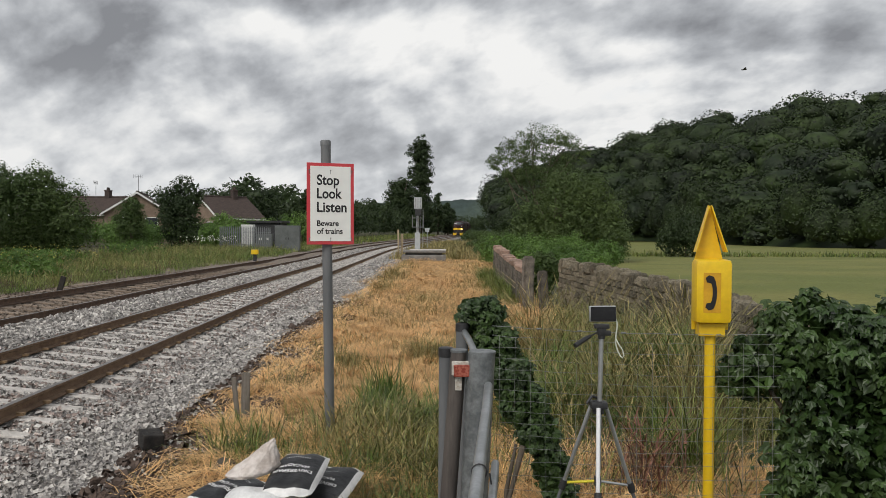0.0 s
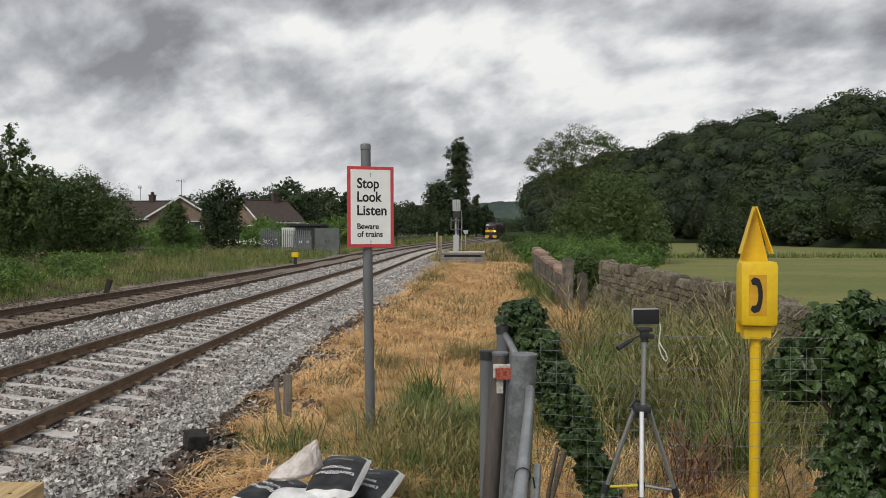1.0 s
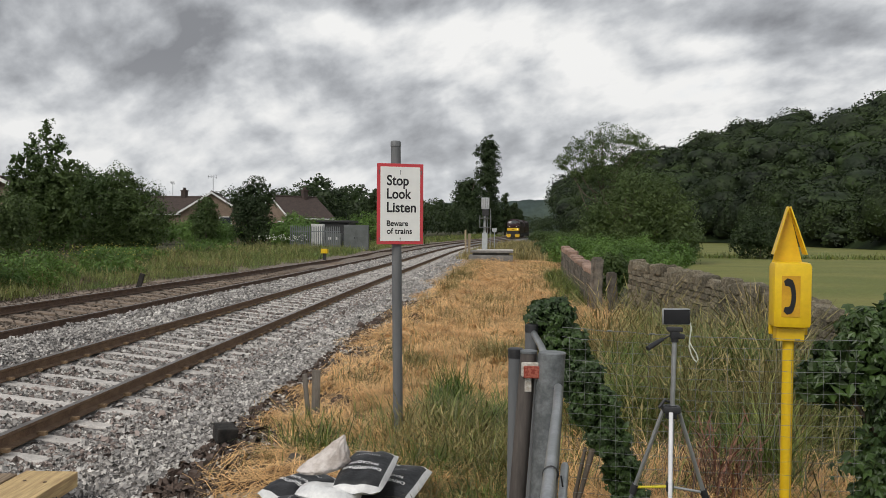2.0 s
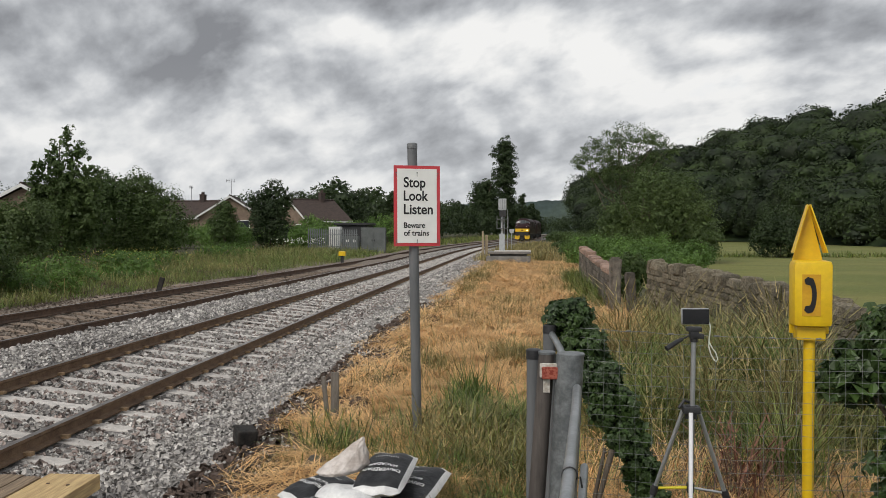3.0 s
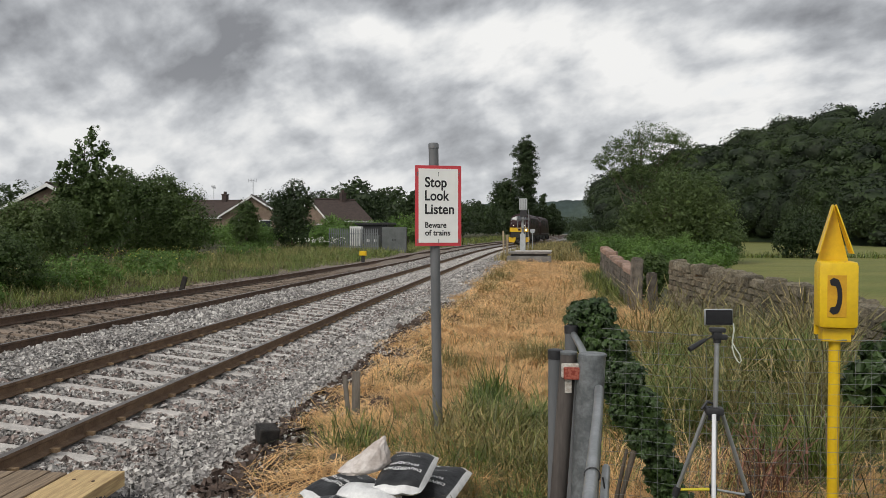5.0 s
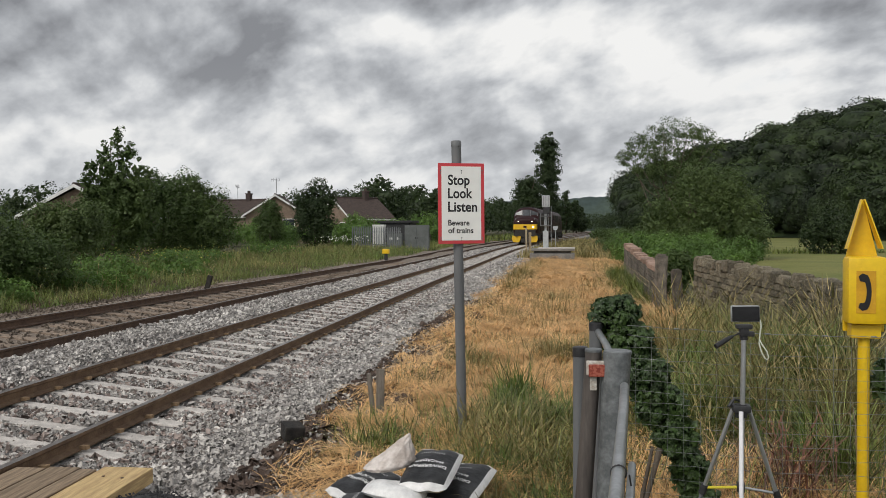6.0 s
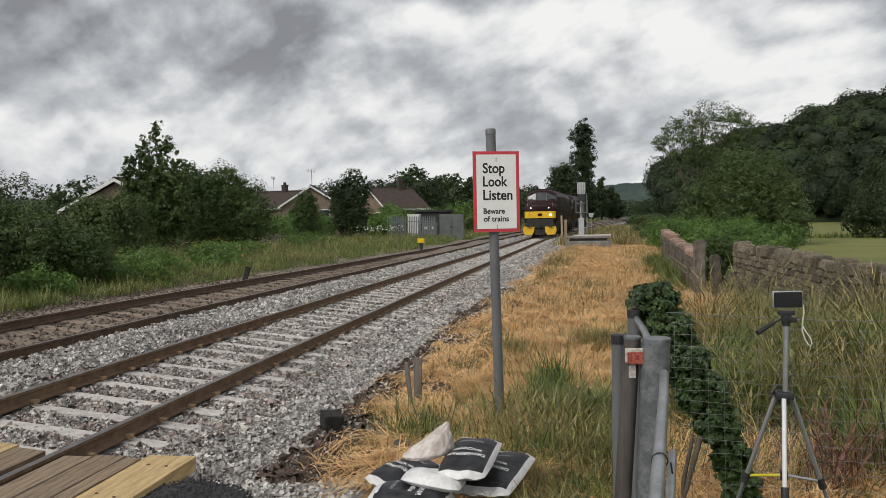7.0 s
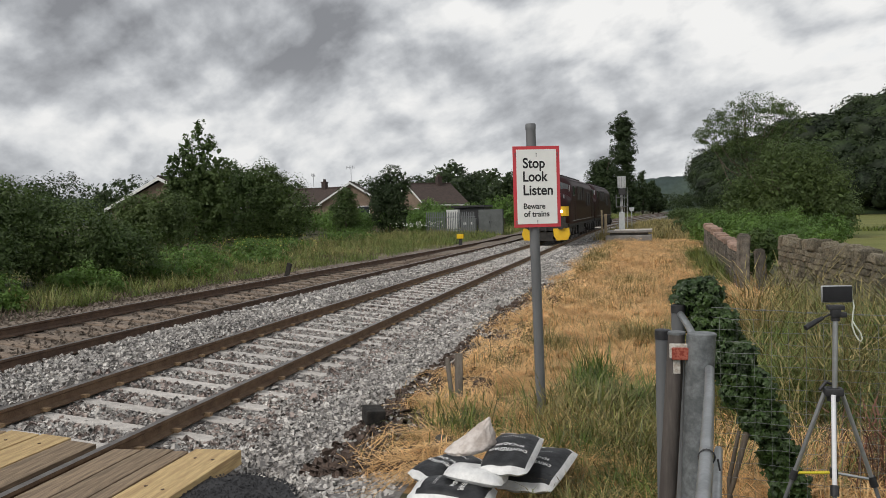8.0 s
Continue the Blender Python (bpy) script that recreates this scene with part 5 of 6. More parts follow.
# ---- the signal on its concrete base ----
M_SIGNAL = material("pale_grey_signal_paint", (0.44, 0.46, 0.47), (0.36, 0.38, 0.39), scale=6, rough=0.55, bump=0.05, grainy=0.25)
M_SLAB = material("grey_precast_concrete", (0.25, 0.24, 0.225), (0.17, 0.163, 0.153), scale=3, rough=0.9)


# darker than the slabs: the shade of the gap between them, put into the colour
M_GAP_SHADE = material("gap_shade_concrete", (0.14, 0.13, 0.12), (0.10, 0.095, 0.09), scale=3, rough=0.95)


def build_signal():
    x, y = -1.62, 52.0
    s = thing("railway_signal", "grey railway signal on a mast with a ladder cage", "signal", pose(x, y, 0))
    part("location_case", Geo().box((0, 0, 1.30), (0.34, 0.30, 1.1), 0.02), M_SIGNAL, s)
    part("mast", Geo().tube([(0, 0, 0.7), (0, 0, 4.0)], 0.085, 14), M_SIGNAL, s, smooth=40)
    head = part("signal_head", Geo().box((0.02, 0, 3.72), (0.50, 0.22, 0.72), 0.04), M_SIGNAL, s, "pale grey signal head")
    for k in (-1, 0, 1):
        part("rib", Geo().box((0.02 + k * 0.15, -0.115, 3.72), (0.02, 0.02, 0.62), 0.0), M_GREY_POST, head)
    part("hood", Geo().box((0.04, 0, 3.13), (0.42, 0.3, 0.42), 0.03), M_PLASTIC, s, "dark signal lamp housing")
    for z in (2.2, 2.78):
        part("platform", Geo().box((0.02, 0, z), (0.72, 0.5, 0.05), 0.0), M_GREY_POST, s)
    for dx in (-0.34, 0.0, 0.36):
        for dy in (-0.22, 0.22):
            part("cage_rail", Geo().tube([(dx + 0.02, dy, 2.2), (dx + 0.02, dy, 2.95)], 0.022, 5), M_GREY_POST, s)
    for dx in (0.16, 0.34):
        part("ladder_rail", Geo().tube([(dx, 0.1, 0.9), (dx, 0.1, 3.4)], 0.02, 5), M_SIGNAL, s)
    b = thing("signal_base", "stacked grey precast concrete slabs carrying the signal", "concrete base", pose(-1.2, 52, 0))
    gb = gz(-1.2, 52)
    part("slab", Geo().box((0, 0, (gb + 0.40) / 2), (2.75, 2.2, 0.40 - gb + 0.1), 0.03), M_SLAB, b)
    part("plinth", Geo().box((0.0, 0.1, 0.50), (2.3, 1.8, 0.22), 0.02), M_GAP_SHADE, b)
    part("slab", Geo().box((0.05, 0, 0.67), (2.65, 2.0, 0.13), 0.03), M_SLAB, b)
    part("slab", Geo().box((0.25, 0.2, 0.765), (2.3, 1.7, 0.06), 0.02), M_CONCRETE, b)


build_signal()


def stake(x, y, top, w, mat, label, m=0.0):
    ob = new("stake", Geo().box((0, 0, (top - gz(x, y)) / 2 - 0.1), (w, w * 0.5, top - gz(x, y) + 0.2), w * 0.08).mesh("stake", mat))
    ob.matrix_basis = pose(x, y, gz(x, y), 0, m, 0)
    tagged(ob, label, "stake")


mk = thing("lineside_marker", "small pale marker plate on a thin post beyond the signal", "sign", pose(-1.45, 75, gz(-1.45, 75)))
part("post", Geo().tube([(0, 0, -0.2), (0, 0, 1.75)], 0.03, 8), M_SIGNAL, mk)
part("plate", Geo().add([(x, y, z) for y in (-0.05, -0.035) for x, z in ((-0.24, 1.98), (0.24, 1.98), (0.16, 1.62), (-0.16, 1.62))], [(0, 1, 2, 3), (7, 6, 5, 4), (0, 4, 5, 1), (1, 5, 6, 2), (2, 6, 7, 3), (3, 7, 4, 0)]), M_SIGNAL, mk)
M_PALE_WOOD = material("pale_stake_wood", (0.42, 0.34, 0.22), (0.34, 0.27, 0.18), scale=4, rough=0.9)
M_BLACK_WOOD = material("charred_black_timber", (0.012, 0.011, 0.010), (0.034, 0.029, 0.025), scale=8, rough=0.9, bump=0.6)
M_GREY_WOOD = material("silvered_grey_timber", (0.21, 0.19, 0.165), (0.13, 0.115, 0.10), scale=5, rough=0.95, bump=0.7, stretch=(6, 6, 0.6))
stake(-3.25, 60, 2.05, 0.13, M_PALE_WOOD, "pale wooden stake standing beside the ballast", -1)
stake(-3.02, 60.3, 1.75, 0.2, M_PALE_WOOD, "broad pale wooden marker board beside the ballast")
stake(-2.08, 8.62, 0.415, 0.085, M_GREY_WOOD, "short silvered wooden stake in the dry grass", 1)
stake(-2.16, 8.66, 0.36, 0.05, M_GREY_WOOD, "split grey wooden stake leaning on another", -6)
blk = new("timber_block", Geo().box((0, 0, 0), (0.20, 0.24, 0.15), 0.02).mesh("timber_block", M_BLACK_WOOD))
blk.matrix_basis = pose(-2.80, 7.85, -0.10, 6, 5, 32)
tagged(blk, "charred black timber block lying on the stones", "timber")

# ---- lineside cabinets, palisade and boxes on the far bank ----
M_CASE = material("grey_green_cabinet", (0.10, 0.11, 0.107), (0.13, 0.14, 0.137), scale=2, rough=0.7, bump=0.05, grainy=0.25)
M_FADED_WHITE = material("faded_white_cabinet", (0.68, 0.68, 0.66), (0.60, 0.60, 0.58), scale=2, rough=0.6, grainy=0.25)
c = thing("lineside_cabinet", "large grey steel lineside cabinet with two plain doors", "cabinet", pose(-11.75, 62, gz(-11.75, 62), 0, 0, 6))
part("body", Geo().box((0, 0, 0.95), (1.85, 0.9, 1.95), 0.02), M_CASE, c)
for k in (-0.46, 0.46):
    door = part("door", Geo().box((k, -0.46, 0.95), (0.9, 0.02, 1.85), 0.006), M_CASE, c)
    part("handle", Geo().box((k * 0.2, -0.48, 0.95), (0.05, 0.03, 0.16), 0.0), M_PLASTIC, door)
c = thing("lineside_cabinet", "white cabinet behind the palisade fence", "cabinet", pose(-15.1, 63.5, gz(-15, 63.5)))
part("body", Geo().box((0, 0, 0.95), (0.95, 0.7, 1.95), 0.02), M_FADED_WHITE, c)
part("door", Geo().box((0, -0.36, 0.95), (0.86, 0.02, 1.8), 0.006), M_FADED_WHITE, c)
c = thing("lineside_cabinet", "low grey cabinet with pale labels behind the palisade", "cabinet", pose(-13.8, 63.5, gz(-13.8, 63.5)))
part("body", Geo().box((0, 0, 0.6), (1.2, 0.6, 1.2), 0.02), M_CASE, c)
for k in (-0.3, 0.25):
    part("label_plate", Geo().box((k, -0.31, 0.8), (0.25, 0.01, 0.2), 0.0), M_FADED_WHITE, c)
sh = thing("shed", "low dark shed roof behind the lineside cabinets", "shed", pose(-14.9, 70, gz(-14.9, 70)))
part("walls", Geo().box((0, 0, 1.0), (2.6, 3, 2.2), 0.02), M_PLASTIC, sh)
part("roof", Geo().box((0, 0, 2.2), (3.0, 3.4, 0.18), 0.02), M_PLASTIC, sh)
f = thing("palisade_fence", "grey steel palisade fence with pointed pales", "fence", pose(0, 0, 0))
pal = Geo()
pal.add([(-0.035, 0, 0), (0.035, 0, 0), (0.035, 0, 1.75), (0, 0, 1.9), (-0.035, 0, 1.75), (-0.035, 0.012, 0), (0.035, 0.012, 0), (0.035, 0.012, 1.75), (0, 0.012, 1.9), (-0.035, 0.012, 1.75)], [(0, 1, 2, 3, 4), (9, 8, 7, 6, 5), (0, 5, 6, 1), (1, 6, 7, 2), (2, 7, 8, 3), (3, 8, 9, 4), (4, 9, 5, 0)])
pal = pal.mesh("pale", M_GALV)
for k in range(27):
    x = -16.6 + k * 0.143
    ob = part("pale", pal, None, f)
    ob.matrix_basis = pose(x, 61.0, gz(x, 61) - 0.05, 0, 0, 8)
for z in (0.45, 1.4):
    part("rail", Geo().box((-14.75, 61.04, gz(-14.7, 61) + z), (3.9, 0.04, 0.05), 0.0), M_GALV, f)
b = thing("yellow_box", "small yellow box on a short dark post beside the far track", "box", pose(-10.55, 46, gz(-10.55, 46)))
part("case", Geo().box((0, 0, 0.52), (0.38, 0.3, 0.26), 0.02), M_YELLOW, b)
part("leg", Geo().box((0, 0, 0.2), (0.18, 0.15, 0.5), 0.01), M_PLASTIC, b)
stake(-10.5, 22.3, 0.66, 0.14, M_BLACK_WOOD, "leaning black timber marker beside the far track", 17)
tr = thing("cable_trough", "brownish concrete cable trough with lids along the far track", "cable trough", pose(0, 0, 0))
for k in range(6):
    y = 20.5 + k * 1.02
    x = float(line_x(y)) - 5.55
    ob = part("lid", Geo().box((0, 0, 0), (0.42, 0.98, 0.07), 0.01), M_OLD_SLEEPER, tr)
    ob.matrix_basis = pose(x, y, gz(x, y) + 0.02, random.Random(k).uniform(-2, 2), 0, 2)

# ---- bungalows behind the bank ----
M_ROOF = material("brown_roof_tiles", (0.048, 0.033, 0.028), (0.066, 0.046, 0.038), scale=3, rough=0.9, bump=0.5, fine=12, coarse=4)
M_BRICK = material("buff_brick_wall", (0.25, 0.19, 0.14), (0.20, 0.145, 0.11), scale=2, rough=0.95, fine=14, bump=0.4)
M_CHIMNEY = material("sooty_chimney_brick", (0.075, 0.052, 0.045), (0.055, 0.042, 0.038), scale=2, rough=0.95, fine=14, bump=0.4)
M_BARGE = material("white_bargeboard", (0.76, 0.76, 0.74), (0.66, 0.66, 0.64), scale=3, rough=0.6, grainy=0.25)
M_GLASS = material("dark_window_glass", (0.03, 0.035, 0.04), (0.04, 0.045, 0.05), scale=1, rough=0.08, bump=0)


def house(x, y, turn, w, d, eave, ridge, label, chimney=None, aerial=False):
    """A bungalow whose gable faces local -y; the ridge runs along local y."""
    z0 = 0.2
    h = thing("bungalow", label, "house", pose(x, y, z0, 0, 0, turn), "bungalows")
    e, r = eave - z0, ridge - z0
    part("wall", Geo().add([(sx * w / 2, sy * d / 2, z) for sy in (-1, 1) for sx, z in ((-1, -0.5), (1, -0.5), (1, e), (0, r - 0.12), (-1, e))], [(0, 1, 2, 3, 4), (9, 8, 7, 6, 5), (1, 6, 7, 2), (0, 4, 9, 5), (0, 5, 6, 1), (2, 7, 8, 3), (3, 8, 9, 4)]), M_BRICK, h)
    k = (r - e) / (w / 2)
    roof = Geo()
    o = 0.35
    for s in (-1, 1):
        a, b = (0, r), (s * (w / 2 + o), e - k * o)
        roof.add([(a[0], -d / 2 - o, a[1]), (b[0], -d / 2 - o, b[1]), (b[0], d / 2 + o, b[1]), (a[0], d / 2 + o, a[1]), (a[0], -d / 2 - o, a[1] + 0.14), (b[0], -d / 2 - o, b[1] + 0.14), (b[0], d / 2 + o, b[1] + 0.14), (a[0], d / 2 + o, a[1] + 0.14)],
                 [(0, 1, 2, 3), (7, 6, 5, 4), (0, 4, 5, 1), (1, 5, 6, 2), (2, 6, 7, 3)])
    rf = part("roof", roof, M_ROOF, h)
    for s in (-1, 1):
        p = Geo()
        a, b, yy = Vector((0, -d / 2 - o - 0.03, r + 0.05)), Vector((s * (w / 2 + o), -d / 2 - o - 0.03, e - k * o + 0.05)), 0.04
        p.add([a + Vector((0, 0, 0.1)), b + Vector((0, 0, 0.1)), b - Vector((0, 0, 0.12)), a - Vector((0, 0, 0.12)), a + Vector((0, yy, 0.1)), b + Vector((0, yy, 0.1)), b + Vector((0, yy, -0.12)), a + Vector((0, yy, -0.12))], [(0, 1, 2, 3), (7, 6, 5, 4), (0, 4, 5, 1), (1, 5, 6, 2), (2, 6, 7, 3), (3, 7, 4, 0)])
        part("bargeboard", p, M_BARGE, h, "white bargeboard")
        part("gutter", Geo().box((s * (w / 2 + o), 0, e - k * o), (0.1, d + 2 * o, 0.16), 0.0), M_BARGE, rf)
    part("ridge_tiles", Geo().tube([(0, -d / 2 - o, r + 0.14), (0, d / 2 + o, r + 0.14)], 0.12, 8), M_ROOF, rf)
    for q in (-0.22, 0.22):
        win = part("window", Geo().box((q * w, -d / 2 - 0.02, e - 1.0), (1.3, 0.08, 1.1), 0.01), M_BARGE, h)
        part("pane", Geo().box((q * w, -d / 2 - 0.065, e - 1.0), (1.14, 0.02, 0.94), 0.0), M_GLASS, win)
    if chimney:
        ch = part("chimney", Geo().box((chimney[0], chimney[1], r + 0.15), (0.7, 0.55, 1.5), 0.02).box((chimney[0], chimney[1], r + 0.88), (0.8, 0.65, 0.12), 0.0), M_CHIMNEY, h, "dark sooty brick chimney")
        for s in (-0.15, 0.17):
            part("chimney_pot", Geo().tube([(chimney[0] + s, chimney[1], r + 0.92), (chimney[0] + s, chimney[1], r + 1.25)], [0.12, 0.1], 10), M_ROOF, ch)
    if aerial:
        ax, ay = aerial
        g = Geo().tube([(ax, ay, r - 0.6), (ax, ay, r + 1.9)], 0.03, 5).tube([(ax - 0.55, ay, r + 1.85), (ax + 0.4, ay, r + 1.75)], 0.022, 4)
        for s in np.linspace(-0.5, 0.35, 6):
            g.tube([(ax + s, ay - 0.02, r + 1.62), (ax + s, ay + 0.02, r + 2.02)], 0.016, 4)
        part("aerial", g, M_GREY_POST, h, "television aerial")
    return h


house(-32.3, 53.5, 6, 7.2, 9.0, 3.0, 4.86, "buff brick bungalow gable with white bargeboards behind trees")
house(-38.6, 95, 84, 7.5, 8.5, 3.7, 5.55, "bungalow with brown tiled roof and brick chimney", chimney=(0.0, 0.2), aerial=(-0.2, 1.6))
house(-33.0, 90, 14, 6.4, 9.5, 3.7, 5.75, "bungalow with white-edged gable and brown roof", aerial=(0.0, -3.6))
house(-24.4, 91, -48, 8.0, 5.0, 3.3, 5.5, "bungalow with brown tiled roof and white edge", chimney=(0.2, 1.2))
house(-54, 100, 40, 7.0, 8.5, 3.0, 5.0, "distant bungalow roof behind the hedge")


# ---- the train ----
M_MAROON = material("dark_maroon_paint", (0.027, 0.007, 0.008), (0.021, 0.006, 0.007), scale=1.2, rough=0.5, spec=0.2, bump=0.02, grainy=0.25)
M_LOCO_YELLOW = material("yellow_warning_paint", (0.80, 0.50, 0.02), (0.72, 0.43, 0.02), scale=2, rough=0.45, bump=0.02, grainy=0.25)
M_UNDER = material("sooty_underframe", (0.022, 0.021, 0.020), (0.04, 0.036, 0.032), scale=4, rough=0.85)
M_ROOF_GREY = material("grimy_roof", (0.022, 0.018, 0.018), (0.034, 0.029, 0.028), scale=2, rough=0.85, spec=0.2)
M_WHEEL = material("steel_wheel", (0.14, 0.12, 0.11), (0.09, 0.08, 0.07), scale=6, rough=0.6, metal=0.5)
M_LAMP = material("lit_lamp", (0.9, 0.9, 0.85), scale=5, rough=0.2, bump=0, glow=(1.0, 0.95, 0.8, 3.0))
M_HEADLAMP = material("lit_headlamp", (0.9, 0.85, 0.6), scale=5, rough=0.2, bump=0, glow=(1.0, 0.82, 0.45, 6.0))
# base raised to grey in place of reflected sky and a lit cab
M_CAB_GLASS = material("sky_greyed_cab_glass", (0.085, 0.09, 0.095), (0.06, 0.065, 0.07), scale=2, rough=0.10, bump=0, grainy=0.5)
M_SILVER_TRIM = material("window_rubber_grey", (0.20, 0.20, 0.21), (0.16, 0.16, 0.17), scale=5, rough=0.5)


def section(hw, lo, hi, y, round_top, n=26):
    """A body section: upright sides, a top rounded over round_top metres."""
    pts = [(-hw * 0.94, lo), (-hw, lo + 0.12)]
    for k in range(n + 1):
        a = math.pi * (1 - k / n)
        c, s = math.cos(a), math.sin(a)
        pts.append((hw * math.copysign(abs(c) ** 0.72, c), hi - round_top + round_top * abs(s) ** 0.85))
    pts += [(hw, lo + 0.12), (hw * 0.94, lo)]
    return [(x, y, z) for x, z in pts]


def loco(name, label, lead=True):
    """A diesel locomotive with a short nose at each end; its front faces local -y, the origin lies at rail level below the nose."""
    L = 18.4
    t = thing(name, label, "locomotive", pose(0, 0, 0))
    half = [(0.0, 0.93, 1.12, 2.46, 0.55), (0.05, 1.10, 1.10, 2.60, 0.60), (0.18, 1.22, 1.08, 2.72, 0.62), (0.45, 1.29, 1.06, 2.82, 0.64), (1.22, 1.34, 1.05, 2.90, 0.66),
            (1.30, 1.34, 1.05, 3.05, 0.70), (1.52, 1.345, 1.05, 3.50, 0.84), (1.72, 1.35, 1.05, 3.74, 0.97), (2.05, 1.35, 1.05, 3.86, 1.02), (3.0, 1.35, 1.05, 3.90, 1.02)]
    rings = [section(hw, lo, hi, y, rt) for y, hw, lo, hi, rt in half] + [section(hw, lo, hi, L - y, rt) for y, hw, lo, hi, rt in reversed(half)]
    part("body", Geo().loft(rings), M_MAROON, t, "dark maroon body shell", smooth=35)
    part("roof", Geo().loft([[(x, y, z + 0.012) for x, z in [(-1.16 + 2.32 * k / 14, 3.55 + 0.335 * (1 - abs(2 * k / 14 - 1) ** 2.4)) for k in range(15)]] for y in (2.3, L - 2.3)], closed=False), M_ROOF_GREY, t, "grimy dark roof", smooth="all")
    for k in range(5):
        part("roof_hatch", Geo().box((0, 4.2 + k * 2.4, 3.92), (1.1, 1.5, 0.08), 0.02), M_ROOF_GREY, t)
    for end in (0, 1):
        m = Matrix() if end == 0 else pose(0, L, 0, 0, 0, 180)

        def fp(nm, geo, mat, parent=t, lab="", smooth=False):
            ob = part(nm, geo, mat, parent, lab, smooth)
            ob.matrix_basis = m if parent is t else Matrix()
            return ob

        # the yellow panel wraps round the nose
        ring = []
        for z in (1.52, 2.06):
            ring.append([(x, y, z) for x, y in ((-1.245, 0.22), (-1.125, 0.055), (-0.95, -0.008), (-0.5, -0.014), (0, -0.016), (0.5, -0.014), (0.95, -0.008), (1.125, 0.055), (1.245, 0.22))])
        ring = [[(x * 1.012, y - 0.02, z) for x, y, z in r] for r in ring]
        fp("warning_panel", Geo().loft(ring, closed=False), M_LOCO_YELLOW if lead and end == 0 else M_UNDER, t, "yellow warning panel" if lead and end == 0 else "")
        fp("emblem", Geo().box((0, -0.05, 1.79), (0.34, 0.02, 0.2), 0.02), M_MAROON, t)
        fp("skirt", Geo().box((0, 0.02, 1.27), (2.2, 0.10, 0.36), 0.03), M_UNDER, t, "black skirt under the nose")
        fp("nose_doors", Geo().box((0, -0.012, 2.27), (0.9, 0.02, 0.30), 0.01), M_MAROON, t)
        for s in (-1, 1):
            fp("marker_lamp", Geo().tube([(s * 0.72, 0.05, 2.34), (s * 0.72, -0.03, 2.34)], 0.042, 12), M_LAMP if lead and end == 0 else M_GLASS, t, "small lit marker lamp" if lead and end == 0 else "")
            fp("lamp_iron", Geo().box((s * 1.0, 0.18, 2.62), (0.06, 0.06, 0.22), 0.0), M_SILVER_TRIM, t)
            # corner cowls and buffers
            cowl = fp("corner_cowl", Geo().loft([[(s * x, y, z) for x, z in ((0.42, 0.88 - 0.05), (1.28, 0.86), (1.34, 0.5), (1.22, 0.20), (0.62, 0.16), (0.46, 0.42))] for y in (-0.32, 0.12)]), M_LOCO_YELLOW if lead and end == 0 else M_UNDER, t, "yellow corner cowl" if lead and end == 0 else "")
            fp("buffer", Geo().tube([(s * 0.86, 0.0, 1.02), (s * 0.86, -0.42, 1.02)], 0.09, 12).tube([(s * 0.86, -0.42, 1.02), (s * 0.86, -0.47, 1.02)], 0.24, 14), M_UNDER, t)
            fp("cab_side_window", Geo().box((s * 1.345, 2.35, 2.95), (0.03, 0.85, 0.55), 0.01), M_GLASS, t)
            fp("cab_door", Geo().box((s * 1.352, 3.15, 2.2), (0.025, 0.6, 1.9), 0.008), M_MAROON, t)
        # windscreens on the sloping cab front
        def pane(x0, x1, low, high):
            def on(x, z):
                y = 1.30 + (z - 2.72) * 0.30 + 0.16 * (abs(x) / 1.2) ** 2.2
                return (x, y - 0.12, z)
            g = Geo()
            cols = [x0 + (x1 - x0) * k / 6 for k in range(7)]
            g.loft([[on(x, low) for x in cols], [on(x, (low + high) / 2) for x in cols], [on(x, high - 0.42 * max(0, abs(x) - 0.42)) for x in cols]], closed=False)
            return g
        fp("windscreen", pane(-0.38, 0.38, 2.98, 3.62), M_CAB_GLASS, t, "windscreen with the pale sky reflection put into its colour", smooth="all")
        fp("windscreen", pane(-1.12, -0.46, 2.95, 3.60), M_CAB_GLASS, t, "windscreen with the pale sky reflection put into its colour", smooth="all")
        fp("windscreen", pane(0.46, 1.12, 2.95, 3.60), M_CAB_GLASS, t, "windscreen with the pale sky reflection put into its colour", smooth="all")
        for x in (-0.44, 0.44, -1.18, 1.18):
            y = 1.30 + 0.16 * (abs(x) / 1.2) ** 2.2 - 0.14
            fp("window_pillar", Geo().tube([(x, y + 0.06, 2.93), (x, y + 0.26, 3.58 if abs(x) < 1 else 3.28)], 0.025, 6), M_SILVER_TRIM, t)
        if lead and end == 0:
            fp("headlamp", Geo().tube([(0.86, 0.03, 1.78), (0.86, -0.055, 1.78)], 0.092, 16), M_HEADLAMP, t, "bright yellow-white headlamp")
        fp("buffer_beam", Geo().box((0, 0.12, 0.9), (2.4, 0.3, 0.42), 0.03), M_UNDER, t)
        fp("plough", Geo().loft([[(x, y, z) for x, z in ((-0.42, 0.62), (0.42, 0.62), (0.38, 0.16), (-0.38, 0.16))] for y in (-0.25, 0.05)]), M_UNDER, t)
        fp("coupling", Geo().tube([(0, 0, 0.95), (0, -0.3, 0.9), (0, -0.36, 0.6)], 0.05, 8), M_UNDER, t)
    part("underframe", Geo().box((0, L / 2, 0.98), (2.5, L - 1.0, 0.22), 0.02), M_UNDER, t)
    part("fuel_tank", Geo().box((0, L / 2, 0.62), (2.3, 4.2, 0.62), 0.08), M_UNDER, t)
    for s in (-1, 1):
        for y in (5.2, 6.9, 8.6, 11.4, 13.1):
            part("grille", Geo().box((s * 1.352, y, 2.85 if y < 9 else 2.5), (0.03, 1.15, 0.85), 0.01), M_UNDER, t)
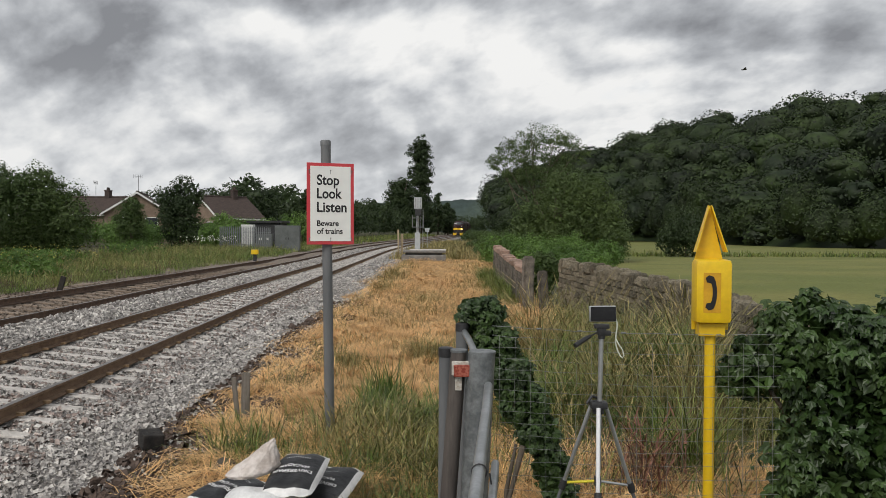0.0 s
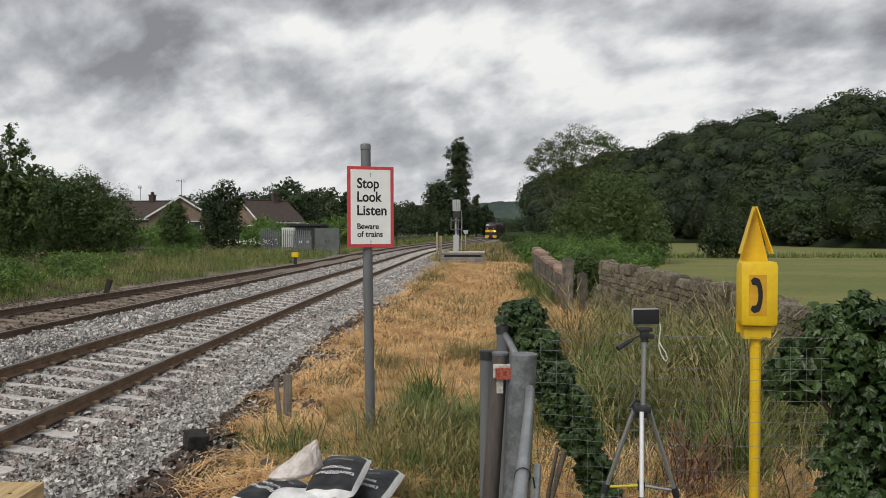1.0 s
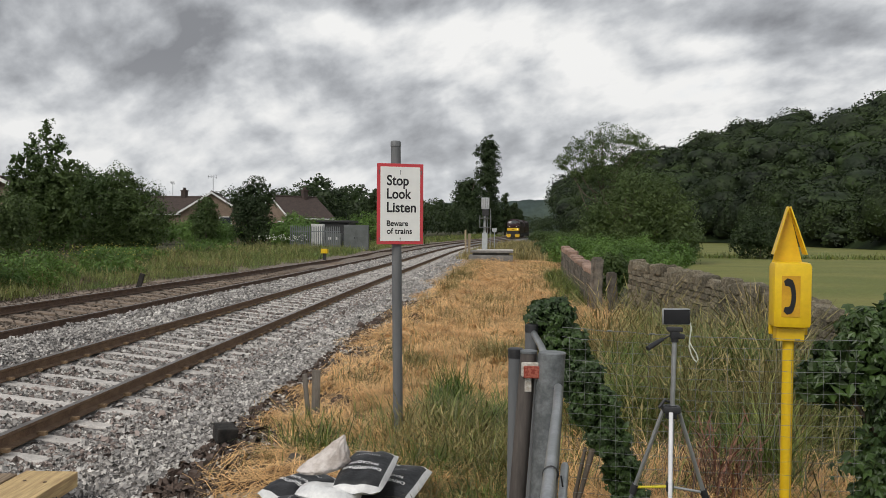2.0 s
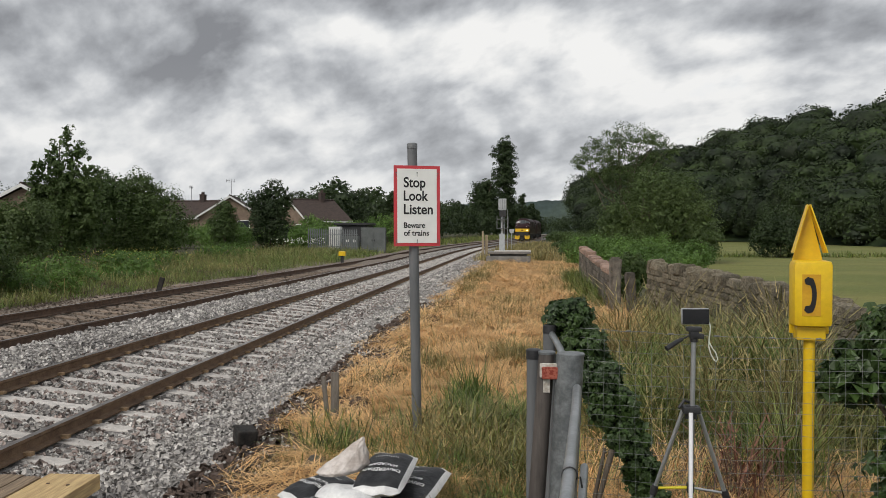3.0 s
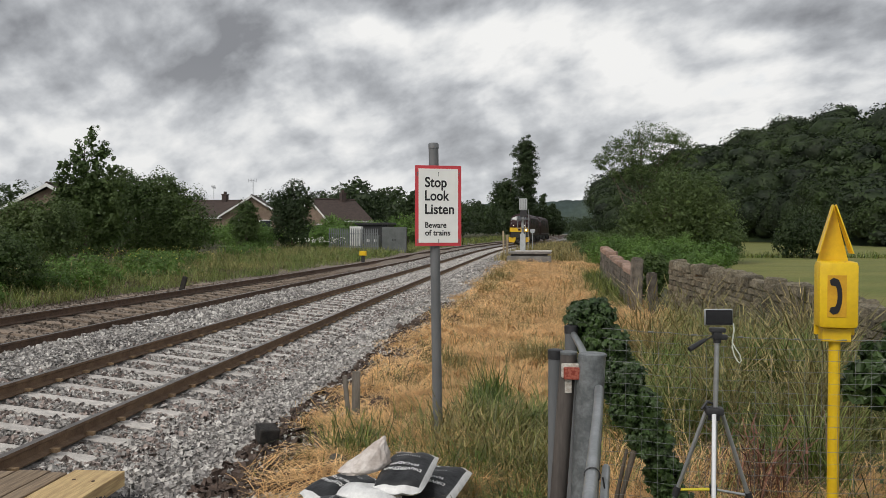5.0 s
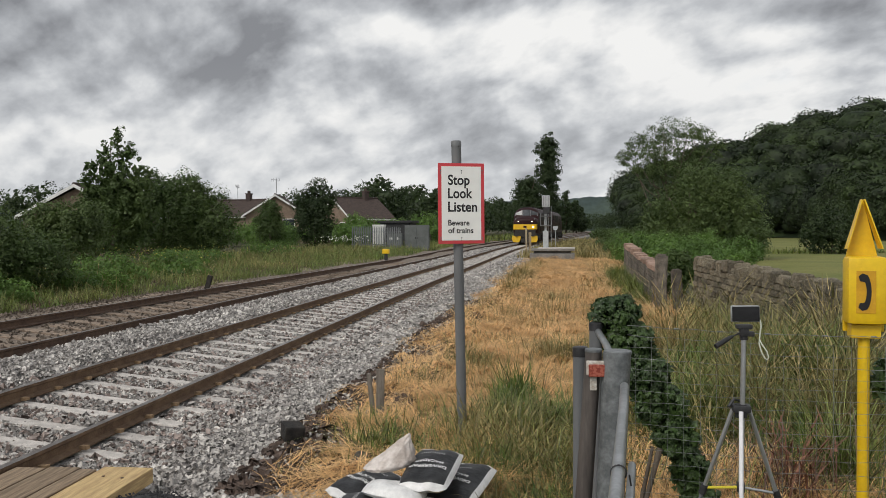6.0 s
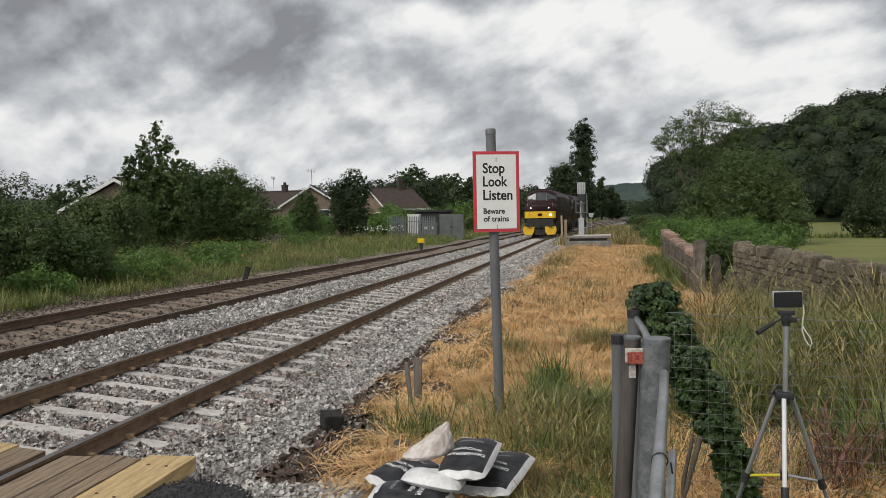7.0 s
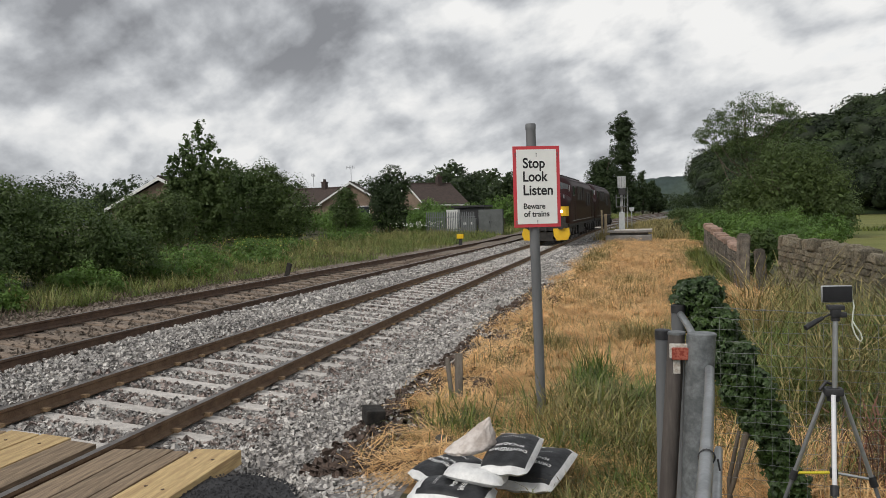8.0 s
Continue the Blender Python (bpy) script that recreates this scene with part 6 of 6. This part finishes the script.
        part("sill_stripe", Geo().box((s * 1.352, L / 2, 1.22), (0.02, L - 3.2, 0.05), 0.0), M_SILVER_TRIM, t)
    wheels = []
    for b in (3.1, L - 3.1):
        for s in (-1, 1):
            part("bogie_frame", Geo().box((s * 1.08, b, 0.72), (0.16, 5.2, 0.34), 0.04).box((s * 1.12, b - 1.8, 0.56), (0.2, 0.5, 0.42), 0.03).box((s * 1.12, b, 0.56), (0.2, 0.5, 0.42), 0.03).box((s * 1.12, b + 1.8, 0.56), (0.2, 0.5, 0.42), 0.03), M_UNDER, t)
        for dy in (-1.85, 0.0, 1.85):
            g = Geo().tube([(-0.85, 0, 0), (0.85, 0, 0)], 0.09, 10)
            for s in (-1, 1):
                g.tube([(s * 0.69, 0, 0), (s * 0.82, 0, 0)], 0.57, 28).tube([(s * 0.665, 0, 0), (s * 0.69, 0, 0)], 0.60, 28)
                for q in range(6):
                    g.box((s * 0.83, 0.34 * math.cos(q * 1.047), 0.34 * math.sin(q * 1.047)), (0.02, 0.1, 0.1), 0.0)
            w = part("wheelset", g, M_WHEEL, t, smooth=40)
            w.matrix_basis = pose(0, b + dy, 0.57)
            wheels.append(w)
    return t, wheels


LEAD, LEAD_WHEELS = loco("locomotive", "dark maroon diesel locomotive with yellow front panel and lit headlamp")
SECOND, SECOND_WHEELS = loco("locomotive", "dark maroon diesel locomotive coupled behind the first one", lead=False)


def train_pose(y):
    """A locomotive with its front at y on the near track."""
    a = Vector((float(line_x(y)), y, float(line_z(y)) + 0.02))
    b = Vector((float(line_x(y + 18)), y + 18, float(line_z(y + 18)) + 0.02))
    d = b - a
    return pose(a.x, a.y, a.z, math.degrees(math.atan2(d.z, d.y)), 0, math.degrees(-math.atan2(d.x, d.y)))


def train_y(t):
    return float(np.interp(t, [0, 1.5, 3.0, 5.0, 6.8, 7.5, 8.0], [212.0, 178.8, 146.5, 106.0, 70.5, 56.5, 46.3]))


# ---- straw, grasses and weeds ----
BLADE = ([(-0.5, 0, 0), (0.5, 0, 0), (0.42, 0.06, 0.5), (-0.42, 0.06, 0.5), (0.06, 0.28, 1.0), (-0.06, 0.28, 1.0)], [(0, 1, 2, 3), (3, 2, 4, 5)])
TALL = ([(-0.5, 0, 0), (0.5, 0, 0), (0.35, 0.05, 0.55), (-0.35, 0.05, 0.55), (0.25, 0.18, 0.86), (-0.25, 0.18, 0.86), (0.9, 0.2, 0.88), (-0.9, 0.2, 0.88), (0.2, 0.34, 1.04), (-0.2, 0.34, 1.04)], [(0, 1, 2, 3), (3, 2, 4, 5), (7, 6, 8, 9)])
ARCH = ([(-0.5, 0, 0), (0.5, 0, 0), (0.42, 0.07, 0.42), (-0.42, 0.07, 0.42), (0.3, 0.27, 0.76), (-0.3, 0.27, 0.76), (0.05, 0.62, 0.90), (-0.05, 0.62, 0.90)], [(0, 1, 2, 3), (3, 2, 4, 5), (5, 4, 6, 7)])
LITTER = ([(-0.5, -0.5, 0), (0.5, -0.5, 0), (0.5, 0.0, 0.10), (-0.5, 0.0, 0.10), (0.4, 0.5, 0.02), (-0.4, 0.5, 0.02)], [(0, 1, 2, 3), (3, 2, 4, 5)])


def noise_field(x, y, f, seed):
    """Smooth waves in -1..1, uneven enough for patches."""
    s = seed * 1.7
    return (np.sin(x * f * 2.1 + s) * np.cos(y * f * 1.3 + 2 * s) + np.sin(x * f * 0.9 - y * f * 1.9 + 3 * s) + 0.6 * np.sin(x * f * 4.3 + y * f * 3.7 + s)) / 2.2


def sward(name, x, y, height, width, mat, label, seed, template=BLADE, lean=0.35, parent_kind="stuff", category="grass"):
    """Upright blades at the places given."""
    rng = np.random.default_rng(seed)
    if width < 0.0078:
        # near blades: fewer and broader
        x, y, width = x[::2], y[::2], width * 1.6
    n = len(x)
    z = np.maximum(ground_z(x, y), -5) - 0.02
    rot = turns_z(rng.uniform(0, 6.283, n), -np.abs(rng.normal(0, lean, n)))
    h = height * rng.uniform(0.5, 1.2, n) * (0.85 + 0.45 * noise_field(x, y, 1.1, seed % 7))
    scale = np.stack([width * rng.uniform(0.7, 1.3, n), h, h], 1)
    ob = new(name, scatter_mesh(name, *template, np.stack([x, y, z], 1), rot, scale, mat))
    return tagged(ob, label, category, kind=parent_kind)


def patches(n, x0, x1, y0, y1, seed, clump=0.0, bias=1.0):
    """n places in a rectangle, in tufts if clump is a radius."""
    rng = np.random.default_rng(seed)
    if clump:
        m = max(1, n // 28)
        cx, cy = rng.uniform(x0, x1, m), y0 + (y1 - y0) * rng.random(m) ** bias
        k = rng.integers(0, m, n)
        return cx[k] + rng.normal(0, clump, n), cy[k] + rng.normal(0, clump, n)
    return rng.uniform(x0, x1, n), y0 + (y1 - y0) * rng.random(n) ** bias


def keep(x, y, ok):
    return x[ok], y[ok]


def on_straw(x, y):
    u = line_x(y) + 0.7525 - x
    return (u < straw_edge(y) + 0.15 * np.sin(y * 3.1) + 0.1 * np.sin(y * 7.3)) & (x < rough_edge(y)) & (y > 5.6)


def straw_layer(name, n, x0, x1, y0, y1, size, seed, bias):
    rng = np.random.default_rng(seed)
    x, y = patches(n, x0, x1, y0, y1, seed, 0.0, bias)
    ok = on_straw(x, y) & (noise_field(x, y, 0.7, seed) > -0.55)
    x, y = x[ok], y[ok]
    n = len(x)
    mound = 0.03 + 0.05 * np.clip(noise_field(x, y, 0.9, 4) + 0.35, 0, 1)
    z = ground_z(x, y) + mound * rng.random(n)
    rot = turns_z(rng.uniform(0, 6.283, n), rng.normal(0, 0.16, n))
    length = size * rng.uniform(0.5, 1.5, n)
    scale = np.stack([0.0048 * rng.uniform(0.6, 1.4, n) * (1 + y / 26), length, length], 1)
    ob = new(name, scatter_mesh(name, *LITTER, np.stack([x, y, z], 1), rot, scale, M_STRAW))
    return tagged(ob, "loose golden cut straw lying over the verge", "straw", kind="stuff")


straw_layer("straw", 30000, -3.6, 3.0, 5.8, 16, 0.17, 81, 1.3)
straw_layer("straw", 24000, -3.6, 3.2, 15, 34, 0.2, 82, 1.2)


def straw_mats(name, mats, per, x0, x1, y0, y1, size, radius, height, seed, bias=1.3, verge=True):
    """Swathes of cut straw: each lies its own way and is piled a little higher in the middle."""
    rng = np.random.default_rng(seed)
    cx, cy = patches(mats, x0, x1, y0, y1, seed, 0.0, bias)
    if verge:
        cx, cy = keep(cx, cy, on_straw(cx, cy))
    m = len(cx)
    way, tall, wide = rng.uniform(0, 6.283, m), height * rng.uniform(0.3, 1.3, m), radius * rng.uniform(0.5, 1.4, m)
    k = np.repeat(np.arange(m), per)
    a, b = rng.normal(0, 1, m * per), rng.normal(0, 0.5, m * per)
    x = cx[k] + wide[k] * (-a * np.sin(way[k]) + b * np.cos(way[k]))
    y = cy[k] + wide[k] * (a * np.cos(way[k]) + b * np.sin(way[k]))
    z = ground_z(x, y) + 0.01 + tall[k] * np.exp(-0.5 * (a * a + 4 * b * b)) * rng.uniform(0.5, 1.0, len(k))
    rot = turns_z(way[k] + rng.normal(0, 0.45, len(k)), rng.normal(0, 0.22, len(k)) - 0.35 * a * tall[k] / wide[k])
    length = size * rng.uniform(0.5, 1.5, len(k))
    scale = np.stack([0.0040 * rng.uniform(0.6, 1.4, len(k)) * (1 + y / 22), length, length], 1)
    ob = new(name, scatter_mesh(name, *LITTER, np.stack([x, y, z], 1), rot, scale, M_STRAW))
    return tagged(ob, "piled swathes of golden cut straw on the verge", "straw", kind="stuff")


straw_mats("straw", 560, 75, -3.2, 2.6, 6.0, 17, 0.36, 0.24, 0.14, 281)
straw_mats("straw", 90, 75, 0.4, 2.7, 4.9, 6.4, 0.36, 0.2, 0.22, 284, 1.0, False)
straw_mats("straw", 40, 90, 1.9, 2.9, 14.5, 20, 0.4, 0.3, 0.3, 285, 1.0, False)
straw_mats("straw", 440, 52, -3.4, 3.1, 15, 34, 0.46, 0.36, 0.18, 282)
straw_mats("straw", 190, 36, -3.6, 3.0, 33, 52, 0.4, 0.5, 0.2, 283)
straw_layer("straw", 14000, -4.0, 3.2, 33, 56, 0.24, 83, 1.0)

# tufts round the sign's foot and along the ballast's edge
x, y = patches(6200, -1.2, 0.1, 6.0, 8.8, 84, 0.13)
sward("tall_grass", x, y, 0.40, 0.0042, M_GRASS, "tangled green grass tufts beside the sign post", 84, ARCH, 0.55)
x, y = patches(4600, -1.1, 0.2, 5.9, 8.4, 85, 0.13)
sward("seeding_grass", x, y, 0.46, 0.0042, M_SEED_GRASS, "straw-brown seeding grass beside the sign post", 85, TALL, 0.5)
x, y = patches(7000, -1.2, 0.3, 5.6, 8.6, 184, 0.14)
sward("dead_stems", x, y, 0.32, 0.0045, M_STRAW, "pale dead grass tangled round the sign post", 184, ARCH, 0.95)
x, y = patches(1500, -0.85, -0.5, 8.4, 9.6, 86, 0.08)
sward("tall_grass", x, y, 0.55, 0.006, M_GRASS, "bright green grass clump behind the sign", 86)
x, y = patches(1500, -2.3, -1.2, 6.6, 8.6, 87, 0.10)
sward("tall_grass", x, y, 0.34, 0.004, M_GRASS, "thin green grass at the edge of the ballast", 87, ARCH, 0.5)
x, y = patches(6500, -0.9, 0.5, 4.6, 6.4, 88, 0.12)
sward("seeding_grass", x, y, 0.26, 0.004, M_SEED_GRASS, "dry brown grass in front of the gate", 88, ARCH, 0.7)
x, y = patches(5000, -0.9, 0.5, 4.6, 6.4, 188, 0.12)
sward("dead_stems", x, y, 0.22, 0.004, M_STRAW, "pale dead grass stems beside the bags", 188, ARCH, 0.9)
x, y = patches(3200, -0.8, 0.4, 4.8, 6.6, 89, 0.10)
sward("tall_grass", x, y, 0.20, 0.005, M_GRASS, "short green grass beside the bags", 89, ARCH, 0.6)
x, y = patches(3600, -2.6, 2.0, 10, 28, 90, 0.16)
x, y = keep(x, y, on_straw(x, y))
sward("seeding_grass", x, y, 0.32, 0.008, M_SEED_GRASS, "scattered tufts of brown grass in the straw", 90, TALL)
x, y = patches(1500, -2.6, -1.6, 28, 50, 91, 0.25)
x, y = keep(x, y, on_straw(x, y))
sward("seeding_grass", x, y, 0.38, 0.012, M_SEED_GRASS, "dry tall grass near the ballast's edge", 91, ARCH, 0.5)
x, y = patches(2200, 0.6, 2.2, 24, 50, 191, 0.3)
sward("seeding_grass", x, y, 0.38, 0.012, M_SEED_GRASS, "dry tall grass beside the parapet", 191, ARCH, 0.5)
for cx, cy, n, hh, sd in ((-0.35, 7.7, 1900, 0.62, 301), (-0.05, 6.9, 1500, 0.5, 302), (-0.6, 6.6, 1300, 0.42, 303), (0.1, 8.3, 900, 0.5, 304), (-1.75, 7.3, 700, 0.42, 305), (-1.35, 6.9, 600, 0.36, 306), (-0.25, 5.9, 900, 0.34, 307)):
    rng = np.random.default_rng(sd)
    sward("tall_grass", cx + rng.normal(0, 0.2, n), cy + rng.normal(0, 0.22, n), hh, 0.0055, M_GRASS, "lush arching tussock of green grass near the sign post", sd, ARCH, 0.5)
for cx, cy, n, hh, sd in ((-0.2, 13.2, 900, 0.42, 311), (0.75, 14.6, 900, 0.42, 312), (-1.5, 12.2, 500, 0.34, 313), (1.3, 19.5, 500, 0.42, 314), (-0.6, 23, 400, 0.4, 315), (-1.9, 27, 500, 0.5, 316), (-2.0, 33, 600, 0.6, 317)):
    rng = np.random.default_rng(sd)
    sward("seeding_grass", cx + rng.normal(0, 0.28, n), cy + rng.normal(0, 0.4, n), hh, 0.009, M_SEED_GRASS, "brownish green tussock left standing in the cut straw", sd, ARCH, 0.5)
x, y = patches(3200, 1.7, 2.2, 23, 37, 192, 0.18)
sward("tall_grass", x, y, 0.75, 0.012, M_GRASS, "green grass growing against the parapet", 192, ARCH, 0.35)
# behind the wire fence
x, y = patches(8500, 0.9, 4.2, 8.0, 12.0, 92, 0.16)
sward("tall_grass", x, y, 0.70, 0.0065, M_GRASS, "dense tall green grass behind the wire fence", 92, ARCH, 0.4)
x, y = patches(3600, 0.7, 4.2, 7.6, 12, 93, 0.16)
sward("seeding_grass", x, y, 0.75, 0.006, M_SEED_GRASS, "seeding brown grass stems behind the wire fence", 93, TALL, 0.45)
x, y = patches(17000, 0.35, 3.0, 5.0, 7.4, 94, 0.14)
sward("dead_stems", x, y, 0.42, 0.0045, M_STRAW, "dry straw-coloured stems at the foot of the fence", 94, ARCH, 0.85)
M_TWIG = material("dead_brown_twig", (0.17, 0.115, 0.085), (0.11, 0.08, 0.06), scale=5, rough=0.9, bump=0, island=0.3)
x, y = patches(900, 1.1, 2.0, 6.3, 7.2, 194, 0.2)
sward("dead_stems", x, y, 0.62, 0.006, M_TWIG, "tangle of dead brown weed stems behind the fence", 194, ARCH, 0.75)
M_DOCK = material("reddish_dock_stem", (0.21, 0.095, 0.06), (0.13, 0.06, 0.04), scale=5, rough=0.85, bump=0, island=0.35)
rng = np.random.default_rng(321)
sward("dock_stems", 1.62 + rng.normal(0, 0.13, 320), 6.5 + rng.normal(0, 0.25, 320), 0.8, 0.006, M_DOCK, "reddish brown dock stems gone to seed", 321, TALL, 0.35)
x, y = patches(1500, 0.5, 2.6, 5.6, 8.0, 195, 0.10)
sward("tall_grass", x, y, 0.6, 0.006, M_GRASS, "green grass tufts among the dry stems", 195, ARCH, 0.4)
x, y = patches(3400, 0.4, 2.4, 4.3, 5.4, 95, 0.08)
sward("tall_grass", x, y, 0.30, 0.0045, M_GRASS, "green grass at the foot of the fence", 95, ARCH, 0.5)
x, y = patches(11000, 1.9, 4.3, 10, 22, 96, 0.22)
x, y = keep(x, y, (x > rough_edge(y) + 0.35) & (x < np.interp(y, [8, 10.4, 12, 14.5, 16, 18, 20.3, 23], [4.2, 4.1, 4.0, 3.7, 3.35, 3.0, 2.75, 2.6])))
sward("tall_grass", x, y, np.interp(y, [10, 13, 16, 22], [1.25, 1.15, 0.9, 0.55]), 0.009, M_GRASS, "tall green grass at the foot of the stone wall", 96, ARCH, 0.4)
x, y = patches(3000, 1.7, 3.6, 10.5, 22, 97, 0.2)
x, y = keep(x, y, (x > rough_edge(y) + 0.35) & (x < np.interp(y, [8, 10.4, 12, 14.5, 16, 18, 20.3, 23], [4.2, 4.1, 4.0, 3.7, 3.35, 3.0, 2.75, 2.6])))
sward("seeding_grass", x, y, np.interp(y, [10, 13, 16, 22], [1.25, 1.15, 0.9, 0.55]), 0.008, M_SEED_GRASS, "dry tall grass at the foot of the stone wall", 97, TALL)
x, y = patches(9000, 2.4, 9.0, 54, 120, 196, 0.5, 1.4)
x, y = x + line_x(y), np.maximum(y, 54)
sward("bank_grass", x, y, 0.6, 0.04, M_SEED_GRASS, "rough grass on the meadow side of the line", 196)
# tussocks of several greens, each with its own height
rng = np.random.default_rng(331)
for k in range(46):
    cx, cy = rng.uniform(0.75, 3.9), 6.6 + 6.5 * rng.random() ** 0.8
    if cx > 0.75 + 0.33 * cy:
        cx = 0.75 + 0.33 * cy * rng.random()
    n = int(rng.uniform(220, 420))
    spread = rng.uniform(0.10, 0.2)
    mat, word = ((M_GRASS, "dark green"), (M_BANK_GRASS, "fresh green"), (M_BRAMBLE, "bright green"), (M_SEED_GRASS, "straw-tipped"))[k % 4]
    sward("grass_tussock", cx + rng.normal(0, spread, n), cy + rng.normal(0, spread, n), rng.uniform(0.55, 1.05) * (1.25 if cx > 2.4 else 1.0), 0.0085, mat, "%s arching grass tussock behind the wire fence" % word, 331 + k, TALL if k % 4 == 3 else ARCH, 0.42)
x, y = patches(5000, 17, 75, 92, 95, 341, 0.8)
sward("bank_grass", x, y, 0.75, 0.07, M_GRASS, "strip of long dark grass across the meadow", 341, BLADE, 0.5)
# the far bank
def bank(n, u0, u1, y0, y1, seed, clump, bias=1.0):
    u, y = patches(n, u0, u1, y0, y1, seed, clump, bias)
    y = np.clip(y, 8, 230)
    verge = np.interp(y, [8, 24, 40, 70], [7.1, 6.6, 6.05, 5.9])
    u = np.where(u < verge, verge + np.abs(u - verge) * 0.3, u)
    return line_x(y) + 0.7525 - u, y


x, y = bank(24000, 8.6, 16, 20, 66, 98, 0.4)
sward("bank_grass", x, y, 0.62, 0.015, M_BANK_GRASS, "long green grass on the bank beside the far track", 98, BLADE, 0.55)
x, y = bank(3200, 8.3, 14, 20, 60, 99, 0.4)
sward("bank_grass", x, y, 0.72, 0.011, M_SEED_GRASS, "seeding grass on the bank beside the far track", 99, TALL, 0.5)
x, y = bank(24000, 6.0, 9.4, 14, 76, 298, 0.35)
sward("bank_grass", x, y, 0.40, 0.014, M_BANK_GRASS, "short green grass and weeds along the far ballast", 298, BLADE, 0.6)
x, y = bank(4500, 7.3, 9.4, 14, 64, 299, 0.35)
sward("seeding_grass", x, y, 0.42, 0.012, M_SEED_GRASS, "dry seeding grass along the far ballast", 299, TALL, 0.6)
x, y = bank(16000, 6.3, 13, 44, 95, 198, 0.5)
sward("bank_grass", x, y, 0.5, 0.03, M_BANK_GRASS, "green grass on the bank near the cabinets", 198, BLADE, 0.5)
x, y = bank(6000, 6.8, 8.4, 11, 40, 100, 0.2)
sward("dead_stems", x, y, 0.2, 0.018, M_TWIG, "dry brown weeds along the far ballast", 100, BLADE, 0.6)
x, y = bank(9000, 8.2, 10.4, 9, 24, 101, 0.25)
sward("bank_grass", x, y, 0.45, 0.016, M_GRASS, "weeds at the foot of the hedge", 101)
x, y = bank(7000, 5.9, 12, 85, 210, 398, 1.0)
sward("bank_grass", x, y, 0.7, 0.08, M_GRASS, "rough grass between the trees and the far track", 398, BLADE, 0.5)
M_PETAL = material("white_umbel", (0.72, 0.74, 0.66), (0.6, 0.64, 0.5), scale=5, rough=0.8, bump=0)
rng = np.random.default_rng(55)
n = 130
p = np.stack([rng.normal(-14.0, 0.6, n), rng.normal(50, 1.6, n), rng.uniform(1.25, 1.6, n)], 1)
tagged(new("cow_parsley", scatter_mesh("cow_parsley", *LEAF, p, random_turns(n, rng), rng.uniform(0.06, 0.13, n), M_PETAL)), "white flowering umbels in the bank grass", "flowers", kind="stuff")
n = 500
p = np.stack([rng.normal(-17.0, 1.6, n), rng.normal(33, 3.0, n), rng.uniform(0.75, 1.25, n)], 1)
M_YPETAL = material("yellow_flower", (0.55, 0.50, 0.10), (0.45, 0.42, 0.1), scale=5, rough=0.8, bump=0)
tagged(new("yellow_flowers", scatter_mesh("yellow_flowers", *LEAF, p, random_turns(n, rng), rng.uniform(0.03, 0.07, n), M_YPETAL)), "yellow flower heads in the bank grass", "flowers", kind="stuff")

# dug earth and big stones at the ballast's edge
rng = np.random.default_rng(44)
for k, (x, y, s) in enumerate([(-3.0, 18.6, 0.16), (-3.2, 17.6, 0.13), (-2.85, 19.4, 0.12), (-3.05, 16.2, 0.1), (-2.75, 12.6, 0.10), (-1.78, 6.7, 0.13), (-2.9, 20.4, 0.18)]):
    me = rough_block(k, 0.3)
    me.materials.append(M_SOIL if k < 4 else M_STONE)
    ob = new("boulder", me)
    ob.matrix_basis = pose(x, y, gz(x, y) + s * 0.2, k * 23, k * 31, k * 50) @ Matrix.Diagonal((s * 1.6, s * 1.2, s, 1))
    tagged(ob, "dark earthy lump at the ballast's edge" if k < 4 else "grey stone at the ballast's edge", "stone", "lumps by the ballast")
tagged(part("ballast_stones", stones("ballast_stones", -2.95, -1.75, 6.2, 24, 4600, 0.036, M_SOIL, 14, lift=0.014), None, BED, "dark earthy clods"), kind="stuff")

# a bird far off
bird = thing("bird", "dark bird flying over the meadow", "bird", pose(0, 0, 0))
M_BIRD = material("dark_plumage", (0.05, 0.05, 0.05), scale=20, rough=0.8)
part("body", Geo().tube([(-0.09, 0, 0), (-0.03, 0, 0.004), (0.04, 0, 0), (0.1, 0, -0.006)], [0.01, 0.025, 0.025, 0.007], 8), M_BIRD, bird, smooth="all")
for s in (-1, 1):
    part("wing", Geo().add([(-0.04, 0, 0.008), (0.035, 0, 0.008), (0.014, s * 0.15, 0.04), (-0.03, s * 0.17, 0.035), (-0.04, 0, 0.0), (0.035, 0, 0.0), (0.014, s * 0.15, 0.036), (-0.03, s * 0.17, 0.031)], [(0, 1, 2, 3), (7, 6, 5, 4), (0, 4, 5, 1), (1, 5, 6, 2), (2, 6, 7, 3), (3, 7, 4, 0)]), M_BIRD, bird)


def motions():
    times = [k * 0.5 for k in range(17)]
    walk(LEAD, [(t, train_pose(train_y(t))) for t in times])
    walk(SECOND, [(t, train_pose(train_y(t) + 18.9)) for t in times])
    for w in LEAD_WHEELS + SECOND_WHEELS:
        at = w.matrix_basis.translation.copy()
        walk(w, [(k / 30, pose(at.x, at.y, at.z, math.degrees((212.0 - train_y(k / 30)) / 0.57))) for k in range(241)])
    walk(bird, [(t, pose(9.12 + 18.4 * t, 25 + 2 * t, 6.9 + 5.6 * t, 0, -12, 0)) for t in (0.0, 1.0, 4.0, 8.0)])


motions()
